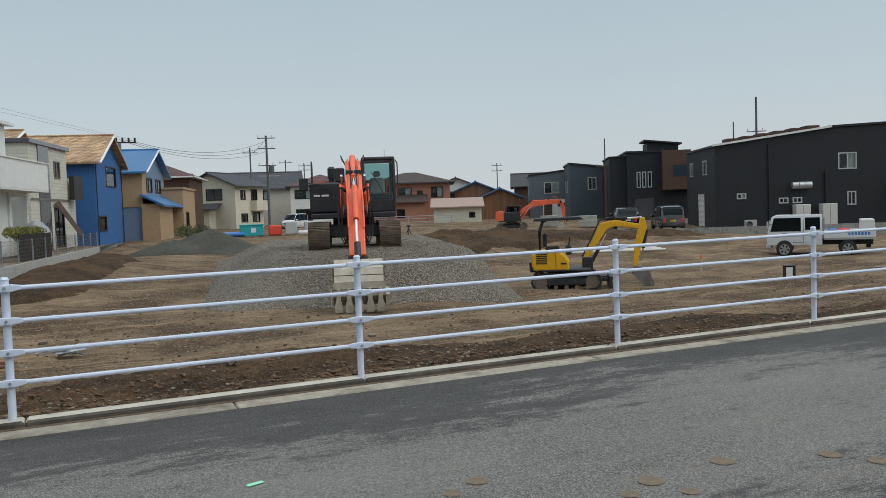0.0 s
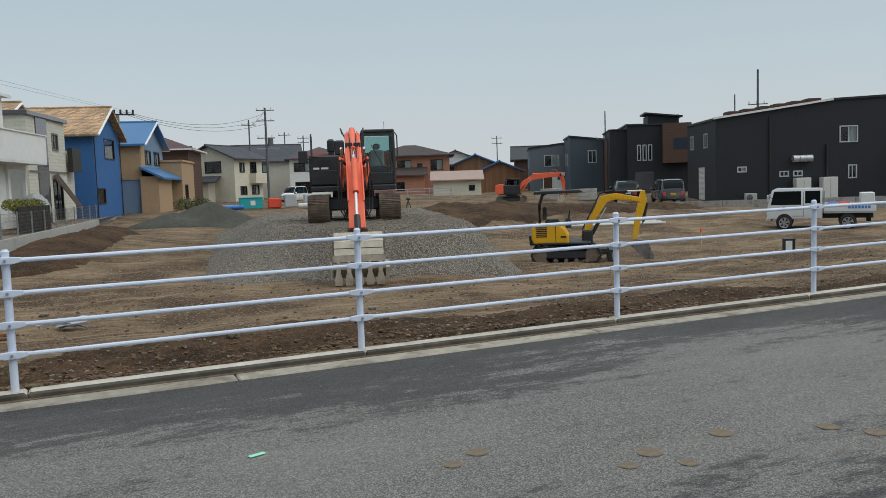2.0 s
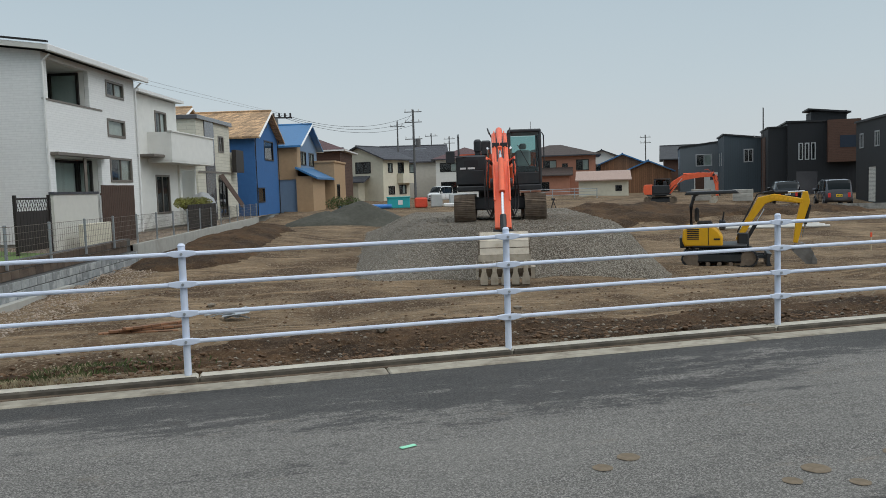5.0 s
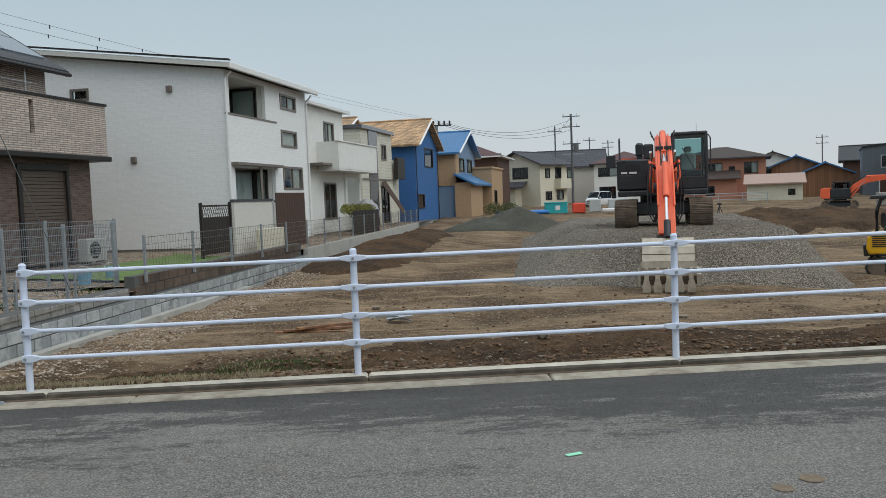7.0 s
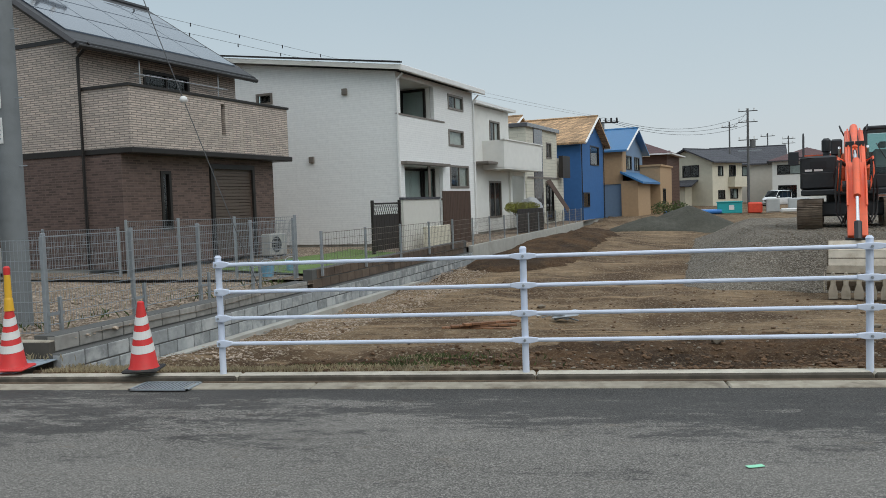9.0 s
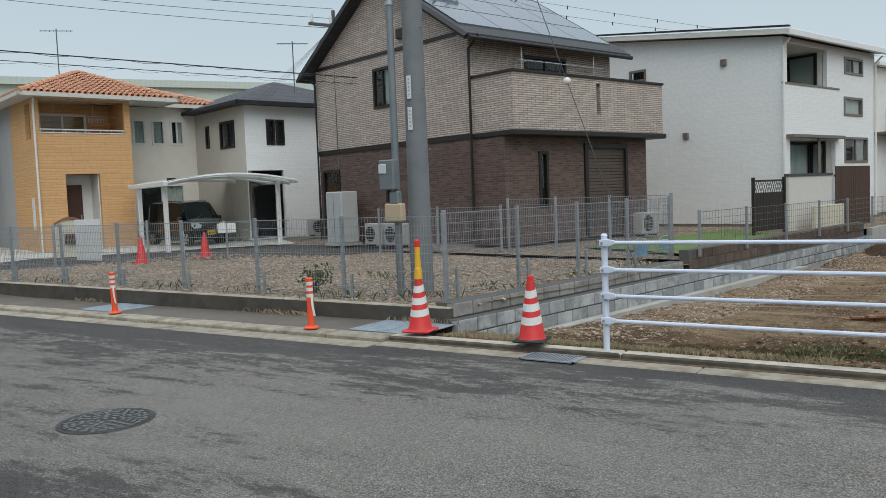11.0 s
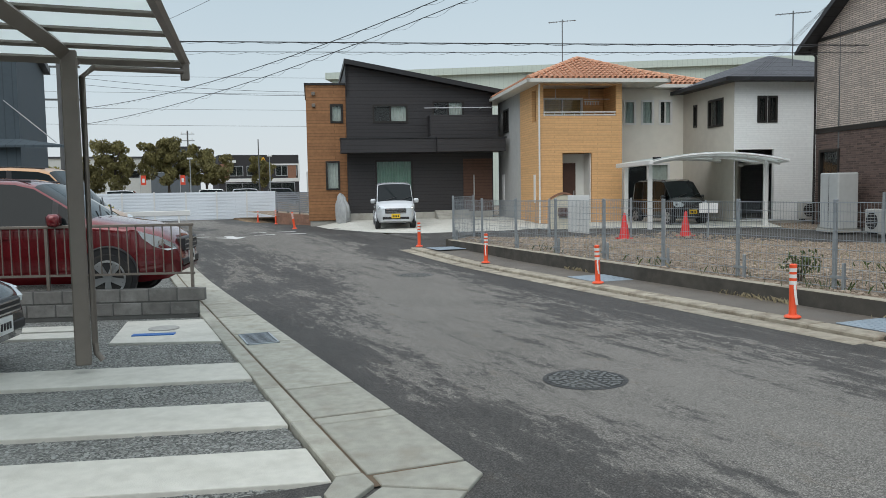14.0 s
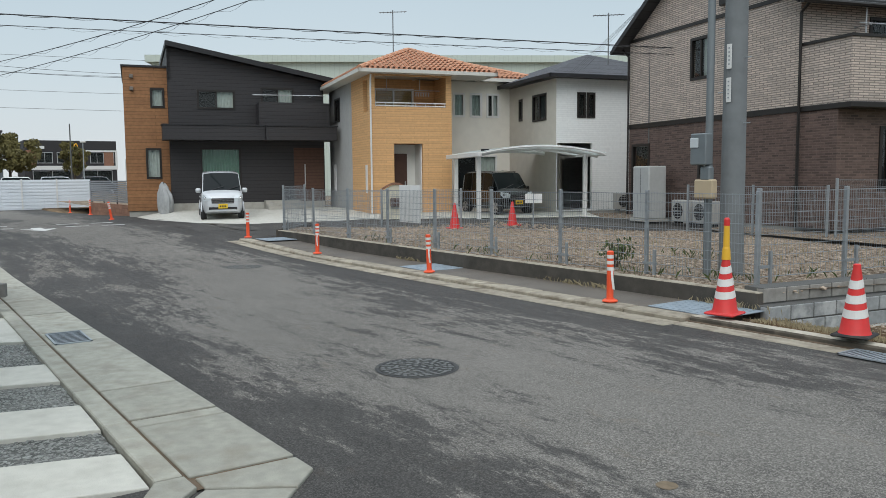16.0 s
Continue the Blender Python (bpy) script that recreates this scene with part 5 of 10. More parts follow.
bm = cyl(B(), (0.3, 0.5, 4.72), (2.85, 0.5, 4.72), 0.014, n=6)
for x in (0.75, 2.05):
    cyl(bm, (x, 0.5, 4.7), (x, 0.5, 5.28), 0.012, n=5)
for k in range(6):
    cyl(bm, (1.9 + 0.1 * k, 0.5, 4.5), (1.9 + 0.1 * k, 0.5, 4.64), 0.018, n=5)
cyl(bm, (1.85, 0.5, 4.64), (2.45, 0.5, 4.64), 0.01, n=5)
part("laundry_pole", bm, M["alu"], ho)
bm = box(B(), 0.86, 0.9, 0.05, 1.99, 0.95, 2.7)
box(bm, 1.96, 0.15, 0.05, 1.99, 0.9, 2.7)
part("porch_wall", bm, M["white_plain"], ho)
door = part("door", box(B(), 0.95, 0.84, 0.1, 1.62, 0.895, 2.35, 0.005), M["brown_wall"], ho, "dark reddish-brown front door")
part("handle", box(B(), 1.52, 0.78, 1.0, 1.55, 0.84, 1.3), M["alu"], door)
block(ho, 0.0, 3.0, 3.9, 4.2, 0, 5.3, M["grey_render"], {"left": [(1.2, 3.85, 2.1, 4.8, "slide", M["dark_frame"]), (0.9, 0.9, 1.2, 2.0, "fix", M["white_alu"])]}, M["white_alu"], sides=("left", "back"))
hip_roof(ho, -0.05, -0.05, 4.3, 7.3, 5.36, 0.42, 0.5, M["roof_terracotta"], M["ac_white"], True)
block(ho, 3.15, 1.5, 4.0, 5.5, 0, 5.3, M["cream_render"], {
    "front": [(0.65, 3.85, 1.1, 4.76, "curtain", M["white_alu"]), (1.38, 3.85, 1.84, 4.76, "curtain", M["white_alu"]), (2.1, 3.85, 2.6, 4.76, "slide_half", M["white_alu"]),
              (0.75, 0.2, 2.5, 2.3, "slide_half", M["white_alu"])]}, M["white_alu"])
hip_roof(ho, 2.6, 1.5, 4.5, 5.6, 5.36, 0.34, 0.45, M["roof_terracotta"], M["ac_white"], True)
part("foundation", box(B(), 0.02, 0.02, -0.4, 7.1, 6.9, 0.0), M["concrete"], ho)
for x, y in ((-0.03, -0.03), (3.2, 1.45), (7.1, 1.45)):
    downpipe(ho, x, y, 0, 5.2, M["white_alu"], (0.0, -0.04))
for z in (4.75, 2.25):
    part("vent_hood", box(B(), 6.3, 1.4, z, 6.5, 1.5, z + 0.2, 0.02), M["bronze"], ho)

hg = thing("grey_brick_house", pose(-22.42, 19.95, 0.3, 0, 0, 76), "pale grey tile house with dark hipped roof and car bay", "house")
block(hg, 0, 0, 6.0, 7.0, 0, 4.9, M["white_siding"], {"front": [(0.88, 3.45, 1.18, 4.32, "fix"), (1.27, 3.45, 1.57, 4.32, "fix"), (0.05, 0.05, 1.5, 2.5, "void")]}, M["dark_frame"], sides=("front", "right", "back"))
block(hg, 0, 0, 0.2, 7.0, 0, 4.9, M["greige"], {"left": [(5.1, 3.4, 6.2, 4.35, "slide"), (3.9, 3.5, 4.15, 4.3, "fix")]}, M["dark_frame"], sides=("left",))
hip_roof(hg, 0, 0, 6.0, 7.0, 4.95, 0.36, 0.5, M["roof_grey"], M["black_metal"])
part("recess", box(B(), 0.05, 2.5, 0, 1.6, 2.6, 2.6), M["greige"], hg)
part("foundation", box(B(), 0.02, 0.02, -0.4, 5.9, 6.9, 0.0), M["concrete"], hg)

# big pale factory hall behind the houses
hf = thing("factory_hall", pose(-62, 16, 0.0, 0, 0, 60), "large pale green-grey factory hall behind the houses", "building")
block(hf, 0, 0, 48, 24, 0, 10.2, M["green_grey"], {"front": [(4 + 6 * i, 8.0, 8 + 6 * i, 8.9, "fix", M["alu"]) for i in range(7)]}, M["alu"])
part("roof", slab4(B(), [(-0.4, -0.4, 10.6), (48.4, -0.4, 10.6), (48.4, 24.4, 10.6), (-0.4, 24.4, 10.6)], 0.5), M["green_grey"], hf)

# ---- corner lot, lanes and driveways ----
def sheet(name, pts, z, material, label, category, cut=0.0):
    bm = B()
    bm.faces.new([bm.verts.new((p[0], p[1], z if len(p) < 3 else p[2])) for p in pts])
    if cut:
        bmesh.ops.triangulate(bm, faces=bm.faces)
        bmesh.ops.subdivide_edges(bm, edges=bm.edges, cuts=int(cut), use_grid_fill=True)
        for v in bm.verts:
            v.co.z += 0.03 * noise.noise(v.co * 1.7) + 0.02 * noise.noise(v.co * 6)
    bm.normal_update()
    if bm.faces and sum(f.normal.z for f in bm.faces) < 0:
        bmesh.ops.reverse_faces(bm, faces=bm.faces)
    return tagged(part(name, bm, material, None), label, category, kind="structure")


sheet("lot", [(-20.9, 8.5), (-6.1, 8.5), (-5.85, 9.2), (-4.95, 15.0), (-13.5, 16.6), (-18.2, 13.4), (-21.9, 9.7)], 0.2, M["lot"], "vacant corner lot of brown gravel and weeds", "lot", 5)
sheet("lane", [(-24.5, 8.46, 0.07), (-20.7, 8.46, 0.02), (-21.9, 9.6, 0.07), (-18.2, 13.35, 0.17), (-13.5, 16.5, 0.21), (-13.6, 19.5, 0.21), (-19.5, 19.2, 0.21), (-22.6, 15.5, 0.19), (-25.0, 13.0, 0.16), (-26.0, 8.47, 0.11)], 0.1, M["asphalt"], "asphalt lane behind the corner lot", "road")
sheet("driveway_far", [(-25.8, 9.3, 0.129), (-25.0, 10.6, 0.121), (-24.9, 13.2, 0.17), (-22.8, 15.6, 0.2), (-19.5, 19.3, 0.24), (-22, 21, 0.28), (-27, 16.5, 0.28), (-32.4, 16, 0.32), (-34, 9.2, 0.3), (-34.5, 8.0, 0.07), (-31.4, 7.75, 0.101), (-27.3, 8.35, 0.127)], 0.1, M["slab"], "pale concrete forecourts of the houses", "driveway")
sheet("house_lots", [(-4.95, 15.1), (wall_x(49) - 0.05, 49), (wall_x(62) - 0.05, 62), (-13.5, 62), (-13.5, 16.6)], 0.26, M["lot"], "bare gravelly yards of the house row", "yard")
sheet("end_lots", [(-13.5, 16.6), (-13.6, 19.6), (-19.5, 19.4), (-22, 21.2), (-27, 16.7), (-32.4, 16.2), (-34.1, 9.3), (-36.2, 8.3), (-58, 8.5), (-58, 62), (-13.5, 62)], 0.2, M["lot"], "yards behind the houses at the street's end", "yard")
sheet("lawn", [(-8.3, 17.6), (-5.0, 15.6), (-4.2, 21.5), (-6.9, 24.5)], 0.31, M["turf"], "patch of lawn beside the brown house", "lawn", 3)
for k, (x0, w) in enumerate(((-7.0, 1.1), (-13.0, 0.95), (-20.3, 0.9))):
    c = thing("cover_plate", pose(x0, 7.62, 0.058 + G(x0)), "blue-grey checkered steel plate lying on the pavement", "cover", "steel plates on the pavement")
    bm = box(B(), 0, 0, 0, w * 0.49, 0.78, 0.012, 0.003)
    part("plate", bm, M["checker_plate"], c)
    bm = box(B(), w * 0.51, 0, 0, w, 0.78, 0.012, 0.003)
    part("plate", bm, M["checker_plate"], c)
    for i in range(2):
        bm = B()
        for a in range(9):
            for b2 in range(5):
                box(bm, w * (0.03 + 0.51 * i) + b2 * w * 0.09, 0.05 + a * 0.08, 0.012, w * (0.03 + 0.51 * i) + b2 * w * 0.09 + 0.05, 0.06 + a * 0.08, 0.016)
        part("tread", bm, M["checker_plate"], c)["kind"] = "stuff"


def grating(x0, x1, y0, y1, z, n, label):
    g = thing("drain_grate", pose(x0, y0, z + G(x0)), label, "grate", "drain grates")
    w, d = x1 - x0, y1 - y0
    for q in ((0, 0, w, 0.02), (0, d - 0.02, w, d), (0, 0, 0.02, d), (w - 0.02, 0, w, d)):
        part("frame", box(B(), q[0], q[1], 0, q[2], q[3], 0.014), M["grate"], g)
    for i in range(n):
        x = 0.03 + (w - 0.06) * (i + 0.5) / n
        part("bar", box(B(), x - 0.008, 0.02, 0.0, x + 0.008, d - 0.02, 0.008), M["grate"], g)
    # flat black plate paints the darkness of the hollow between the bars
    part("pit_shade", box(B(), 0.021, 0.021, 0.0, w - 0.021, d - 0.021, 0.003), M["black_metal"], g)


grating(-4.22, -3.62, 7.04, 7.37, 0.013, 14, "galvanised drain grate in the gutter")
grating(-9.8, -9.1, 1.2, 1.56, 0.026, 9, "galvanised drain grate in the near gutter")


def manhole(x, y, r):
    m = thing("manhole_cover", pose(x, y, 0.002 + G(x)), "round cast-iron manhole cover with raised pattern in asphalt", "manhole", "manholes")
    bm = B()
    for r0, r1, z0, z1 in ((r, r * 0.9, 0.004, 0.004), (r * 0.9, r * 0.88, 0.004, -0.004)):
        n = 48
        a = [bm.verts.new((r0 * math.cos(2 * math.pi * i / n), r0 * math.sin(2 * math.pi * i / n), z0)) for i in range(n)]
        b2 = [bm.verts.new((r1 * math.cos(2 * math.pi * i / n), r1 * math.sin(2 * math.pi * i / n), z1)) for i in range(n)]
        for i in range(n):
            bm.faces.new((a[i], a[(i + 1) % n], b2[(i + 1) % n], b2[i]))
    part("ring", bm, M["iron"], m)
    part("lid", cyl(B(), (0, 0, -0.02), (0, 0, 0.002), r * 0.88, n=48), M["iron"], m)
    bm = B()
    for ring, n in ((0.8, 26), (0.66, 20), (0.5, 15), (0.34, 10), (0.17, 5)):
        for i in range(n):
            a = 2 * math.pi * (i + random.random() * 0.3) / n
            p = Vector((r * ring * math.cos(a), r * ring * math.sin(a), 0.002))
            box(bm, -0.03, -0.014, 0, 0.03, 0.014, 0.006, 0, Matrix.Translation(p) @ Matrix.Rotation(a + (1.57 if i % 2 else 0.4), 4, "Z"))
    part("raised_pattern", bm, M["iron_relief"], m)["kind"] = "stuff"


manhole(-6.13, 3.68, 0.375)
manhole(-15.4, 5.5, 0.375)
for i, (x, y, r) in enumerate(((2.27, 4.42, 0.07), (2.05, 4.3, 0.06), (3.16, 3.9, 0.08), (2.92, 3.78, 0.055), (3.24, 3.65, 0.055), (3.77, 3.97, 0.08), (4.43, 3.73, 0.07), (4.58, 3.5, 0.07), (-3.0, 3.3, 0.06), (-1.2, 2.6, 0.06))):
    bm = B()
    n = 18
    bm.faces.new([bm.verts.new((r * (1 + 0.15 * noise.noise((i, k * 0.6, 0))) * math.cos(2 * math.pi * k / n), r * (1 + 0.15 * noise.noise((i, k * 0.6, 3))) * math.sin(2 * math.pi * k / n), 0)) for k in range(n)])
    ob = part("core_hole_patch", bm, M["rust_patch"], None)
    ob.matrix_basis = pose(x, y, 0.004 + G(x))
    tagged(ob, "round brownish filled core hole in the asphalt", "patch", "core holes in the road")
ob = part("tape_mark", box(B(), -0.055, -0.02, 0, 0.055, 0.02, 0.003), M["mint"], None)
ob.matrix_basis = pose(1.05, 5.06, 0.012, 0, 0, 20)
tagged(ob, "small pale green tape marker stuck on asphalt", "marker")
bm = B()
prism(bm, [(-26.4, 3.5), (-27.7, 3.0), (-27.5, 3.35), (-28.4, 3.35), (-28.4, 3.65), (-27.5, 3.65), (-27.7, 4.0)], "z", -0.02, 0.006)
shear(bm)
part_ob = part("road_arrow", bm, M["line_white"], None)
tagged(part_ob, "worn white painted arrow on the road", "marking")
for x in (-28.6, -30.4):
    for y in (1.2, 2.2, 4.4, 5.5):
        ob = part("road_dash", box(B(), x, y, G(x) - 0.01, x + 0.15, y + 0.7, G(x) + 0.004), M["line_white"], None)
        tagged(ob, "worn white painted dash on the road", "marking", "road dashes")

# ---- block walls ----
course = bpy.data.meshes.new("concrete_block")
bm = box(B(), 0.009, 0, 0.009, 0.381, 0.12, 0.181, 0.006)
bm.to_mesh(course)
bm.free()
course.materials.append(M["block"])
old_course = course.copy()
old_course.materials[0] = M["block_dark"]
worn_course = course.copy()
worn_course.materials[0] = M["block_worn"]
grey_course = course.copy()
grey_course.materials[0] = M["block_grey"]
wall_yaw = 90 - math.degrees(math.atan(0.158))


def block_wall(name, x, y, yaw, length, rows, z0, mesh, label, back):
    root = thing(name, pose(x, y, z0, 0, 0, yaw), label, "wall", kind="structure")
    part("core", box(B(), 0.01, 0.014, -0.2, length - 0.01, 0.11 + back, rows * 0.19 - 0.004), M["mortar"], root)
    for r in range(rows):
        n = int(length / 0.39)
        for i in range(n):
            ob = new("block", mesh)
            ob.parent = root
            ob.location = (i * 0.39 + (0.195 if r % 2 and i < n - 1 else 0), 0.003 * math.sin(i * 7.1 + r * 3), r * 0.19)
    return root


block_wall("block_wall_site", wall_x(8.38), 8.38, wall_yaw, 17.2, 3, -0.49, course, "light grey concrete block wall with damp stains along the site", 0.2)
block_wall("block_wall_lot", wall_x(8.5) - 0.16, 8.5, wall_yaw, 6.3, 1, 0.085, grey_course, "setback course of grey concrete blocks under the mesh fence", 0.2)
block_wall("block_wall_old", wall_x(14.9) - 0.16, 14.9, wall_yaw, 10.5, 2, 0.085, old_course, "old brown stained block wall on the boundary", 0.1)
bm = box(B(), 0, 0, -0.6, 24, 0.15, 0.28)
ob = part("retaining_wall", bm, M["concrete"], None)
ob.matrix_basis = pose(wall_x(25.4), 25.4, 0, 0, 0, wall_yaw)
tagged(ob, "pale concrete retaining wall along the house lots", "wall", kind="structure")
bm = B()
box(bm, 0, -0.2, -0.5, 11, -0.02, -0.36)
ob = part("footing", bm, M["concrete"], None)
ob.matrix_basis = pose(wall_x(9), 9, 0.08, 0, 0, wall_yaw)
tagged(ob, "concrete footing strip at the base of the block wall", "footing", kind="structure")
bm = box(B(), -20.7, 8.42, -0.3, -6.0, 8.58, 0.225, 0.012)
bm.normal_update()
# top faces take the paler gutter concrete, the other faces stay dark
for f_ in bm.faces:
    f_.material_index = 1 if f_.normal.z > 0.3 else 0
lot_kerb = part("lot_kerb", bm, M["dark_upstand"], None)
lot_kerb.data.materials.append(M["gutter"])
tagged(lot_kerb, "low stained concrete upstand with dark sides and pale top around the corner lot", "kerb", kind="structure")
bm = box(B(), 0, 0, -0.2, 3.2, 0.14, 0.24, 0.01)
ob = part("lot_kerb_back", bm, M["dark_upstand"], None)
ob.matrix_basis = pose(-20.7, 8.5, 0, 0, 0, 140)
tagged(ob, "low concrete upstand at the lane side of the lot", "kerb", kind="structure")


# ---- mesh fence round the corner lot ----
def mesh_run(x0, y0, x1, y1, z0, z1, n, h, label, stub=True, dense=0.05, material=None):
    """Bays of welded wire between square posts, each bay a thing with post, wire and stub."""
    mt = material or M["mesh_paint"]
    for i in range(n):
        a = Vector((x0 + (x1 - x0) * i / n, y0 + (y1 - y0) * i / n, z0 + (z1 - z0) * i / n))
        b2 = Vector((x0 + (x1 - x0) * (i + 1) / n, y0 + (y1 - y0) * (i + 1) / n, z0 + (z1 - z0) * i / n))
        L = (b2 - a).length
        f = thing("mesh_fence", pose(*a, 0, 0, math.degrees(math.atan2(b2.y - a.y, b2.x - a.x))), label, "fence", "wire mesh fence bays")
        part("post", box(B(), -0.025, -0.025, -0.1, 0.025, 0.025, h + 0.03, 0.004), M["galv"], f)
        if i == n - 1:
            part("post", box(B(), L - 0.025, -0.025, -0.1, L + 0.025, 0.025, h + 0.03, 0.004), M["galv"], f)
        bm = B()
        k = int(L / dense)
        for j in range(1, k):
            x = L * j / k
            w = 0.0028
            quad(bm, (x - w, -0.03, 0.04), (x + w, -0.03, 0.04), (x + w, -0.03, h), (x - w, -0.03, h))
            quad(bm, (x, -0.033, 0.04), (x, -0.027, 0.04), (x, -0.027, h), (x, -0.033, h))
        r = int(h / 0.13)
        for j in range(r + 1):
            z = 0.05 + (h - 0.06) * j / r
            w = 0.005 if j in (0, r) else 0.0034
            box(bm, 0, -0.034, z - w, L, -0.034 + 2 * w, z + w)
        wire = part("wire_mesh", bm, mt, f)
        if stub:
            s = part("stub_post", box(B(), 0.16, -0.06, -0.1, 0.20, -0.02, 0.38, 0.003), M["galv"], f)
            part("clamp", box(B(), -0.03, -0.045, 0.16, 0.23, -0.035, 0.2), M["galv"], s)


FL = "grey welded wire mesh fence bay on the lot's upstand"
mesh_run(-20.75, 8.62, -6.42, 8.98, 0.13, 0.2, 8, 1.2, FL)
mesh_run(-6.42, 9.0, -5.5, 15.4, 0.28, 0.3, 4, 1.15, FL)
mesh_run(-5.5, 15.5, -9.8, 16.6, 0.3, 0.3, 3, 1.2, FL, False)
mesh_run(-20.75, 8.62, -22.2, 9.9, 0.1, 0.1, 1, 1.3, FL)
mesh_run(-22.2, 9.9, -18.9, 13.2, 0.12, 0.2, 2, 1.1, FL, False)
mesh_run(-13.4, 16.2, -10.0, 16.6, 0.25, 0.25, 2, 1.1, FL, False)
mesh_run(wall_x(15.2) - 0.1, 15.2, wall_x(49) - 0.1, 49, 0.42, 0.3, 16, 0.75, "low grey-brown mesh fence on the boundary wall", False, 0.12, M["bronze"])
bd = thing("notice_board", pose(-14.95, 8.80, 0.68), "blank white board wired to the mesh fence", "board")
part("board", box(B(), 0, 0, 0, 0.41, 0.012, 0.78, 0.003), M["white_alu"], bd)
part("board", box(B(), 0.425, 0, 0, 0.83, 0.012, 0.78, 0.003), M["white_alu"], bd)
part("rear_brace", box(B(), 0.1, 0.013, 0.4, 0.68, 0.03, 0.44), M["alu"], bd)


# ---- cones and bollards ----
def lathe(bm, prof, n=24):
    rings = [[bm.verts.new((r * math.cos(2 * math.pi * i / n), r * math.sin(2 * math.pi * i / n), z)) for i in range(n)] for r, z in prof]
    for a, b2 in zip(rings, rings[1:]):
        for i in range(n):
            bm.faces.new((a[i], a[(i + 1) % n], b2[(i + 1) % n], b2[i]))
    bm.faces.new(rings[0][::-1])
    bm.faces.new(rings[-1])
    return bm


def bollard(x, y, tilt=0.0, streamer=False):
    b2 = thing("lane_bollard", pose(x, y, 0.078 + G(x), tilt, 0, 0), "orange flexible bollard with white reflective bands" + (" and torn tape" if streamer else ""), "bollard", "orange bollards")
    part("base", lathe(B(), [(0.1, 0), (0.1, 0.012), (0.085, 0.025), (0.06, 0.035)]), M["orange_post"], b2)
    smooth(part("tube", lathe(B(), [(0.05, 0.03), (0.044, 0.06), (0.042, 0.6), (0.044, 0.61), (0.044, 0.64), (0.03, 0.65)]), M["orange_post"], b2))
    for z in (0.40, 0.48, 0.555):
        part("band", lathe(B(), [(0.0435, z), (0.0435, z + 0.045)]), M["white_tape"], b2)
    if streamer:
        bm = B()
        pts = [(0.045, -0.03, 0.43), (0.06, -0.05, 0.36), (0.085, -0.06, 0.26), (0.1, -0.055, 0.17)]
        for p, q in zip(pts, pts[1:]):
            quad(bm, p, (p[0] + 0.03, p[1] + 0.01, p[2]), (q[0] + 0.03, q[1] + 0.01, q[2]), q)
        part("torn_tape", bm, M["white_tape"], b2)


for x, y, t, s in ((-7.49, 7.46, 0, True), (-11.77, 7.48, 2, True), (-16.29, 7.5, -1, True), (-20.6, 7.54, 0, False), (-30.9, 6.3, 8, False), (-38.0, 6.9, 0, False), (-46.7, 7.5, 0, False)):
    bollard(x, y, t, s)


def cone(x, y, z, extra, label):
    c = thing("traffic_cone", pose(x, y, z, 0, 0, 12), label, "cone", "traffic cones")
    part("base", box(B(), -0.175, -0.175, 0, 0.175, 0.175, 0.03, 0.015), M["rubber"] if not extra else M["red_cone"], c)
    smooth(part("body", lathe(B(), [(0.15, 0.03), (0.135, 0.06), (0.035, 0.66), (0.034, 0.69), (0.02, 0.7)]), M["red_cone"], c))
    for z0, z1 in ((0.2, 0.28), (0.34, 0.42), (0.48, 0.56)):
        r = lambda z: 0.135 - (z - 0.06) * (0.1 / 0.6) + 0.003
        bm = B()
        n = 24
        lo = [(r(z0 + 0.02 * math.sin(2 * math.pi * i / n)) * math.cos(2 * math.pi * i / n), r(z0 + 0.02 * math.sin(2 * math.pi * i / n)) * math.sin(2 * math.pi * i / n), z0 + 0.02 * math.sin(2 * math.pi * i / n)) for i in range(n)]
        hi = [(r(z1 + 0.02 * math.sin(2 * math.pi * i / n)) * math.cos(2 * math.pi * i / n), r(z1 + 0.02 * math.sin(2 * math.pi * i / n)) * math.sin(2 * math.pi * i / n), z1 + 0.02 * math.sin(2 * math.pi * i / n)) for i in range(n)]
        lo, hi = [bm.verts.new(p) for p in lo], [bm.verts.new(p) for p in hi]
        for i in range(n):
            bm.faces.new((lo[i], lo[(i + 1) % n], hi[(i + 1) % n], hi[i]))
        part("reflective_band", bm, M["white_tape"], c)
    if extra:
        part("signal_light", lathe(B(), [(0.05, 0.62), (0.042, 0.74), (0.036, 0.76), (0.032, 0.98), (0.03, 1.0)]), M["yellow_plastic"], c, "yellow plastic light stick")
        part("red_lens", lathe(B(), [(0.033, 1.0), (0.033, 1.07), (0.02, 1.09)]), M["red_cone"], c)


cone(-5.87, 7.62, 0.07, True, "striped red traffic cone with yellow warning light on top")
cone(-4.31, 7.5, 0.085, False, "striped red traffic cone on a black rubber base")
for x, y in ((-18.5, 12.7), (-18.45, 14.7)):
    c = thing("plain_cone", pose(x, y, 0.19), "plain red-orange traffic cone on the lane edge", "cone", "plain cones")
    part("base", box(B(), -0.19, -0.19, 0, 0.19, 0.19, 0.03, 0.012), M["red_cone"], c)
    smooth(part("body", lathe(B(), [(0.15, 0.03), (0.035, 0.66), (0.02, 0.7)]), M["red_cone"], c))

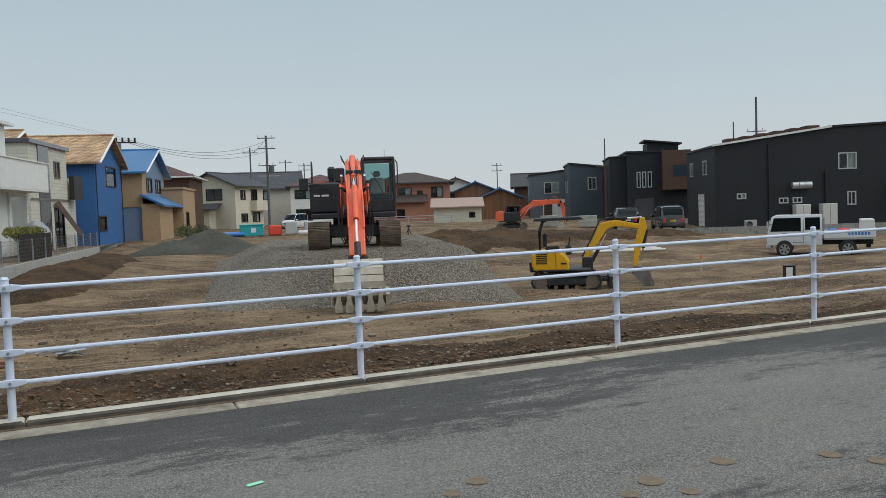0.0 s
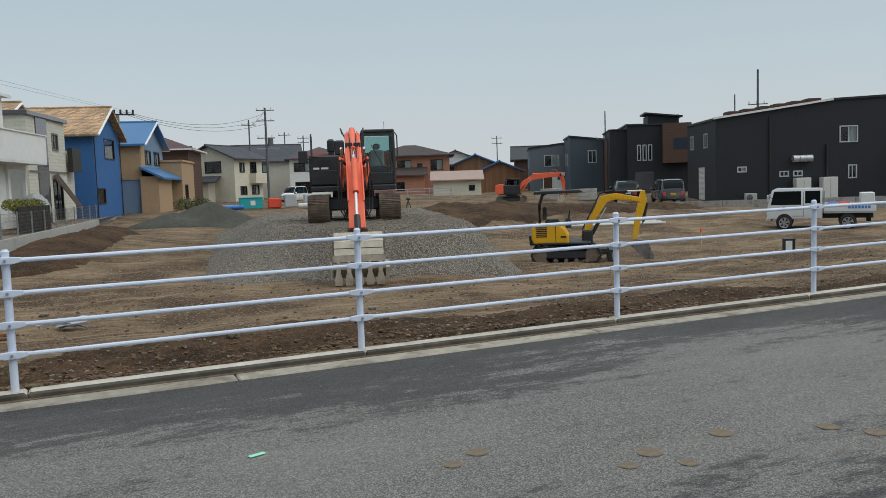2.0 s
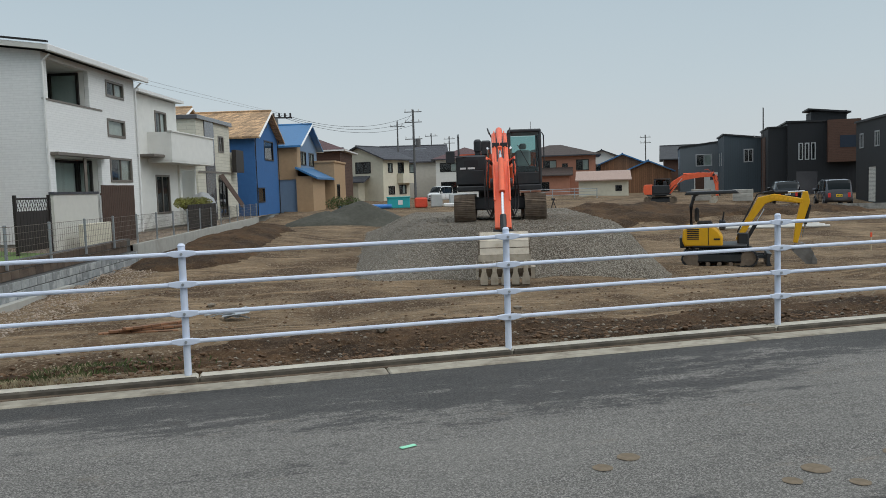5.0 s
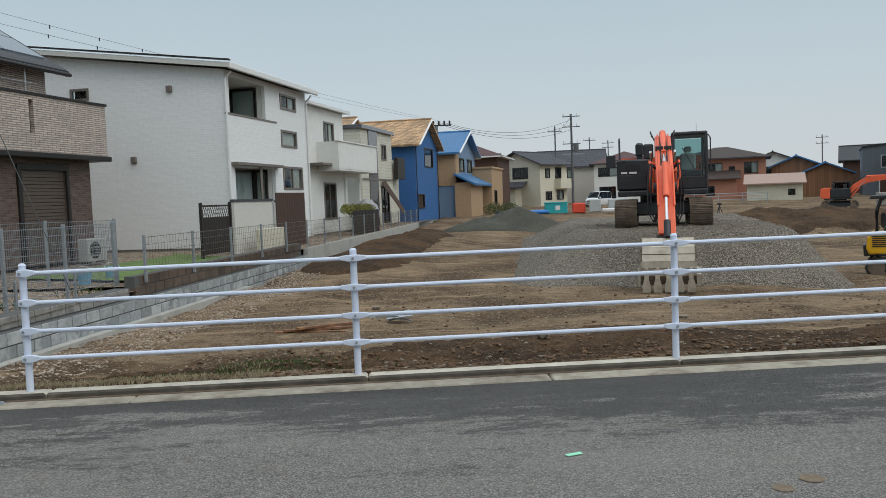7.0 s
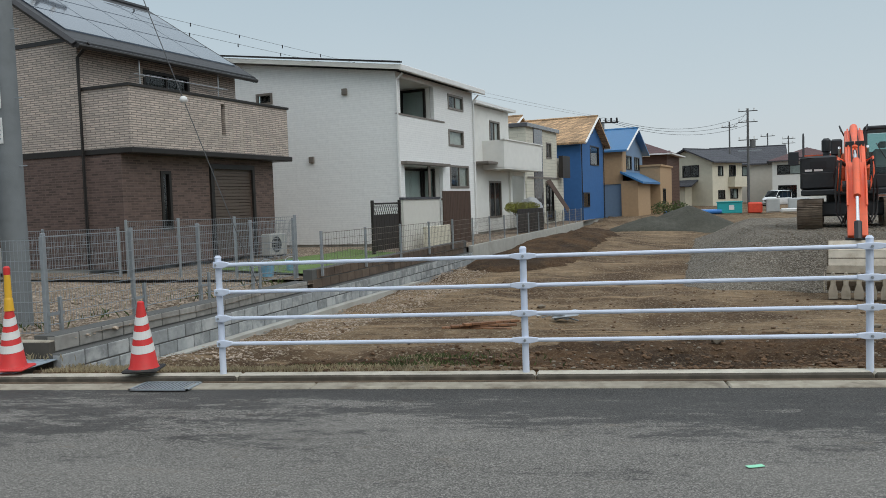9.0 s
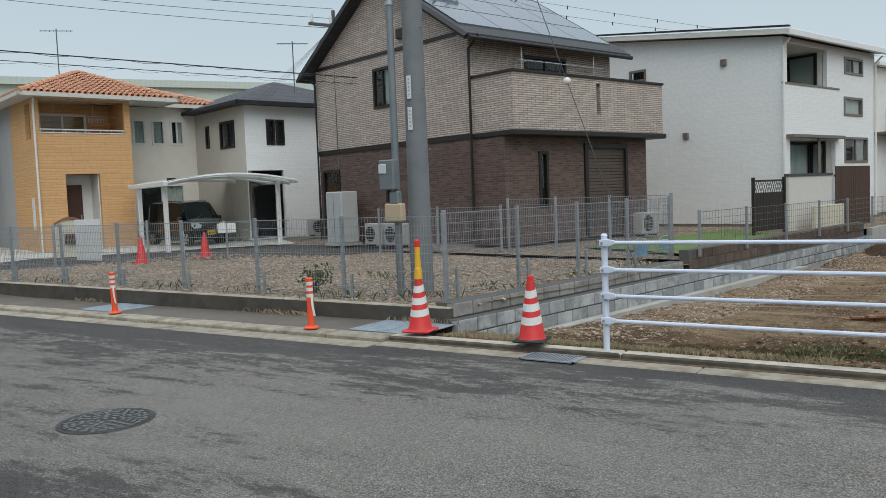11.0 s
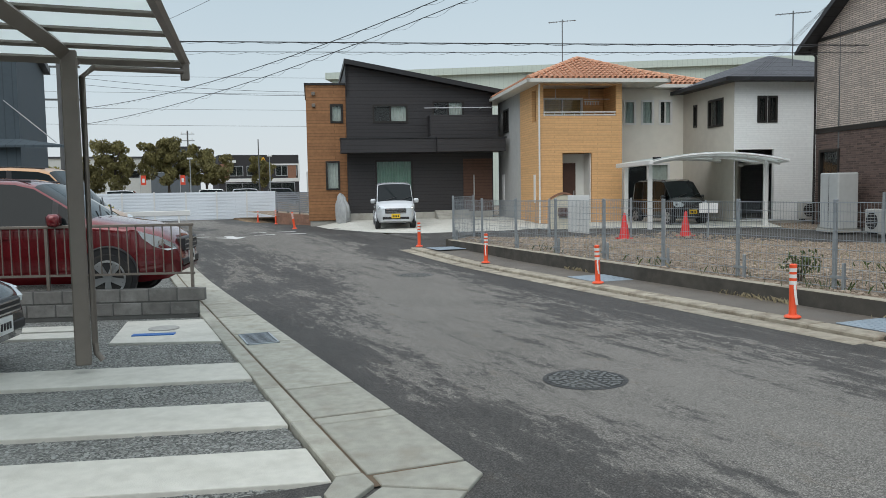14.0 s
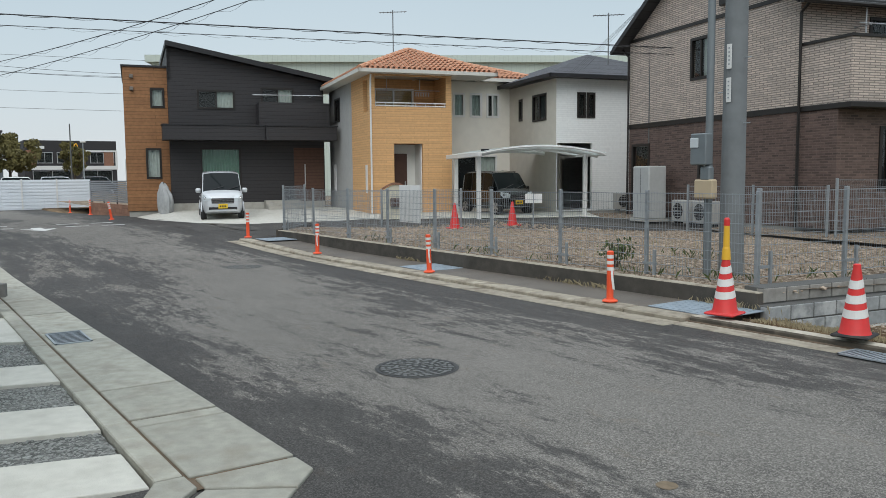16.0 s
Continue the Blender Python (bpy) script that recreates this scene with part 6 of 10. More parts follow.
# ---- utility poles at the corner ----
up = thing("utility_pole", pose(-7.43, 9.83, 0.15), "thick grey concrete utility pole with name plates", "pole")
smooth(part("shaft", cyl(B(), (0, 0, -0.3), (0, 0, 12.5), 0.175, 0.11, n=24), M["pole"], up))
for z in (3.12, 2.66):
    pl = part("name_plate", box(B(), -0.02, -0.175, z - 0.17, 0.06, -0.168, z + 0.17, 0.003), M["white_alu"], up)
    for i in range(5):
        part("bar_mark", box(B(), 0.008, -0.178, z + 0.105 - i * 0.055, 0.032, -0.1755, z + 0.125 - i * 0.055), M["galv"], pl)
for i in range(14):
    a = (-1) ** i
    part("step_bolt", cyl(B(), (0.1 * a, -0.02, 2.2 + i * 0.45), (0.27 * a, -0.02, 2.2 + i * 0.45), 0.009, n=6), M["galv"], up)
for z in (7.6, 9.0):
    part("cross_arm", box(B(), -0.9, -0.22, z, 0.9, -0.14, z + 0.08), M["galv"], up)
sp = thing("service_pole", pose(-7.57, 9.47, 0.15), "slim grey steel service pole with meter boxes", "pole")
smooth(part("shaft", cyl(B(), (0, 0, -0.2), (0, 0, 9.0), 0.055, 0.05, n=14), M["pole_steel"], sp))
mb = part("meter_box", box(B(), -0.17, -0.2, 1.62, 0.1, -0.05, 2.06, 0.015), M["pole_steel"], sp)
part("meter_window", box(B(), -0.16, -0.215, 1.86, -0.02, -0.2, 2.0, 0.01), M["lamp"], mb)
part("cable_box", box(B(), -0.03, -0.16, 1.40, 0.14, -0.05, 1.60, 0.02), M["pole_steel"], sp)
part("beige_box", box(B(), -0.12, -0.17, 1.15, 0.2, -0.05, 1.42, 0.02), M["beige_box"], sp)
part("strap", cyl(B(), (0, 0, 4.3), (0, 0, 4.36), 0.065, n=12), M["galv"], sp)
gw = thing("guy_wire", Matrix(), "thin steel guy wire with a grey ball insulator", "wire")
a, b2 = Vector((-7.35, 9.8, 9.8)), Vector((-4.95, 12.25, 0.3))
part("strand", tube(B(), [a, b2], 0.007, 5), M["wire_grey"], gw)
bm = B()
bmesh.ops.create_icosphere(bm, subdivisions=2, radius=0.06, matrix=Matrix.Translation(a.lerp(b2, 0.68)))
smooth(part("insulator", bm, M["white_alu"], gw))

# ---- bronze carport over the near driveway ----
cp = thing("carport", pose(-8.95, -0.42, 0.03, 0, 0, 0), "bronze aluminium carport with frosted roof panels", "carport")
part("post", box(B(), 0.32, -0.085, 0, 0.49, 0.06, 2.98, 0.012), M["bronze"], cp)
smooth(part("downpipe", tube(B(), [(0.44, 0.16, 0.03), (0.42, 0.105, 0.10), (0.42, 0.095, 0.2), (0.42, 0.095, 2.74), (0.36, 0.2, 2.84), (-0.35, 1.08, 2.93)], 0.03, 10), M["bronze"], cp))
part("pipe_elbow", box(B(), -0.42, 1.05, 2.84, -0.32, 1.14, 3.02, 0.01), M["bronze"], cp)


def cp_top(u, v):
    """Point of the carport roof: u along the street towards the viewer, v towards the street."""
    return Vector((-0.62 + u, -4.28 + v - 0.155 * u * 1.0, 3.06 + 0.006 * u))


L_, W_ = 4.9, 5.4
for u in (0.0, L_):
    p, q = cp_top(u, 0), cp_top(u, W_)
    part("eave_beam", tube(B(), [p, q], 0.055, 4), M["bronze"], cp)
for v in (0.0, W_):
    part("side_rail", tube(B(), [cp_top(0, v), cp_top(L_, v)], 0.055, 6), M["bronze"], cp)
for v in (1.0, 2.05, 3.1, 4.25):
    part("rafter", tube(B(), [cp_top(0, v), cp_top(L_, v)], 0.035, 4), M["bronze"], cp)
for i in range(1, 6):
    part("purlin", tube(B(), [cp_top(L_ * i / 6, 0), cp_top(L_ * i / 6, W_)], 0.028, 4), M["bronze"], cp)
part("main_beam", tube(B(), [Vector((0, 0, 2.93)), Vector((0.62, -0.1, 2.98)), Vector((4.3, -0.75, 3.0))], 0.085, 4), M["bronze"], cp)
for i in range(6):
    for j in range(5):
        a, b2 = L_ * i / 6, L_ * (i + 1) / 6
        vs = [0.0, 1.0, 2.05, 3.1, 4.25, W_]
        bm = slab4(B(), [cp_top(a, vs[j]) + Vector((0, 0, 0.03)), cp_top(b2, vs[j]) + Vector((0, 0, 0.03)), cp_top(b2, vs[j + 1]) + Vector((0, 0, 0.03)), cp_top(a, vs[j + 1]) + Vector((0, 0, 0.03))], 0.004)
        part("roof_panel", bm, M["poly"], cp)

# low block wall with bronze railing between the driveways
root = thing("driveway_wall", pose(-11.95, 0.98, -0.05, 0, 0, 252), "low weathered block wall topped by a bronze railing", "wall", kind="structure")
part("core", box(B(), 0.01, 0.01, -0.1, 6.2, 0.11, 0.375), M["mortar"], root)
for r in range(2):
    for i in range(16):
        ob = new("block", worn_course)
        ob.parent = root
        ob.location = (i * 0.39 - (0.1 if r else 0), 0, r * 0.19)
rl = thing("driveway_railing", pose(-12.0, 0.93, 0.41, 0, 0, 252), "bronze aluminium railing with thin balusters on a block wall", "railing")
part("top_rail", box(B(), 0, -0.025, 0.78, 6.1, 0.025, 0.82, 0.006), M["bronze"], rl)
part("bottom_rail", box(B(), 0, -0.015, 0.1, 6.1, 0.015, 0.13), M["bronze"], rl)
for i in range(4):
    part("post", box(B(), 0.02 + i * 1.98, -0.022, -0.09, 0.06 + i * 1.98, 0.022, 0.79), M["bronze"], rl)
for i in range(48):
    part("baluster", box(B(), 0.18 + i * 0.122, -0.007, 0.12, 0.194 + i * 0.122, 0.007, 0.79), M["bronze"], rl)
# water meter lids in the meter slab
for x, y, w, d, m_, lab in ((-10.42, 0.28, 0.5, 0.12, M["tarp_blue"], "blue plastic water meter lid in the slab"),):
    ob = part("meter_lid", box(B(), -w / 2, -d / 2, 0, w / 2, d / 2, 0.014, 0.004), m_, None)
    ob.matrix_basis = pose(x, y, 0.012 + G(x), 0, 0, 75)
    tagged(ob, lab, "lid")
for x, y, r in ((-10.85, 0.42, 0.19),):
    ob = part("round_cover", cyl(B(), (0, 0, 0), (0, 0, 0.012), r, n=28), M["slab_grey"], None)
    ob.matrix_basis = pose(x, y, 0.012 + G(x))
    tagged(ob, "round pale grey concrete drain lid in the slab", "lid")

# ---- heaps on the site ----
def heap(name, x0, x1, y0, y1, step, fz, material, label, category):
    """A loose heap as its own closed skin over the ground."""
    nx_, ny_ = int((x1 - x0) / step), int((y1 - y0) / step)
    vs = []
    for j in range(ny_ + 1):
        for i in range(nx_ + 1):
            x, y = x0 + (x1 - x0) * i / nx_, y0 + (y1 - y0) * j / ny_
            vs.append((x, y, fz(x, y)))
    fs = [(j * (nx_ + 1) + i, j * (nx_ + 1) + i + 1, (j + 1) * (nx_ + 1) + i + 1, (j + 1) * (nx_ + 1) + i) for j in range(ny_) for i in range(nx_)]
    me = bpy.data.meshes.new(name)
    me.from_pydata(vs, [], fs)
    me.materials.append(material)
    for p in me.polygons:
        p.use_smooth = True
    return tagged(new(name, me), label, category, kind="stuff")


def sstep(v):
    v = max(0.0, min(1.0, v))
    return v * v * (3 - 2 * v)


def gravel_z(x, y):
    cx, hw = 6.8 + (y - 19) * 0.23, 2.2 + (y - 19) * 0.07
    side = 1 - sstep((abs(x - cx) - hw) / (2.6 if x < cx else 2.0))
    front = sstep((y - 17.0) / 2.8)
    back = 1 - sstep((y - 32) / 8)
    k = side * front * back
    base = site_z(x, y)
    rough = 0.05 * noise.noise((x * 1.1, y * 1.1, 4)) + 0.03 * noise.noise((x * 4, y * 4, 4))
    edge = k + 0.07 * noise.noise((x * 1.3, y * 1.3, 6)) + 0.05 * noise.noise((x * 5, y * 5, 6))
    return base - 0.04 + (0.66 - base + 0.04) * k + rough * min(1, k * 3) - 0.12 * sstep((0.1 - edge) / 0.08)


heap("gravel_mound", 0.5, 15.5, 15.2, 42, 0.2, gravel_z, M["gravel"], "broad ramp of grey crushed gravel under the excavator", "gravel")


def pile_z(x, y):
    d = math.hypot((x - 5.75) / 3.1, (y - 42) / 2.6)
    d2 = math.hypot((x - 3.9) / 2.2, (y - 41) / 1.9)
    k = max(max(0.0, 1 - d) ** 0.9 * 1.22, max(0.0, 1 - d2) ** 0.9 * 0.75)
    return site_z(x, y) - 0.1 + (k + 0.1 if k > 0 else 0) + 0.06 * noise.noise((x * 1.3, y * 1.3, 9)) * min(1, k)


heap("sand_pile", 1.2, 9.2, 39, 45, 0.16, pile_z, M["sand"], "pile of dark olive-grey sand on the site", "sand")


def bank_z(x, y):
    k = math.exp(-((y - 9.25 - 0.25 * math.sin(x * 0.8)) / (1.7 if y > 9.2 else 1.1)) ** 2)
    edge = k + 0.14 * noise.noise((x * 0.9, y * 1.6, 11)) + 0.08 * noise.noise((x * 4, y * 4, 11))
    crumbs = 0.04 * noise.noise((x * 5, y * 5, 2)) + 0.03 * noise.noise((x * 11, y * 11, 2))
    return site_z(x, y) + 0.004 + 0.12 * k * (0.7 + 0.5 * noise.noise((x * 1.6, y * 1.6, 7))) + crumbs * k - 0.1 * sstep((0.27 + 0.5 * sstep((1.2 - x) / 3.0) - edge) / 0.12)


heap("soil_bank", -3.2, 24, 7.66, 13.0, 0.095, bank_z, M["dark_soil"], "crumbly dark soil bank with stones along the kerb", "soil")



def spoil_z(x, y):
    u = x - wall_x(y) - 1.9
    k = math.exp(-(u / 1.5) ** 2) * sstep((y - 19.5) / 5) * (1 - sstep((y - 34) / 7))
    edge = k + 0.16 * noise.noise((x * 0.8, y * 0.5, 21)) + 0.1 * noise.noise((x * 3, y * 3, 21))
    return site_z(x, y) + 0.01 + k * (0.28 + 0.2 * noise.noise((x * 0.9, y * 0.6, 22))) + 0.05 * noise.noise((x * 4, y * 4, 23)) * k - 0.15 * sstep((0.42 - edge) / 0.2)


heap("soil_spoil", -4.6, 4.4, 19, 41, 0.18, spoil_z, M["dark_soil"], "low heap of dark excavated soil along the boundary wall", "soil")


def scrape_z(x, y):
    k = math.exp(-((y - 41 - 0.1 * (x - 14)) / 5.5) ** 2) * sstep((x - 13.5) / 4) * (1 - sstep((x - 32) / 5))
    edge = k + 0.2 * noise.noise((x * 0.5, y * 0.9, 31)) + 0.1 * noise.noise((x * 2.5, y * 3, 31))
    return site_z(x, y) + 0.01 + k * (0.32 + 0.3 * noise.noise((x * 0.5, y * 0.5, 32)) + 0.12 * noise.noise((x * 1.7, y * 1.7, 32))) - 0.2 * sstep((0.5 - edge) / 0.2)


heap("soil_windrow", 11, 38, 28, 56, 0.28, scrape_z, M["dark_soil"], "long low windrow of dark soil across the site", "soil")

rng = random.Random(4)
stone_mesh = []
for k in range(5):
    bm = B()
    bmesh.ops.create_icosphere(bm, subdivisions=1, radius=1.0)
    for v in bm.verts:
        v.co *= 0.75 + 0.5 * rng.random()
        v.co.z *= 0.6
    me = bpy.data.meshes.new("stone")
    bm.to_mesh(me)
    bm.free()
    me.materials.append(M["stone"])
    stone_mesh.append(me)


def stuff_stones(name, n, region, rmin, rmax, fz, label, material=None):
    vs, fs = [], []
    for _ in range(n):
        x, y = region()
        r = rmin + (rmax - rmin) * rng.random() ** 3
        z, a = fz(x, y) + r * 0.25, rng.random() * 6.28
        me = rng.choice(stone_mesh)
        o = len(vs)
        ca, sa = math.cos(a), math.sin(a)
        vs += [(x + r * (v.co.x * ca - v.co.y * sa), y + r * (v.co.x * sa + v.co.y * ca), z + r * v.co.z) for v in me.vertices]
        fs += [tuple(o + i for i in p.vertices) for p in me.polygons]
    me = bpy.data.meshes.new(name)
    me.from_pydata(vs, [], fs)
    me.materials.append(material or M["stone"])
    tagged(new(name, me), label, "stones", kind="stuff")


stuff_stones("soil_stones", 2200, lambda: (rng.uniform(-2.5, 22), 7.75 + abs(rng.gauss(0, 2.2))), 0.006, 0.03, lambda x, y: max(site_z(x, y), bank_z(x, y)), "small stones and clods in the dark soil")
stuff_stones("soil_clods", 9000, lambda: (rng.uniform(-2.8, 22), 7.72 + abs(rng.gauss(0, 1.6))), 0.008, 0.042, lambda x, y: max(site_z(x, y), bank_z(x, y)) - 0.004, "crumbled brown soil clods along the kerb", M["clod"])
stuff_stones("track_clods", 2600, lambda: (lambda y: (rng.uniform(wall_x(y) + 1.0, 24), y))(rng.uniform(10.5, 20)), 0.01, 0.04, lambda x, y: site_z(x, y) - 0.004, "scattered soil clods over the wheel tracks", M["clod"])
stuff_stones("gravel_stones", 6500, lambda: (lambda y: (6.8 + (y - 19) * 0.23 + max(-4.4, min(4.2, rng.gauss(0, 1.8))), y))(16.0 + 11 * rng.random()), 0.009, 0.032, gravel_z, "loose crushed stones on the gravel ramp")
stuff_stones("lot_stones", 7000, lambda: (rng.uniform(-20, -5.8), rng.uniform(8.7, 15.5)), 0.012, 0.045, lambda x, y: 0.2, "pale pinkish pebbles scattered over the corner lot", M["pebble"])
stuff_stones("edge_stones", 5000, lambda: (lambda y: (wall_x(y) + rng.uniform(0.1, 1.6), y))(rng.uniform(9.5, 24)), 0.01, 0.03, site_z, "pale gravel along the foot of the block wall", M["pebble"])
stuff_stones("driveway_stones", 9000, lambda: (rng.uniform(-11.5, -4.4), 1.0 - 3.2 * rng.random() ** 1.3), 0.006, 0.019, lambda x, y: -0.022 - 0.0027 * (1 - y) + G(x), "loose blue-grey crushed stones between the driveway slabs", M["chip"])
for x, y, r in ((1.77, 10.59, 0.11), (12.2, 9.7, 0.09), (4.2, 12.2, 0.08), (-0.6, 14.6, 0.08)):
    ob = new("boulder", stone_mesh[0])
    ob.matrix_basis = pose(x, y, max(site_z(x, y), bank_z(x, y)) + r * 0.3) @ Matrix.Scale(r, 4)
    tagged(ob, "fist-sized pale stone lying in the soil", "stone", "loose stones")


def grass_patch(name, n, region, fz, h, material, label):
    bm = B()
    for _ in range(n):
        x, y = region()
        z, a, hh = fz(x, y), rng.random() * 6.28, h * (0.4 + rng.random())
        dx, dy = 0.004 * math.cos(a), 0.004 * math.sin(a)
        lx, ly = rng.gauss(0, 0.35) * hh, rng.gauss(0, 0.35) * hh
        v = [bm.verts.new(p) for p in ((x - dx, y - dy, z - 0.01), (x + dx, y + dy, z - 0.01), (x + lx * 0.5 + dx, y + ly * 0.5 + dy, z + hh * 0.65), (x + lx * 1.3, y + ly * 1.3, z + hh))]
        bm.faces.new(v)
    tagged(part(name, bm, material, None), label, "grass", kind="stuff")


top_z = lambda x, y: max(site_z(x, y), bank_z(x, y) if -2 < x < 22 and y < 11.2 else -9)
grass_patch("dry_grass", 5200, lambda: (rng.uniform(-5.6, -1.4), 7.7 + abs(rng.gauss(0, 0.7))), top_z, 0.035, M["grass"], "dry straw-coloured grass behind the kerb")
grass_patch("green_grass", 1300, lambda: (rng.gauss(-1.9, 0.6), 8.1 + abs(rng.gauss(0, 0.55))), top_z, 0.05, M["grass_green"], "green weeds behind the kerb")
grass_patch("lot_weeds", 260, lambda: (lambda c: (c[0] + rng.gauss(0, 0.35), c[1] + rng.gauss(0, 0.2)))(rng.choice(((-8.4, 8.85), (-10.2, 8.8), (-7.2, 9.3), (-12.4, 9.0), (-16.0, 8.9), (-6.5, 10.5), (-6.1, 12.6), (-9.5, 11.5), (-5.6, 14.4)))), lambda x, y: 0.2, 0.12, M["grass_green"], "low weeds along the mesh fence")
grass_patch("lot_straw", 800, lambda: (rng.uniform(-20, -5.8), rng.uniform(8.7, 15)), lambda x, y: 0.2, 0.09, M["grass"], "dry straw scattered over the lot")
grass_patch("kerb_weeds", 320, lambda: (rng.choice((-8.6, -9.4, -6.6, -6.3, -13.9)) + rng.gauss(0, 0.25), 8.38 + rng.gauss(0, 0.03)), lambda x, y: 0.05 + G(x), 0.07, M["grass"], "dry weeds at the foot of the upstand")


# ---- machines ----
def crawler(parent, length, width, gauge, h, shoes, material):
    """Two crawler tracks: frame, sprocket, idler, rollers and single shoes round the loop."""
    r = h / 2
    for s in (-1, 1):
        y = s * gauge / 2
        t = part("track", box(B(), -length / 2 + r, y - width * 0.32, h * 0.28, length / 2 - r, y + width * 0.32, h * 0.74, 0.03), M["exc_dark"], parent)
        for x in (-length / 2 + r, length / 2 - r):
            part("idler", cyl(B(), (x, y - width * 0.34, r), (x, y + width * 0.34, r), r * 0.82, n=18), M["track"], t)
        for i in range(5):
            x = -length / 2 + r + (length - 2 * r) * (i + 0.5) / 5
            part("roller", cyl(B(), (x, y - width * 0.36, h * 0.17), (x, y + width * 0.36, h * 0.17), h * 0.13, n=12), M["track"], t)
        straight = length - 2 * r
        loop = 2 * straight + 2 * math.pi * r
        for k in range(shoes):
            q = loop * k / shoes
            if q < straight:
                p, a = (-straight / 2 + q, 2 * r), 0
            elif q < straight + math.pi * r:
                th = (q - straight) / r
                p, a = (straight / 2 + r * math.sin(th), r + r * math.cos(th)), -th
            elif q < 2 * straight + math.pi * r:
                p, a = (straight / 2 - (q - straight - math.pi * r), 0), math.pi
            else:
                th = (q - 2 * straight - math.pi * r) / r
                p, a = (-straight / 2 - r * math.sin(th), r - r * math.cos(th)), math.pi - th
            mm = Matrix.Translation((p[0], y, p[1])) @ Matrix.Rotation(-a, 4, "Y")
            pl = loop / shoes
            bm = B()
            box(bm, -pl * 0.47, -width / 2, -0.03, pl * 0.47, width / 2, 0.0, 0, mm)
            for gx in (-0.3, 0.0, 0.3):
                box(bm, pl * gx - 0.01, -width / 2, 0.0, pl * gx + 0.01, width / 2, 0.025, 0, mm)
            part("shoe", bm, material, t)


def limb(name, parent, pts, widths, thick, material, bevel=0.02):
    """A box-section boom or arm in the machine's middle plane, from its centre line and depths."""
    up, dn = [], []
    for i, p in enumerate(pts):
        a, b2 = Vector(pts[max(0, i - 1)]), Vector(pts[min(len(pts) - 1, i + 1)])
        d = (b2 - a).normalized()
        nrm = Vector((-d.y, d.x))
        up.append(Vector(p) + nrm * widths[i] / 2)
        dn.append(Vector(p) - nrm * widths[i] / 2)
    bm = prism(B(), [tuple(v) for v in up + dn[::-1]], "y", -thick / 2, thick / 2, bevel)
    return part(name, bm, material, parent)


def ram(parent, a, b2, y, r, body_mat):
    a3, b3 = Vector((a[0], y, a[1])), Vector((b2[0], y, b2[1]))
    mid = a3.lerp(b3, 0.6)
    c = part("cylinder", cyl(B(), a3, mid, r, n=14), body_mat, parent)
    smooth(c)
    part("rod", cyl(B(), mid, b3, r * 0.5, n=10), M["chrome"], c)


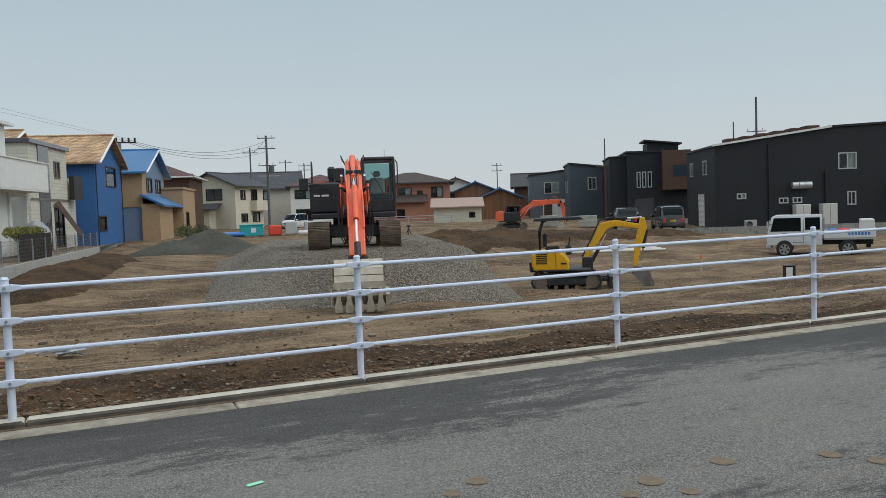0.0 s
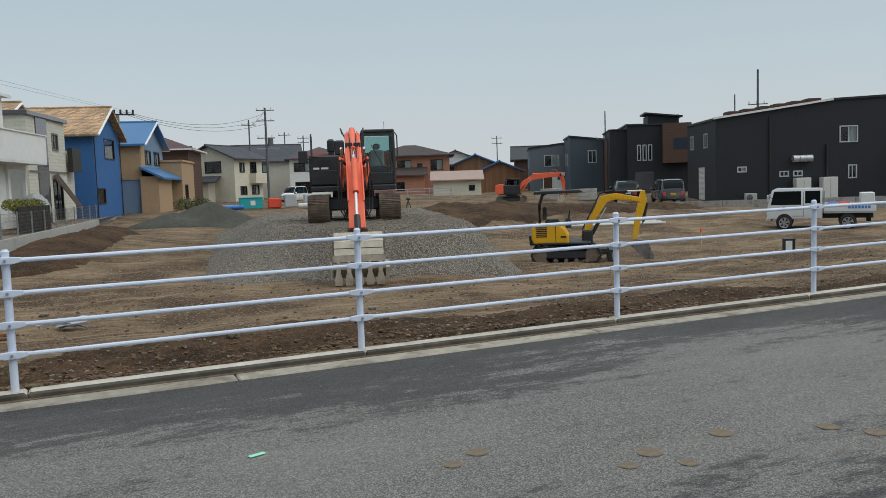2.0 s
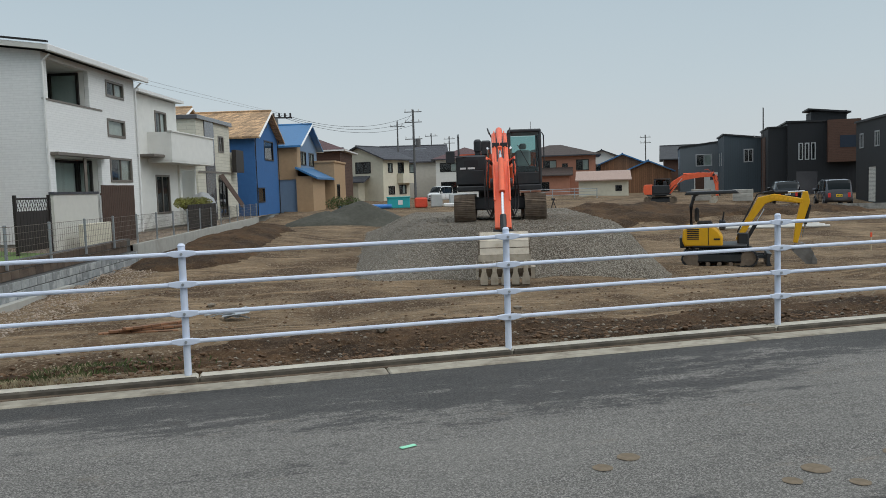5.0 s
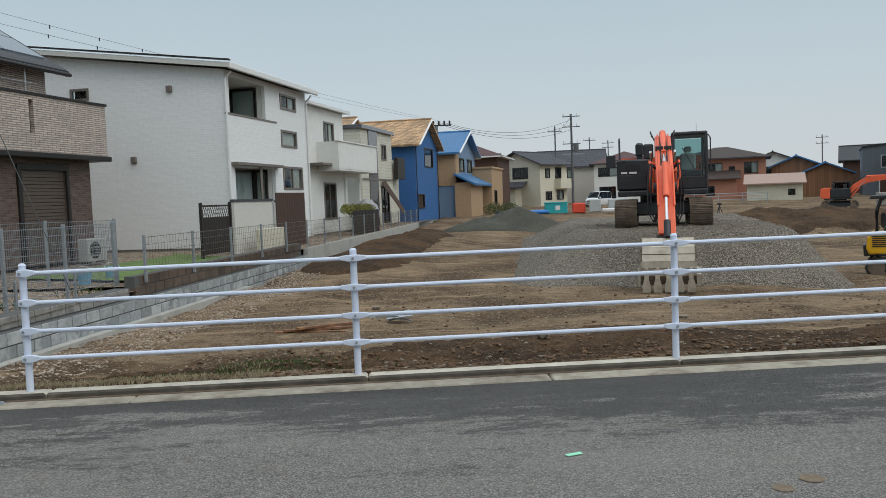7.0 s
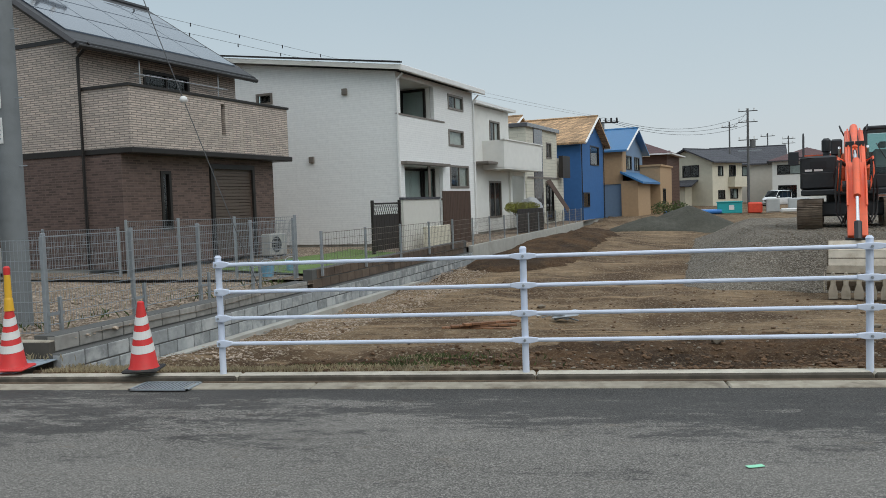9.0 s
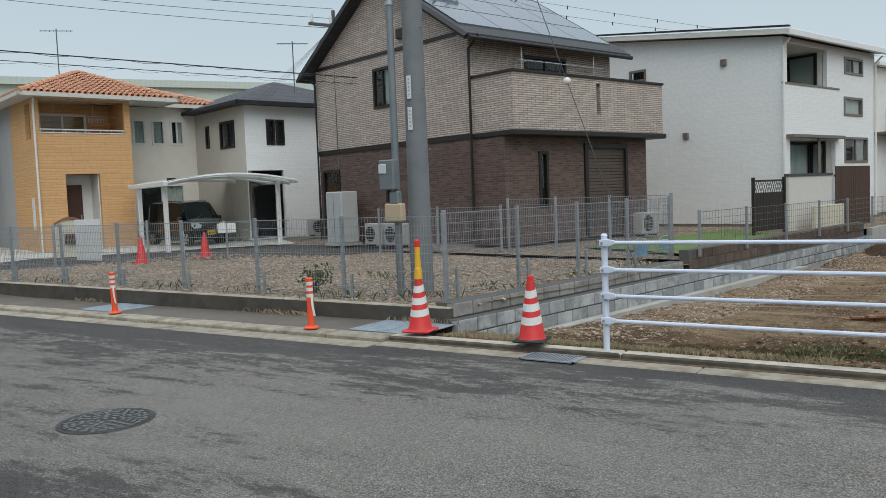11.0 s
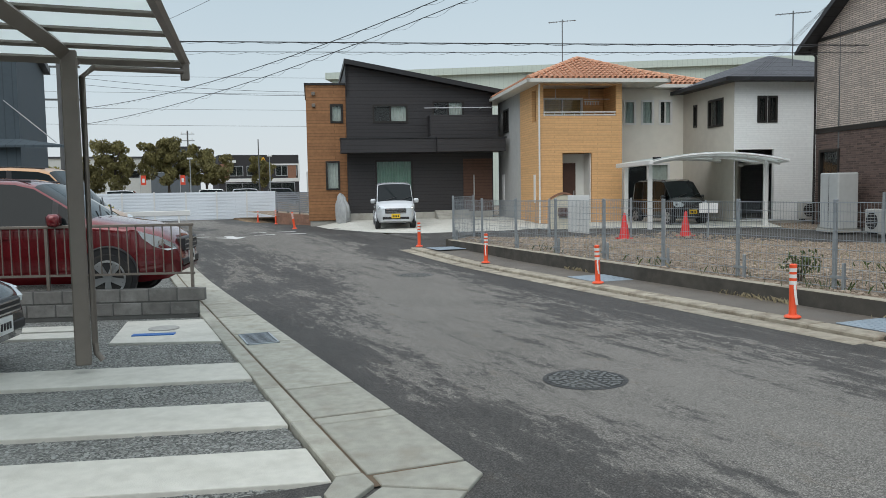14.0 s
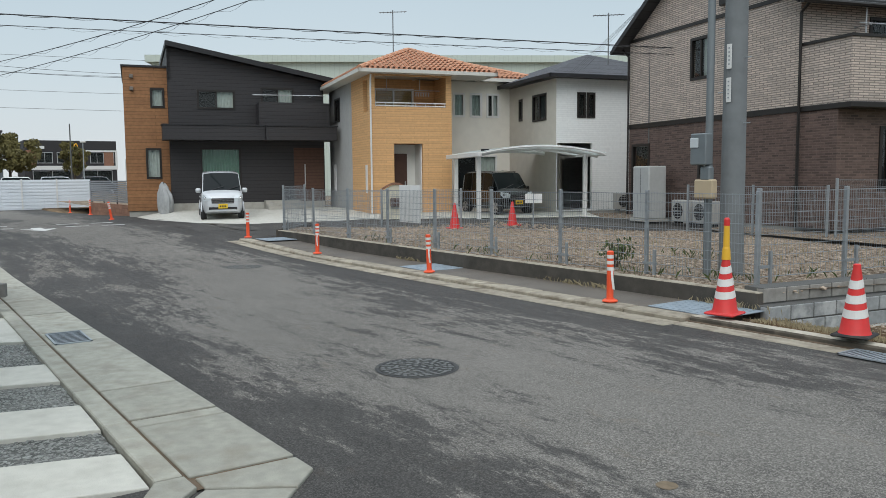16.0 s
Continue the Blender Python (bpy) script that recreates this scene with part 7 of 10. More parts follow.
def bucket(parent, pivot, s, w, ang, material, teeth=5):
    """A curved digging bucket with side plates, wear strips, shade-coloured lip strips and teeth."""
    prof = [(0.0, 0.0), (0.28, -0.05), (0.48, -0.3), (0.52, -0.62), (0.42, -0.92), (0.3, -1.08)]
    R = Matrix.Rotation(ang, 4, "Y")
    P3 = lambda p, y: Vector((pivot[0], 0, pivot[1])) + (R @ Vector((p[0] * s, 0, p[1] * s))) + Vector((0, y, 0))
    bm = B()
    for off in (0.0, 0.03):
        pts = [(p[0] - off, p[1] + off * 0.5) for p in prof]
        rows = [[bm.verts.new(P3(p, y)) for y in (-w / 2, w / 2)] for p in pts]
        for a, b2 in zip(rows, rows[1:]):
            bm.faces.new((a[0], a[1], b2[1], b2[0]) if off == 0 else (a[0], b2[0], b2[1], a[1]))
    root = part("bucket", bm, M["track"], parent, "worn pale digging bucket resting on the ground")
    inner = [(-0.22, -0.28), (0.05, -0.95)]
    for y in (-w / 2, w / 2 - 0.03):
        bm = B()
        lo = [bm.verts.new(P3(p, y)) for p in prof + inner[::-1]]
        hi = [bm.verts.new(P3(p, y + 0.03)) for p in prof + inner[::-1]]
        bm.faces.new(lo)
        bm.faces.new(hi[::-1])
        for i in range(len(lo)):
            bm.faces.new((lo[i], hi[i], hi[(i + 1) % len(lo)], lo[(i + 1) % len(lo)]))
        bmesh.ops.recalc_face_normals(bm, faces=bm.faces)
        part("side_plate", bm, material, root)
    for k in range(5):
        for h0, h1 in ((0.0, 0.46), (0.52, 0.98)):
            p, q = Vector(prof[k]).lerp(Vector(prof[k + 1]), h0), Vector(prof[k]).lerp(Vector(prof[k + 1]), h1)
            ww = w * (0.47 if k < 3 else 0.5)
            bm = B()
            for o_ in (0.004, 0.026):
                c = [P3((p.x + o_, p.y), -ww), P3((p.x + o_, p.y), ww), P3((q.x + o_, q.y), ww), P3((q.x + o_, q.y), -ww)]
                quad(bm, *c)
            vs_ = bm.verts[:]
            for i in range(4):
                bm.faces.new((vs_[i], vs_[(i + 1) % 4], vs_[4 + (i + 1) % 4], vs_[4 + i]))
            bmesh.ops.recalc_face_normals(bm, faces=bm.faces)
            # lip strips take the dark track colour for shade, so the teeth stand out
            part("wear_and_shade_strip", bm, material if k < 4 else M["track"], root)
    for i in range(teeth):
        y = -w / 2 + w * (i + 0.5) / teeth
        bm = B()
        for (pa, ta), (pb, tb) in ((((0.50, -1.0), 0.05), ((0.44, -1.13), 0.085)), (((0.44, -1.13), 0.085), ((0.37, -1.27), 0.08))):
            vs = []
            for p, t in ((pa, ta), (pb, tb)):
                vs.append([bm.verts.new(P3((p[0] + dx * 0.05, p[1]), y + dy * t * s / 1.0)) for dx, dy in ((-1, -1), (1, -1), (1, 1), (-1, 1))])
            for k in range(4):
                bm.faces.new((vs[0][k], vs[0][(k + 1) % 4], vs[1][(k + 1) % 4], vs[1][k]))
            bm.faces.new(vs[0][::-1])
            bm.faces.new(vs[1])
        bmesh.ops.recalc_face_normals(bm, faces=bm.faces)
        part("tooth", bm, material, root)
        # rounded adapter boss over the lip
        bm = B()
        n_ = 12
        ring = [(0.055 * math.cos(2 * math.pi * k / n_), 0.17 * math.sin(2 * math.pi * k / n_)) for k in range(n_)]
        slope = lambda z: 0.52 - 0.333 * (-0.62 - z)
        lo = [bm.verts.new(P3((slope(-0.9 + v) + 0.02, -0.9 + v), y + u * s)) for u, v in ring]
        hi = [bm.verts.new(P3((slope(-0.9 + v * 0.85) + 0.085, -0.9 + v * 0.85), y + u * s * 0.8)) for u, v in ring]
        bm.faces.new(hi)
        for k in range(n_):
            bm.faces.new((lo[k], lo[(k + 1) % n_], hi[(k + 1) % n_], hi[k]))
        bmesh.ops.recalc_face_normals(bm, faces=bm.faces)
        part("adapter", bm, material, root)
    for sd in (-1, 1):
        bm = B()
        y = sd * (w / 2 + 0.015)
        lo = [bm.verts.new(P3(p, y - 0.015)) for p in ((0.5, -0.72), (0.56, -0.9), (0.42, -1.14), (0.3, -1.1), (0.36, -0.8))]
        hi = [bm.verts.new(P3(p, y + 0.015 + sd * 0.05)) for p in ((0.5, -0.74), (0.56, -0.92), (0.42, -1.14), (0.3, -1.1), (0.36, -0.82))]
        bm.faces.new(lo)
        bm.faces.new(hi[::-1])
        for k in range(5):
            bm.faces.new((lo[k], hi[k], hi[(k + 1) % 5], lo[(k + 1) % 5]))
        bmesh.ops.recalc_face_normals(bm, faces=bm.faces)
        part("side_cutter", bm, material, root)
    return root


def big_excavator(m, label, boom, arm, bucket_ang, s=1.0, detail=True):
    e_ = thing("excavator", m @ Matrix.Scale(s, 4), label, "excavator", "excavators")
    crawler(e_, 3.3, 0.6, 2.0, 0.78, 44 if detail else 26, M["track"])
    part("undercarriage", box(B(), -0.9, -0.75, 0.35, 0.9, 0.75, 0.72, 0.05), M["exc_dark"], e_)
    part("slew_ring", cyl(B(), (0, 0, 0.72), (0, 0, 0.92), 0.62, n=28), M["exc_dark"], e_)
    part("deck", box(B(), -1.35, -1.22, 0.9, 1.05, 1.22, 1.06, 0.03), M["exc_dark"], e_)
    bm = prism(B(), [(-1.55, 1.0), (-1.7, 1.3), (-1.66, 1.95), (-1.4, 2.05), (-0.8, 2.05), (-0.8, 1.0)], "y", -1.24, 1.24, 0.06)
    part("counterweight", bm, M["exc_orange"], e_)
    ec = part("engine_cover", box(B(), -0.8, -1.24, 1.06, 0.95, -0.36, 1.95, 0.05), M["exc_dark"], e_)
    part("side_door", box(B(), -0.6, -1.252, 1.15, 0.3, -1.242, 1.85, 0.004), M["exc_dark"], ec)
    part("grille", box(B(), 0.955, -1.0, 1.62, 0.97, -0.6, 1.8), M["black_metal"], ec)
    part("front_cover", box(B(), 0.955, -1.2, 1.1, 0.985, -0.42, 1.52, 0.02), M["exc_dark"], ec)
    for i in range(2):
        part("label_bar", box(B(), 0.975, -1.12 + i * 0.22, 1.545, 0.98, -0.95 + i * 0.26, 1.6), M["white_alu"], ec)
    part("exhaust", lathe(B(), [(0.09, 1.95), (0.09, 2.1), (0.12, 2.12), (0.12, 2.42), (0.07, 2.48)], 16), M["exc_dark"], e_).location = (-0.55, -0.62, 0)
    part("air_cleaner", box(B(), 0.3, -0.5, 1.95, 0.62, -0.22, 2.38, 0.04), M["exc_dark"], e_)
    bm = tube(B(), [(0.9, -1.16, 1.0), (0.9, -1.16, 2.45), (0.86, -1.16, 2.53), (0.72, -1.16, 2.56), (0.6, -1.16, 2.5), (0.58, -1.16, 1.95)], 0.022, 8)
    smooth(part("handrail", bm, M["exc_dark"], e_))
    bm = tube(B(), [(0.95, -0.95, 1.9), (1.1, -1.35, 1.95)], 0.015, 6)
    mr = part("mirror_arm", bm, M["exc_dark"], e_)
    part("mirror", box(B(), 1.08, -1.52, 1.72, 1.12, -1.26, 2.08, 0.02), M["exc_dark"], mr)
    # cab on the left side
    cab = part("cab", B(), M["exc_dark"], e_, "dark glazed operator's cab")
    y0, y1, zb, zt = 0.28, 1.22, 1.06, 2.58
    for x, y, x2 in ((0.98, y0, 0.9), (0.98, y1, 0.9), (-0.62, y0, -0.62), (-0.62, y1, -0.62)):
        part("pillar", tube(B(), [(x, y + (0.03 if y < 1 else -0.03), zb), (x, y + (0.03 if y < 1 else -0.03), zb + 0.7), (x2, y + (0.03 if y < 1 else -0.03), zt)], 0.045, 6), M["exc_dark"], cab)
    part("cab_roof", box(B(), -0.68, y0 - 0.01, zt - 0.03, 0.95, y1 + 0.01, zt + 0.07, 0.03), M["exc_dark"], cab)
    part("cab_base", box(B(), -0.68, y0, zb, 1.0, y1, zb + 0.36, 0.03), M["exc_dark"], cab)
    bm = B()
    quad(bm, (0.99, y0 + 0.05, zb + 0.36), (0.99, y1 - 0.05, zb + 0.36), (0.93, y1 - 0.05, zt - 0.03), (0.93, y0 + 0.05, zt - 0.03))
    part("windscreen", bm, M["cab_glass"], cab).visible_shadow = False
    bm = B()
    quad(bm, (-0.64, y0 + 0.05, zb + 0.6), (-0.64, y0 + 0.05, zt - 0.05), (-0.64, y1 - 0.05, zt - 0.05), (-0.64, y1 - 0.05, zb + 0.6))
    part("rear_window", bm, M["cab_glass"], cab).visible_shadow = False
    for y in (y0 + 0.02, y1 - 0.02):
        bm = B()
        quad(bm, (-0.6, y, zb + 0.6), (0.95, y, zb + 0.36), (0.9, y, zt - 0.05), (-0.6, y, zt - 0.05))
        part("side_window", bm, M["tinted"], cab).visible_shadow = False
    seat = part("seat", box(B(), -0.35, 0.5, 1.45, 0.15, 1.0, 1.62, 0.06), M["skin_grey"], cab, "grey operator's seat")
    part("backrest", box(B(), -0.4, 0.52, 1.6, -0.26, 0.98, 2.1, 0.06), M["skin_grey"], seat)
    part("headrest", box(B(), -0.4, 0.64, 2.12, -0.28, 0.86, 2.3, 0.05), M["skin_grey"], seat)
    part("console", box(B(), 0.2, 0.4, 1.42, 0.5, 1.1, 1.6, 0.04), M["exc_dark"], cab)
    for y in (0.45, 1.05):
        part("lever", cyl(B(), (0.3, y, 1.6), (0.36, y, 1.82), 0.02, n=8), M["black_metal"], cab)
    part("wiper", tube(B(), [(1.0, 0.9, 1.55), (0.985, 0.55, 2.2)], 0.01, 4), M["black_metal"], cab)
    part("cab_grab_rail", tube(B(), [(0.98, y1 + 0.06, 1.5), (0.98, y1 + 0.08, 1.7), (0.94, y1 + 0.08, 2.45), (0.94, y1 + 0.02, 2.55)], 0.018, 6), M["exc_dark"], cab)
    part("antenna", cyl(B(), (-0.3, 1.0, 2.6), (-0.3, 1.0, 2.95), 0.006, n=5), M["black_metal"], cab)
    # boom, arm, rams, hoses
    bo = limb("boom", e_, boom, [0.34, 0.46, 0.56, 0.5, 0.34], 0.4, M["exc_orange"], 0.03)
    ar = limb("arm", e_, arm, [0.3, 0.42, 0.34, 0.24], 0.36, M["exc_orange"], 0.02)
    for y in (-0.3, 0.3):
        ram(bo, (0.85, 0.95), (boom[2][0] - 0.2, boom[2][1] - 0.1), y, 0.075, M["exc_orange"])
    ram(bo, (boom[2][0] - 0.1, boom[2][1] + 0.36), (arm[0][0], arm[0][1] + 0.02), 0.0, 0.085, M["exc_orange"])
    ram(ar, (arm[0][0] + 0.25, arm[0][1] + 0.15), (arm[3][0] + 0.12, arm[3][1] + 0.35), 0.0, 0.07, M["exc_orange"])
    for y in (-0.17, 0.17):
        a3 = Vector((arm[0][0] + 0.1, y, arm[0][1] + 0.1))
        smooth(part("pipe", tube(B(), [a3, Vector((arm[1][0] + 0.2, y, arm[1][1] + 0.18)), Vector((arm[2][0] + 0.2, y, arm[2][1] + 0.12))], 0.022, 6), M["exc_orange"], ar))
    for y in (-0.1, 0.1):
        part("clamp", box(B(), boom[3][0] - 0.06, y - 0.09, boom[3][1] + 0.24, boom[3][0] + 0.06, y + 0.09, boom[3][1] + 0.36, 0.01), M["exc_dark"], bo)
    for y in (-0.3, 0.3):
        lp = [(boom[4][0] - 0.9, y * 0.7, boom[4][1] + 0.55), (boom[4][0] - 0.6, y * 1.1, boom[4][1] + 0.62), (boom[4][0] - 0.25, y * 1.15, boom[4][1] + 0.35), (boom[4][0] - 0.15, y * 0.8, boom[4][1] - 0.1)]
        smooth(part("guard_hoop", tube(B(), lp, 0.025, 6), M["exc_orange"], bo))
    for y in (-0.13, -0.07, 0.07, 0.13):
        pts = [(p[0], y, p[1] + w / 2 + 0.04) for p, w in zip(boom[1:], (0.46, 0.56, 0.5, 0.34))]
        smooth(part("hose", tube(B(), pts, 0.018, 6), M["exc_orange"] if abs(y) > 0.1 else M["rubber"], bo))
    for y in (-0.34, -0.28, 0.28, 0.34):
        t_ = boom[4]
        pts = [(t_[0] - 0.6, y * 0.6, t_[1] + 0.45), (t_[0] - 0.1, y, t_[1] + 0.55), (t_[0] + 0.05, y * 1.15, t_[1] - 0.1), (t_[0] + 0.15, y * 1.1, t_[1] - 0.55), (t_[0] + 0.3, y * 0.8, t_[1] - 0.75), (t_[0] + 0.4, y * 0.4, t_[1] - 0.4)]
        smooth(part("hose", tube(B(), pts, 0.022, 6), M["rubber"], bo))
    for y in (-0.2, 0.2):
        pts = [(boom[2][0] - 0.5, y, boom[2][1] + 0.2), (boom[2][0] - 0.2, y * 1.5, boom[2][1] + 0.42), (boom[2][0] + 0.3, y * 1.3, boom[2][1] + 0.25)]
        smooth(part("hose", tube(B(), pts, 0.018, 6), M["rubber"], bo))
    part("boom_joint", cyl(B(), (boom[4][0], -0.26, boom[4][1]), (boom[4][0], 0.26, boom[4][1]), 0.12, n=16), M["exc_dark"], bo)
    lk = part("bucket_link", tube(B(), [(arm[3][0] + 0.12, 0.0, arm[3][1] + 0.35), (arm[3][0] + 0.3, 0.0, arm[3][1] + 0.02)], 0.07, 8), M["exc_dark"], ar)
    part("link_pin", cyl(B(), (arm[3][0], -0.22, arm[3][1]), (arm[3][0], 0.22, arm[3][1]), 0.06, n=12), M["exc_dark"], lk)
    bucket(e_, (arm[3][0] - 0.02, arm[3][1] - 0.03), 0.95, 1.1, bucket_ang, M["bucket"])
    return e_


big_excavator(pose(7.45, 23.4, 0.62, 0, 0, -106.8), "orange crawler excavator with dark cab, bucket lowered, standing on gravel",
              [(0.55, 1.25), (1.7, 1.95), (2.9, 2.15), (4.2, 1.75), (5.6, 1.1)], [(5.35, 1.5), (5.75, 1.1), (6.3, 0.6), (6.85, 0.06)], radians(-15))
big_excavator(pose(29.6, 54.4, site_z(29.6, 54.4) - 0.05, 0, 0, -31), "small distant orange excavator with boom stretched out low",
              [(0.55, 1.25), (1.3, 2.1), (2.4, 2.7), (4.0, 2.9), (5.3, 2.85)], [(5.0, 3.05), (5.4, 2.7), (5.6, 1.8), (5.65, 0.7)], radians(60), 0.70, False)


def mini_excavator(m):
    e_ = thing("mini_excavator", m, "yellow mini excavator with canopy and dozer blade", "excavator")
    crawler(e_, 2.05, 0.3, 1.2, 0.5, 34, M["rubber"])
    part("undercarriage", box(B(), -0.6, -0.5, 0.2, 0.6, 0.5, 0.46, 0.03), M["exc_dark"], e_)
    part("slew_ring", cyl(B(), (0, 0, 0.46), (0, 0, 0.56), 0.4, n=24), M["exc_dark"], e_)
    for y in (-0.35, 0.35):
        part("blade_arm", box(B(), 0.5, y - 0.05, 0.22, 1.25, y + 0.05, 0.32), M["exc_dark"], e_)
    bm = prism(B(), [(1.25, 0.05), (1.42, 0.02), (1.36, 0.12), (1.34, 0.26), (1.4, 0.38), (1.27, 0.4)], "y", -0.75, 0.75, 0.01)
    part("dozer_blade", bm, M["exc_dark"], e_)
    part("deck", box(B(), -0.75, -0.72, 0.55, 0.75, 0.72, 0.64, 0.03), M["exc_dark"], e_)
    prof = [(-0.95, 0.6), (-1.02, 0.75), (-1.0, 1.05), (-0.9, 1.16), (-0.2, 1.18), (-0.02, 1.05), (0.1, 0.85), (0.1, 0.6)]
    bd_ = part("body", prism(B(), prof, "y", -0.72, 0.72, 0.05), M["exc_yellow"], e_)
    part("rear_bumper", prism(B(), [(-1.08, 0.55), (-1.1, 0.85), (-0.98, 0.85), (-0.9, 0.55)], "y", -0.6, 0.6, 0.03), M["exc_dark"], bd_)
    for k in range(6):
        part("louvre", box(B(), -0.88, -0.732, 0.8 + k * 0.055, -0.55, -0.722, 0.83 + k * 0.055), M["black_metal"], bd_)
    part("panel_gap", box(B(), -0.3, -0.729, 0.65, -0.285, -0.722, 1.14), M["black_metal"], bd_)
    part("badge_bar", box(B(), -0.15, -0.73, 0.78, 0.02, -0.722, 0.83), M["black_metal"], bd_)
    seat = part("seat", box(B(), -0.62, -0.25, 1.18, -0.18, 0.25, 1.3, 0.05), M["rubber"], e_, "black operator's seat")
    part("backrest", box(B(), -0.68, -0.25, 1.28, -0.56, 0.25, 1.7, 0.05), M["rubber"], seat)
    for y in (-0.3, 0.3):
        part("lever_stand", box(B(), 0.0, y - 0.08, 1.05, 0.18, y + 0.08, 1.32, 0.03), M["exc_dark"], e_)
        part("lever", cyl(B(), (0.1, y, 1.3), (0.14, y, 1.55), 0.018, n=8), M["black_metal"], e_)
    for y in (-0.5, 0.5):
        smooth(part("canopy_post", tube(B(), [(-0.78, y, 1.1), (-0.78, y, 1.75), (-0.68, y, 2.05), (-0.5, y, 2.14)], 0.04, 8), M["black_metal"], e_))
    part("canopy", prism(B(), [(-0.95, 2.08), (-0.9, 2.17), (0.45, 2.19), (0.55, 2.12), (0.45, 2.1), (-0.85, 2.08)], "y", -0.58, 0.58, 0.02), M["exc_dark"], e_)
    part("swing_post", box(B(), 0.5, -0.16, 0.55, 0.82, 0.16, 0.95, 0.04), M["exc_dark"], e_)
    boom = [(0.52, 0.72), (0.82, 1.3), (1.16, 1.86), (1.5, 1.95), (2.25, 1.83)]
    bo = limb("boom", e_, boom, [0.15, 0.18, 0.27, 0.2, 0.14], 0.17, M["exc_yellow"], 0.02)
    for k in range(6):
        part("letter_bar", box(B(), 1.4 + k * 0.12, -0.092, 1.92 - k * 0.018, 1.48 + k * 0.12, -0.087, 1.99 - k * 0.018), M["sign_yellow"], bo)
    arm = [(2.32, 2.1), (2.32, 1.82), (2.16, 1.2), (2.06, 0.64)]
    ar = limb("arm", e_, arm, [0.12, 0.25, 0.19, 0.12], 0.15, M["exc_yellow"], 0.015)
    ram(bo, (0.66, 0.56), (1.24, 1.62), 0.0, 0.055, M["black_metal"])
    ram(bo, (1.22, 2.08), (2.3, 2.1), 0.0, 0.05, M["black_metal"])
    ram(ar, (2.44, 1.72), (2.24, 0.8), 0.0, 0.05, M["black_metal"])
    for y in (-0.05, 0.05):
        smooth(part("hose", tube(B(), [(0.5, y, 0.95), (0.78, y, 1.5), (1.05, y, 2.05), (1.5, y, 2.14)], 0.02, 6), M["rubber"], bo))
    bucket(e_, (2.06, 0.6), 0.62, 0.62, radians(-22), M["bucket_grey"], 4)
    return e_


mini_excavator(pose(13.5, 21.25, -0.86, 0, 0, -32))


# ---- vehicles ----
def wheel(parent, x, y, r, w, rim_mat, spokes=5):
    s = -1 if y < 0 else 1
    tyre = lathe(B(), [(r * 0.7, -w / 2), (r * 0.94, -w / 2), (r, -w * 0.36), (r, w * 0.36), (r * 0.94, w / 2), (r * 0.7, w / 2)], 28)
    bmesh.ops.transform(tyre, matrix=Matrix.Translation((x, y, r)) @ Matrix.Rotation(math.pi / 2, 4, "X"), verts=tyre.verts)
    t = part("wheel", tyre, M["rubber"], parent)
    smooth(t)
    yo = y + s * w * 0.5
    part("disc", cyl(B(), (x, yo - s * 0.02, r), (x, yo - s * 0.012, r), r * 0.7, n=24), M["black_metal"], t)
    bm = B()
    for k in range(spokes):
        for da in (-0.14, 0.14):
            a = 2 * math.pi * k / spokes + 0.3 + da
            box(bm, 0, -0.014, -0.075 * r, r * 0.7, 0.014, 0.075 * r, 0, Matrix.Translation((x, yo + s * 0.004, r)) @ Matrix.Rotation(a, 4, "Y"))
    for i in range(28):
        a0, a1 = 2 * math.pi * i / 28, 2 * math.pi * (i + 1) / 28
        q = [(x + rr * math.cos(a), yo + s * dy, r + rr * math.sin(a)) for rr, a, dy in ((r * 0.64, a0, 0.012), (r * 0.64, a1, 0.012), (r * 0.73, a1, 0.02), (r * 0.73, a0, 0.02))]
        quad(bm, *(q if s < 0 else q[::-1]))
    cyl(bm, (x, yo - s * 0.03, r), (x, yo + s * 0.024, r), r * 0.17, n=12)
    part("rim", bm, rim_mat, t)


def curve_at(tab, x):
    """Smooth value of a table of (x, value) pairs."""
    if x <= tab[0][0]:
        return tab[0][1]
    for (xa, va), (xb, vb) in zip(tab, tab[1:]):
        if x <= xb:
            return va + (vb - va) * (x - xa) / (xb - xa)
    return tab[-1][1]


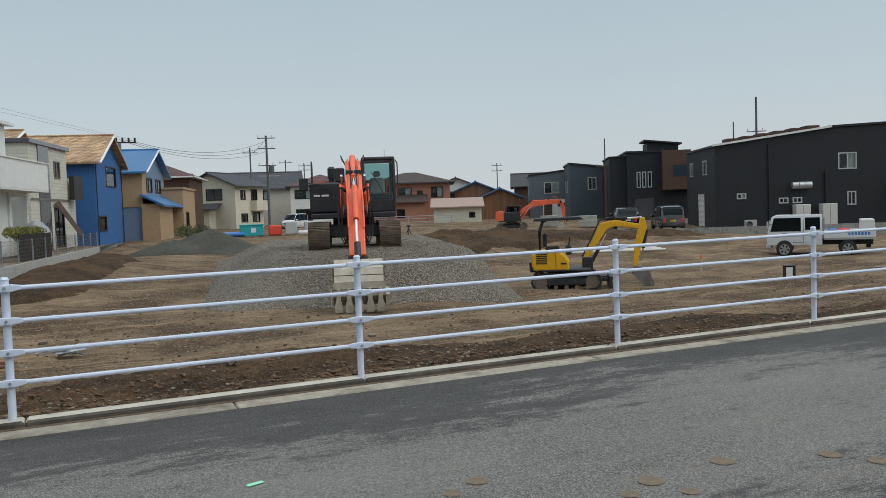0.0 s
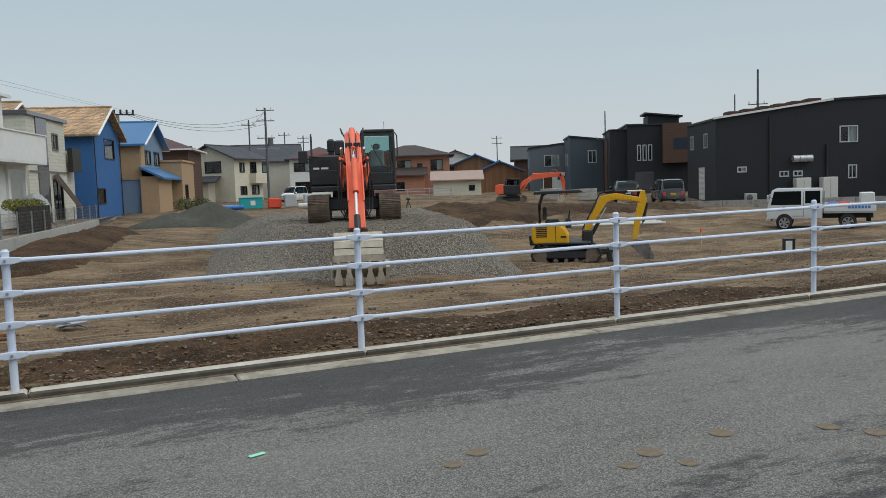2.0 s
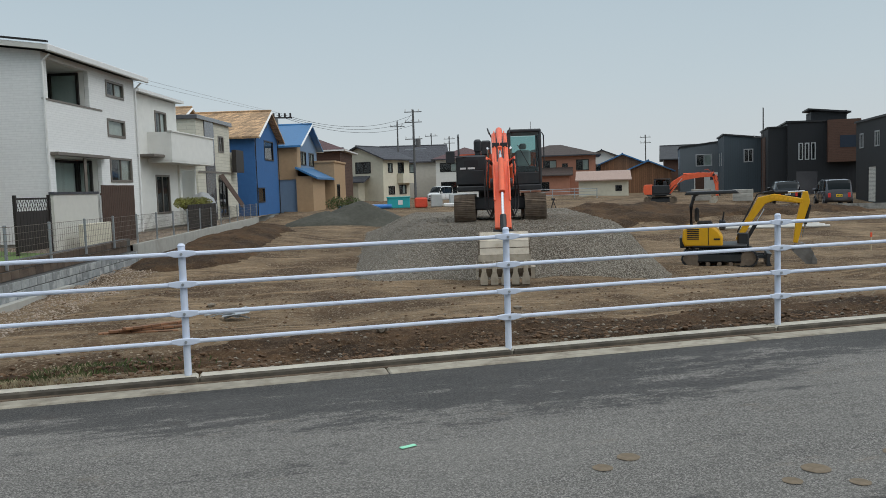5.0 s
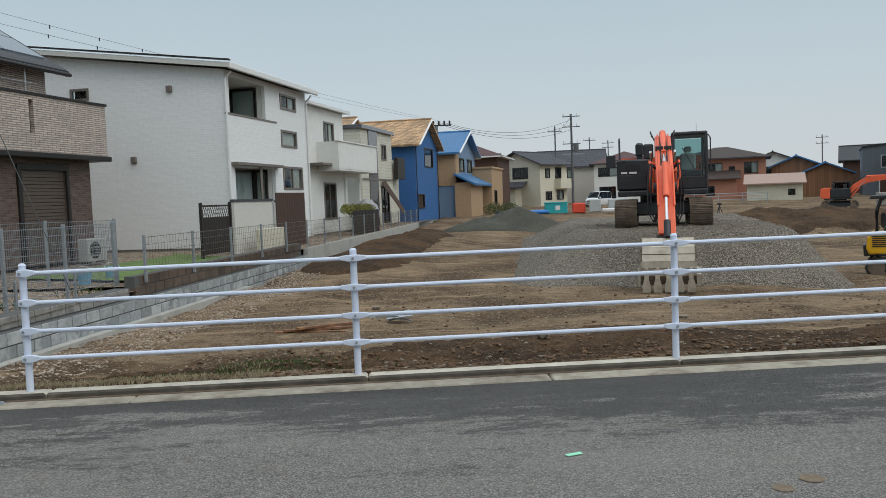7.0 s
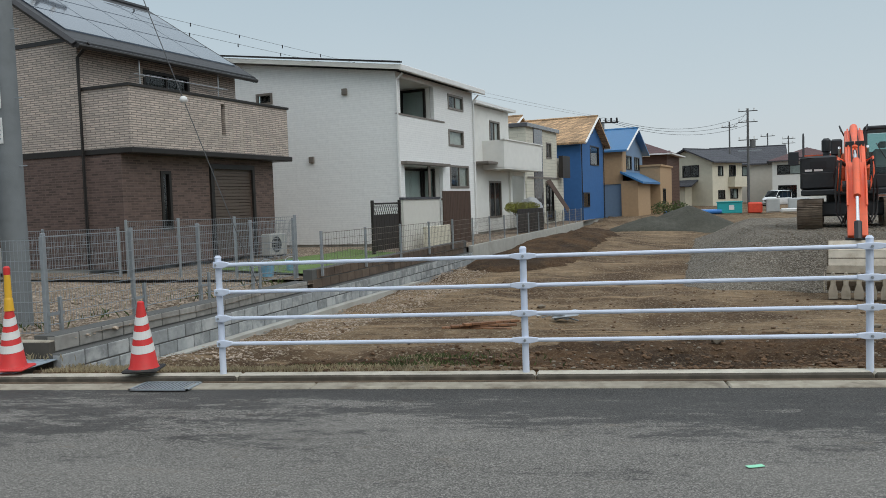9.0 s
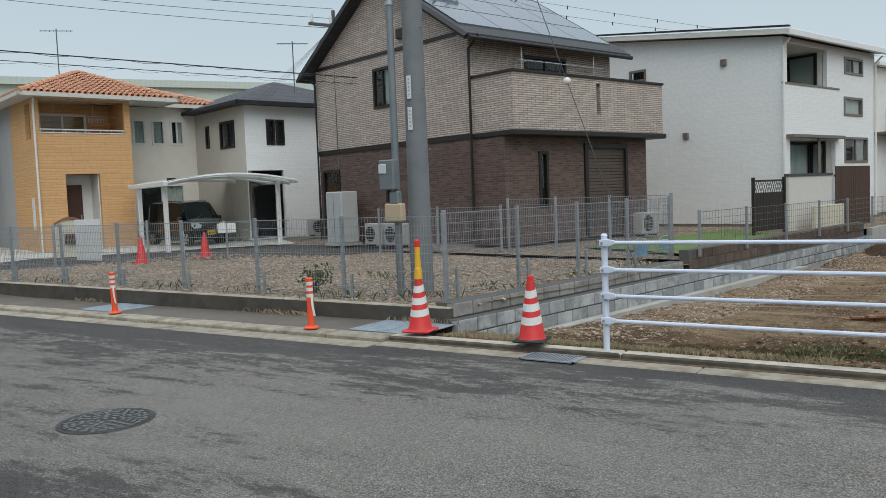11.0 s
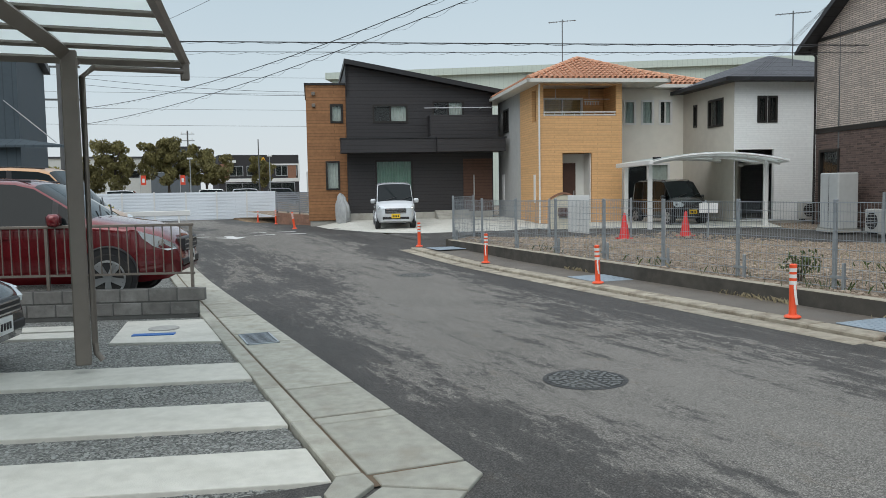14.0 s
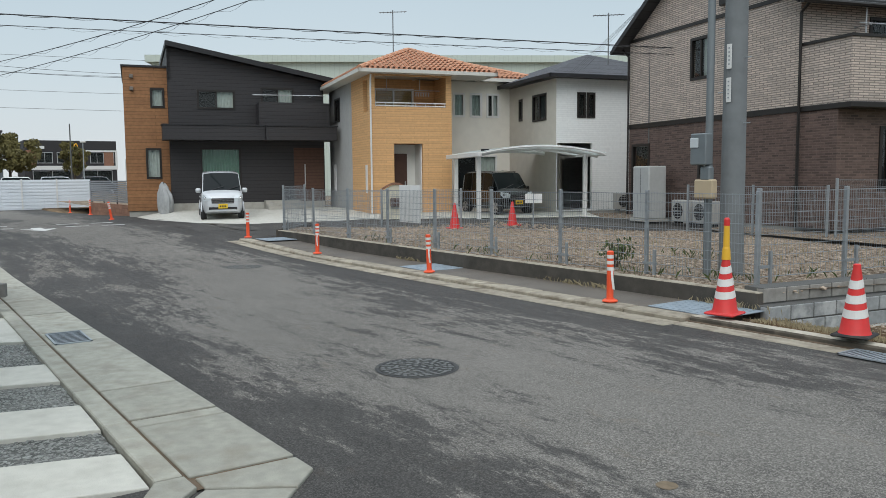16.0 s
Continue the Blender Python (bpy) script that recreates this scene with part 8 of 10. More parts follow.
def car(name, m, label, shape, paint, plate, group="cars", k=(1.0, 1.0, 1.0)):
    """A car lofted from sections along its length: body, glass, pillars, lamps, mirrors, wheels. Forward is +x."""
    c = thing(name, m @ Matrix.Diagonal((*k, 1)), label, "car", group)
    W, r = shape["W"], shape["r"]
    r0, r1, cowl = shape["rear_roof"], shape["roof_front"], shape["cowl"]
    top, belt, low, wide = shape["top"], shape["belt"], shape["low"], shape["wide"]
    x_rear, x_front = top[0][0], top[-1][0]
    pillars = shape["pillars"]
    stops = {x_rear, x_front, r0, r1, cowl}
    stops |= {p[0] for t in (top, belt, low, wide) for p in t}
    for p in pillars:
        stops |= {p - 0.04, p + 0.04}
    x = x_rear
    while x < x_front:
        if min(abs(x - q) for q in stops) > 0.07:
            stops.add(round(x, 3))
        x += 0.16
    stops = sorted(stops)

    def section(x):
        zt, zb, z0, hw = curve_at(top, x), curve_at(belt, x), curve_at(low, x), curve_at(wide, x)
        rise = max(0.0, min(1.0, (zt - zb - 0.12) / 0.6))
        wr = hw * (0.955 - shape["lean"] * rise)
        e = min(zb + 0.03, zt - 0.085)
        return [(0, zt), (wr * 0.55, zt - 0.008), (wr * 0.86, zt - 0.03), (wr * 0.96, zt - 0.055), (wr, zt - 0.08), (hw * 0.985, e), (hw, e - 0.07),
                (hw + 0.012, (zb + z0) * 0.5 + 0.04), (hw - 0.005, z0 + 0.16), (hw - 0.09, z0), (0, z0)]
    secs = [section(x) for x in stops]
    meshes = {("body",): B()}   # one mesh a part: keyed by name, bay and side
    cache = {}

    def vert(key, i, j, sgn):
        y, z = secs[i][j]
        kk = (key, i, j, sgn if y > 0 else 1)
        if kk not in cache:
            if key not in meshes:
                meshes[key] = B()
            cache[kk] = meshes[key].verts.new((stops[i], sgn * y, z))
        return cache[kk]
    for i in range(len(stops) - 1):
        xa, xb = stops[i], stops[i + 1]
        xm = (xa + xb) / 2
        for j in range(10):
            for sgn in (-1, 1):
                key = ("body",)
                if j < 3 and r1 <= xm <= cowl:
                    key = ("windscreen",)
                elif j < 3 and xm <= r0 and secs[i][0][1] > curve_at(belt, xm) + 0.1:
                    key = ("rear_window",)
                elif j == 4 and shape["glass"][0] <= xm <= shape["glass"][1]:
                    at_pillar = any(abs(xm - p) < 0.041 for p in pillars)
                    key = ("pillar" if at_pillar else "side_window", sum(xm > p + 0.041 for p in pillars), sgn)
                q = [vert(key, i, j, sgn), vert(key, i + 1, j, sgn), vert(key, i + 1, j + 1, sgn), vert(key, i, j + 1, sgn)]
                q = list(dict.fromkeys(q if sgn > 0 else q[::-1]))
                if len(q) > 2:
                    meshes[key].faces.new(q)
    for i in (0, len(stops) - 1):
        ring = [vert(("body",), i, j, 1) for j in range(11)] + [vert(("body",), i, j, -1) for j in range(9, 0, -1)]
        meshes[("body",)].faces.new(ring if i else ring[::-1])
    body = None
    for key, bm in meshes.items():
        bmesh.ops.recalc_face_normals(bm, faces=bm.faces)
        mt = paint if key[0] == "body" else M["black_metal"] if key[0] == "pillar" else M["car_glass"]
        ob = smooth(part(key[0], bm, mt, c), 50)
        body = body or ob
    hw_at = lambda x: curve_at(wide, x)
    # lamps follow the front corners
    for s in (-1, 1):
        bm = B()
        lo, hi = [], []
        for x, z in shape["lamp"]:
            hi.append(bm.verts.new((x + 0.012, s * (hw_at(x) + 0.018), z)))
            lo.append(bm.verts.new((x - 0.03, s * (hw_at(x) - 0.26), z)))
        bm.faces.new(lo)
        bm.faces.new(hi[::-1])
        for i in range(len(lo)):
            bm.faces.new((lo[i], hi[i], hi[(i + 1) % len(lo)], lo[(i + 1) % len(lo)]))
        bmesh.ops.recalc_face_normals(bm, faces=bm.faces)
        hl = part("headlight", bm, M["lamp"], c)
        lx = sum(p[0] for p in shape["lamp"]) / len(shape["lamp"])
        lz = sum(p[1] for p in shape["lamp"]) / len(shape["lamp"])
        part("lamp_bowl", cyl(B(), (lx, s * (hw_at(lx) - 0.1), lz), (lx + 0.05, s * (hw_at(lx) + 0.021), lz), 0.045, n=12), M["chrome"], hl)
        zb = curve_at(belt, x_rear)
        part("tail_light", box(B(), x_rear - 0.012, s * (hw_at(x_rear) - 0.1) - 0.08, zb - 0.3, x_rear + 0.08, s * (hw_at(x_rear) - 0.1) + 0.08, zb + 0.02, 0.02), M["red_cone"], c)
        mx = shape["mirror"]
        mz = curve_at(belt, mx) + 0.05
        bm = box(B(), mx - 0.09, s * (hw_at(mx) + 0.09) - 0.10, mz, mx + 0.08, s * (hw_at(mx) + 0.09) + 0.10, mz + 0.17, 0.035)
        mm = smooth(part("mirror", bm, paint, c), 50)
        part("mirror_foot", box(B(), mx - 0.03, s * (hw_at(mx) + 0.0) - 0.05, mz - 0.03, mx + 0.03, s * (hw_at(mx) + 0.02) + 0.05, mz + 0.03, 0.01), M["black_metal"], mm)
        for ax in shape["axles"]:
            y = s * hw_at(ax)
            wheel(c, ax, y - s * 0.065, r, 0.2, M["rim"])
            part("wheel_arch", cyl(B(), (ax, y - s * 0.05, r + 0.02), (ax, y + s * 0.017, r + 0.02), r + 0.055, n=28), M["black_metal"], c)
            bm = tube(B(), [(ax + (r + 0.065) * math.cos(a), y + s * 0.012, max(curve_at(low, ax) + 0.02, r + 0.02 + (r + 0.065) * math.sin(a))) for a in [math.pi * q / 16 for q in range(17)]], 0.022, 6)
            smooth(part("arch_lip", bm, paint if shape.get("plain_lip") else M["black_metal"], c))
        zd = lambda x: curve_at(belt, x)
        for p in pillars[:-1] + (shape["mirror"] - 0.02,):
            part("door_gap", tube(B(), [(p, s * (hw_at(p) + 0.006), zd(p) - 0.06), (p, s * (hw_at(p) + 0.016), (zd(p) + curve_at(low, p)) / 2), (p + 0.01, s * (hw_at(p) + 0.004), curve_at(low, p) + 0.16)], 0.006, 4), M["black_metal"], c)
        for p in pillars[:-1]:
            part("door_handle", box(B(), p + 0.06, s * (hw_at(p) + 0.02) - 0.014, zd(p) - 0.14, p + 0.22, s * (hw_at(p) + 0.02) + 0.014, zd(p) - 0.105, 0.008), paint, c)
        part("belt_strip", tube(B(), [(xx, s * (hw_at(xx) * 0.985 + 0.006), min(curve_at(belt, xx) + 0.03, curve_at(top, xx) - 0.085)) for xx in (shape["glass"][0], (shape["glass"][0] + shape["glass"][1]) / 2, shape["glass"][1])], 0.009, 5), M["chrome"], c)
    gz0, gz1, gw = shape["grille"]
    gr = part("grille", box(B(), x_front - 0.12, -gw, gz0, x_front + 0.012, gw, gz1, 0.02), M["black_metal"], c)
    for i in range(3):
        z = gz0 + (gz1 - gz0) * (i + 0.5) / 3
        part("chrome_bar", box(B(), x_front, -gw * 0.94, z - 0.008, x_front + 0.02, gw * 0.94, z + 0.008), M["chrome"], gr)
    z0 = curve_at(low, x_front)
    part("lower_grille", box(B(), x_front - 0.12, -gw * 1.25, z0 + 0.06, x_front + 0.01, gw * 1.25, z0 + 0.17, 0.02), M["black_metal"], c)
    for xx, dx, zz in ((x_front, 0.024, gz0 - 0.17), (x_rear, -0.014, 0.6)):
        p = part("number_plate", box(B(), min(xx, xx + dx), -0.165, zz, max(xx, xx + dx), 0.165, zz + 0.165), plate, c)
        for i in range(4):
            part("plate_bar", box(B(), min(xx + dx, xx + dx * 1.2), -0.12 + i * 0.065, zz + 0.04, max(xx + dx, xx + dx * 1.2), -0.08 + i * 0.065, zz + 0.11), M["black_metal"], p)
    zc = curve_at(top, cowl)
    for y in (-0.35, 0.2):
        part("wiper", tube(B(), [(cowl + 0.02, y, zc + 0.012), (cowl - 0.12, y + 0.42, zc + 0.14)], 0.012, 4), M["black_metal"], c)
    for s in (-1, 1):
        bm = tube(B(), [(xx, s * 0.8 * hw_at(0) * (0.955 - shape["lean"]), curve_at(top, xx) + 0.002) for xx in (r0 + 0.1, (r0 + r1) / 2, r1 - 0.1)], 0.014, 5)
        part("roof_seam", bm, M["black_metal"], c)
    return c


KEI = dict(W=1.475, r=0.28, lean=0.065, rear_roof=-1.52, roof_front=0.72, cowl=1.27, glass=(-1.45, 1.2), pillars=(-0.78, 0.12, 0.86), mirror=0.98, axles=(-1.2, 1.2), plain_lip=True,
           top=[(-1.69, 0.9), (-1.68, 1.1), (-1.62, 1.5), (-1.52, 1.7), (-1.3, 1.765), (0.1, 1.78), (0.55, 1.75), (0.72, 1.70), (1.27, 1.07), (1.42, 1.01), (1.58, 0.94), (1.67, 0.80), (1.7, 0.62)],
           belt=[(-1.69, 0.85), (-1.5, 0.93), (1.2, 0.92), (1.5, 0.87), (1.67, 0.7), (1.7, 0.55)],
           low=[(-1.69, 0.34), (-1.5, 0.22), (1.45, 0.22), (1.7, 0.3)],
           wide=[(-1.69, 0.62), (-1.6, 0.71), (-1.2, 0.735), (1.2, 0.735), (1.5, 0.70), (1.64, 0.62), (1.7, 0.50)],
           lamp=[(1.48, 0.92), (1.62, 0.88), (1.69, 0.78), (1.69, 0.68), (1.6, 0.68), (1.48, 0.78)], grille=(0.58, 0.78, 0.40))
SUV = dict(W=1.8, r=0.345, lean=0.16, rear_roof=-1.78, roof_front=0.32, cowl=1.08, glass=(-1.7, 1.0), pillars=(-1.0, -0.2, 0.62), mirror=0.66, axles=(-1.33, 1.33),
           top=[(-2.26, 0.98), (-2.24, 1.15), (-2.05, 1.45), (-1.78, 1.66), (-1.3, 1.735), (-0.5, 1.76), (0.05, 1.73), (0.32, 1.665), (0.7, 1.44), (1.08, 1.19), (1.3, 1.15), (1.7, 1.09), (2.0, 1.0), (2.16, 0.90), (2.26, 0.76), (2.3, 0.6)],
           belt=[(-2.26, 0.9), (-1.8, 1.08), (-1.0, 1.07), (0.4, 1.02), (1.1, 1.03), (1.7, 0.97), (2.05, 0.86), (2.2, 0.72), (2.3, 0.5)],
           low=[(-2.26, 0.45), (-1.9, 0.27), (1.8, 0.27), (2.1, 0.3), (2.3, 0.4)],
           wide=[(-2.26, 0.66), (-2.1, 0.82), (-1.5, 0.9), (1.4, 0.9), (1.75, 0.875), (2.05, 0.80), (2.2, 0.70), (2.3, 0.56)],
           lamp=[(1.74, 0.985), (2.02, 0.90), (2.2, 0.79), (2.24, 0.72), (2.12, 0.70), (1.95, 0.76), (1.8, 0.88)], grille=(0.66, 0.86, 0.46))
HATCH = dict(W=1.69, r=0.31, lean=0.16, rear_roof=-1.5, roof_front=0.22, cowl=0.98, glass=(-1.45, 0.9), pillars=(-0.85, -0.1, 0.52), mirror=0.6, axles=(-1.2, 1.25), plain_lip=True,
             top=[(-1.94, 0.85), (-1.9, 1.05), (-1.72, 1.3), (-1.5, 1.45), (-1.0, 1.51), (-0.3, 1.52), (0.22, 1.45), (0.98, 1.0), (1.2, 0.96), (1.55, 0.89), (1.8, 0.79), (1.92, 0.66), (1.95, 0.52)],
             belt=[(-1.94, 0.8), (-1.5, 0.93), (0.9, 0.88), (1.5, 0.79), (1.8, 0.68), (1.95, 0.45)],
             low=[(-1.94, 0.38), (-1.6, 0.2), (1.6, 0.2), (1.95, 0.28)],
             wide=[(-1.94, 0.6), (-1.75, 0.78), (-1.2, 0.84), (1.2, 0.84), (1.6, 0.79), (1.85, 0.66), (1.95, 0.5)],
             lamp=[(1.5, 0.82), (1.74, 0.76), (1.88, 0.66), (1.86, 0.6), (1.6, 0.68)], grille=(0.52, 0.68, 0.4))
car("kei_van", pose(-29.75, 9.92, 0.17, 0, 0, -16), "boxy white kei van parked before the charcoal house", KEI, M["car_silver"], M["plate_yellow"], k=(1, 0.97, 0.97))
car("dark_kei_van", pose(-24.1, 18.5, 0.25, 0, 0, -6), "black kei van parked under the white carport", KEI, M["car_black"], M["plate_yellow"], k=(0.9, 0.92, 0.88))
car("red_suv", pose(-13.71, -1.24, 0.11, 0, 0, 74), "dark red metallic SUV parked behind the railing", SUV, M["car_red"], M["plate_white"], k=(1, 1, 1.03))
car("tan_minivan", pose(-17.3, -1.75, 0.27, 0, 0, 74), "tan minivan parked beyond the red SUV", KEI, M["car_orange"], M["plate_white"], k=(1.14, 1.1, 1.08))
car("black_car", pose(-9.47, -3.02, -0.03, 0, 0, 74), "black car parked in the carport, nose to the street", HATCH, M["car_black"], M["plate_white"])
car("grey_minivan", pose(36.2, 44.4, -0.2, 0, 0, 62), "grey minivan parked before the black houses", KEI, M["car_grey"], M["plate_yellow"], k=(1.12, 1.08, 0.92))
car("dark_sedan", pose(34.6, 47.0, -0.1, 0, 0, 60), "black car parked beside the grey minivan", HATCH, M["car_black"], M["plate_white"])
car("white_minivan", pose(18.45, 77.94, 0.3, 0, 0, 225), "white minivan parked near the far houses", KEI, M["car_white"], M["plate_white"], k=(0.9, 0.85, 0.85))


def flatbed_truck(m):
    """A small double-cab flatbed truck; forward is +x."""
    t = thing("flatbed_truck", m, "white double-cab flatbed truck parked on the site", "truck")
    cab = [(-0.35, 0.5), (-0.35, 1.88), (1.72, 1.9), (1.92, 1.82), (2.1, 1.2), (2.14, 0.95), (2.15, 0.5)]
    bm = prism(B(), cab, "y", -0.82, 0.82)
    es = [e for e in bm.edges]
    bmesh.ops.bevel(bm, geom=es, offset=0.05, segments=2, affect="EDGES", profile=0.6)
    c = part("cab", bm, M["car_white"], t)
    smooth(c, 40)
    bm = B()
    quad(bm, (2.106, -0.74, 1.2), (2.106, 0.74, 1.2), (1.945, 0.72, 1.77), (1.945, -0.72, 1.77))
    part("windscreen", bm, M["car_glass"], c)
    for s in (-1, 1):
        for q in (((0.6, 1.14), (1.98, 1.14), (1.82, 1.76), (0.6, 1.76)), ((-0.25, 1.2), (0.42, 1.2), (0.42, 1.76), (-0.25, 1.76))):
            bm = B()
            p = [(x, s * 0.825, z) for x, z in q]
            quad(bm, *(p if s < 0 else p[::-1]))
            part("side_window", bm, M["car_glass"], c)
        for x in (0.55, -0.25):
            part("door_handle", box(B(), x + 0.02, s * 0.835 - 0.012, 1.0, x + 0.18, s * 0.835 + 0.012, 1.05), M["black_metal"], c)
        for x in (0.48,):
            part("door_gap", box(B(), x, s * 0.823 - 0.004, 0.6, x + 0.014, s * 0.823 + 0.004, 1.72), M["black_metal"], c)
        part("mirror", box(B(), 2.06, s * 0.98 - 0.09, 1.28, 2.14, s * 0.98 + 0.09, 1.62, 0.03), M["alu"], c)
        part("door_sill", box(B(), 0.5, s * 0.823 - 0.004, 0.62, 1.0, s * 0.823 + 0.004, 0.634), M["black_metal"], c)
        part("blue_mark", box(B(), 1.28, s * 0.823 - 0.004, 0.98, 1.44, s * 0.823 + 0.004, 1.06), M["blue_ink"], c)
        part("mirror_arm", tube(B(), [(1.9, s * 0.8, 1.45), (2.0, s * 0.96, 1.5)], 0.015, 5), M["black_metal"], c)
        part("headlight", box(B(), 1.95, s * 0.62 - 0.15, 0.68, 2.17, s * 0.62 + 0.15, 0.9, 0.03), M["lamp"], c)
        for x in (1.35, -1.45):
            wheel(t, x, s * 0.745, 0.33, 0.22, M["rim"], 6)
            part("wheel_arch", cyl(B(), (x, s * 0.8, 0.36), (x, s * 0.826, 0.36), 0.38, n=24), M["black_metal"], t)
        b2 = part("side_board", box(B(), -2.6, s * 0.84 - 0.02, 0.82, -0.42, s * 0.84 + 0.02, 1.17, 0.008), M["car_white"], t)
        for k in range(7):
            part("letter_bar", box(B(), -2.4 + k * 0.14, s * 0.862 - 0.003, 0.94, -2.3 + k * 0.14, s * 0.862 + 0.003, 1.06), M["blue_ink"], b2)
    part("bumper", box(B(), 1.95, -0.8, 0.36, 2.2, 0.8, 0.55, 0.03), M["alu"], t)
    part("grille", box(B(), 2.1, -0.5, 0.72, 2.17, 0.5, 0.86), M["alu"], c)
    part("number_plate", box(B(), 2.2, -0.17, 0.4, 2.215, 0.17, 0.52), M["plate_white"], t)
    part("roof_edge", box(B(), -0.33, -0.8, 1.862, 1.5, 0.8, 1.885, 0.01), M["car_white"], c)
    part("bed", box(B(), -2.6, -0.84, 0.74, -0.42, 0.84, 0.82), M["skin_grey"], t)
    part("tailgate", box(B(), -2.64, -0.84, 0.82, -2.6, 0.84, 1.25), M["car_white"], t)
    part("headboard", box(B(), -0.45, -0.82, 0.82, -0.4, 0.82, 1.75), M["galv"], t)
    part("frame", box(B(), -2.55, -0.35, 0.5, 1.9, 0.35, 0.74), M["black_metal"], t)
    part("mudguard", box(B(), -2.5, -0.86, 0.3, -2.3, -0.5, 0.6), M["rubber"], t)
    part("tool_locker", box(B(), -2.58, -0.8, 0.84, -2.0, 0.8, 1.62, 0.02), M["white_alu"], t)


flatbed_truck(pose(30.7, 27.3, -1.0, 0, 0, 131.5) @ Matrix.Diagonal((0.93, 1, 1, 1)))
for x, y, dz, mt, lab in ((30.98, 26.55, 0.0, M["tarp_blue"], "blue tarpaulin bundle on the truck bed"), (31.35, 26.25, 0.0, M["red_cone"], "faded red cloth bundle on the truck bed")):
    bm = B()
    bmesh.ops.create_icosphere(bm, subdivisions=3, radius=0.35)
    for v in bm.verts:
        v.co *= 1 + 0.3 * noise.noise(v.co * 5 + Vector((x, 0, 0)))
        v.co.z = max(v.co.z, -0.18) * 0.75
    ob = smooth(part("tarp_bundle", bm, mt, None))
    ob.matrix_basis = pose(x, y, -1.0 + 0.82 + 0.14)
    tagged(ob, lab, "bundle")

# ---- garden fences, yard things of the near houses ----
def in_house(h, x, y, z, rz=0):
    return h.matrix_basis @ pose(x, y, z, 0, 0, rz)


pf = thing("panel_fence", in_house(hw, -2.7, -1.5, -0.05), "white and pale blue yard screen with dark coping", "fence")
part("panel", box(B(), 0, 0, 0.0, 2.6, 0.08, 1.5), M["ac_white"], pf)
part("coping", box(B(), -0.03, -0.03, 1.5, 2.63, 0.11, 1.57), M["roof_grey"], pf)
bf = thing("board_fence", in_house(hw, 0.2, -1.5, -0.05), "tall dark brown vertical board fence", "fence")
for i in range(16):
    part("board", box(B(), i * 0.15, 0, -0.15, i * 0.15 + 0.14, 0.03, 1.76, 0.003), M["fence_brown"], bf)
for z in (0.3, 1.45):
    part("rail", box(B(), 0, 0.03, z, 2.4, 0.07, z + 0.07), M["fence_brown"], bf)
lf = thing("lattice_fence", in_house(hw, -4.6, -1.5, -0.05), "black garden fence with lattice top", "fence")
for x in (0, 1.62):
    part("post", box(B(), x, -0.03, 0, x + 0.07, 0.04, 1.5), M["fence_dark"], lf)
for i in range(10):
    part("slat", box(B(), 0.08 + i * 0.155, 0, 0.1, 0.225 + i * 0.155, 0.02, 1.05), M["fence_dark"], lf)
part("rail", box(B(), 0.07, 0, 1.38, 1.62, 0.03, 1.43), M["fence_dark"], lf)
part("rail", box(B(), 0.07, 0, 1.05, 1.62, 0.03, 1.1), M["fence_dark"], lf)
bm = B()
for i in range(14):
    for s in (-1, 1):
        a = Vector((0.07 + i * 0.12, 0.015, 1.1 if s > 0 else 1.4))
        tube(bm, [a, a + Vector((0.15, 0, 0.3 * s))], 0.008, 4)
part("lattice", bm, M["fence_dark"], lf)["kind"] = "stuff"
lb = thing("low_garden_wall", in_house(hw, -2.4, -2.1, -0.05), "low cream garden wall behind the mesh fence", "wall")
part("body", box(B(), 0, 0, 0, 1.75, 0.12, 0.68, 0.01), M["cream_wall"], lb)


def leaf_ball(bm, c, r, n, size, seed, squash=0.8):
    rg = random.Random(seed)
    for _ in range(n):
        v = Vector((rg.gauss(0, 1), rg.gauss(0, 1), rg.gauss(0, 1))).normalized() * r * (0.45 + 0.55 * rg.random() ** 0.5)
        v.z *= squash
        q = Euler((rg.random() * 6.28, rg.random() * 6.28, rg.random() * 6.28)).to_matrix()
        s = size * (0.6 + 0.8 * rg.random())
        p = Vector(c) + v
        f = [bm.verts.new(p + q @ Vector(o)) for o in ((-s * 0.5, 0, 0), (0, -s * 0.28, 0), (s * 0.5, 0, 0), (0, s * 0.28, 0))]
        bm.faces.new(f)


def shrub(m, w, h, material, label, n=900, size=0.07):
    s = thing("shrub", m, label, "shrub", "garden shrubs")
    bm = B()
    for k in range(7):
        tube(bm, [(0, 0, -0.05), (w * 0.35 * math.cos(k * 0.9), w * 0.2 * math.sin(k * 0.9), h * 0.75)], 0.012, 5)
    part("stem", bm, M["bark"], s)
    bm = B()
    for k in range(6):
        leaf_ball(bm, (w * (k - 2.5) / 6, 0.06 * math.sin(k * 2), h * (0.55 + 0.12 * math.sin(k * 1.9))), min(w, h) * 0.42, n // 6, size, k)
    part("leaves", bm, material, s)
    return s


planter = thing("planter_fence", in_house(h2, 0.0, -1.9, -0.05), "black slatted planter fence below the hedge", "fence")
for i in range(18):
    part("slat", box(B(), i * 0.2, 0, 0, i * 0.2 + 0.17, 0.03, 1.0), M["fence_dark"], planter)
part("rail", box(B(), 0, 0.03, 0.85, 3.6, 0.07, 0.92), M["fence_dark"], planter)
for k in range(2):
    shrub(in_house(h2, 0.9 + k * 1.8, -1.5, 0.7), 1.9, 0.55, M["leaf_hedge"], "yellow-green hedge shrub over the planter", 1700, 0.07)
shrub(pose(6.6, 57.5, 0.1), 2.0, 1.2, M["leaf"], "round dark green garden shrub", 1200, 0.12)
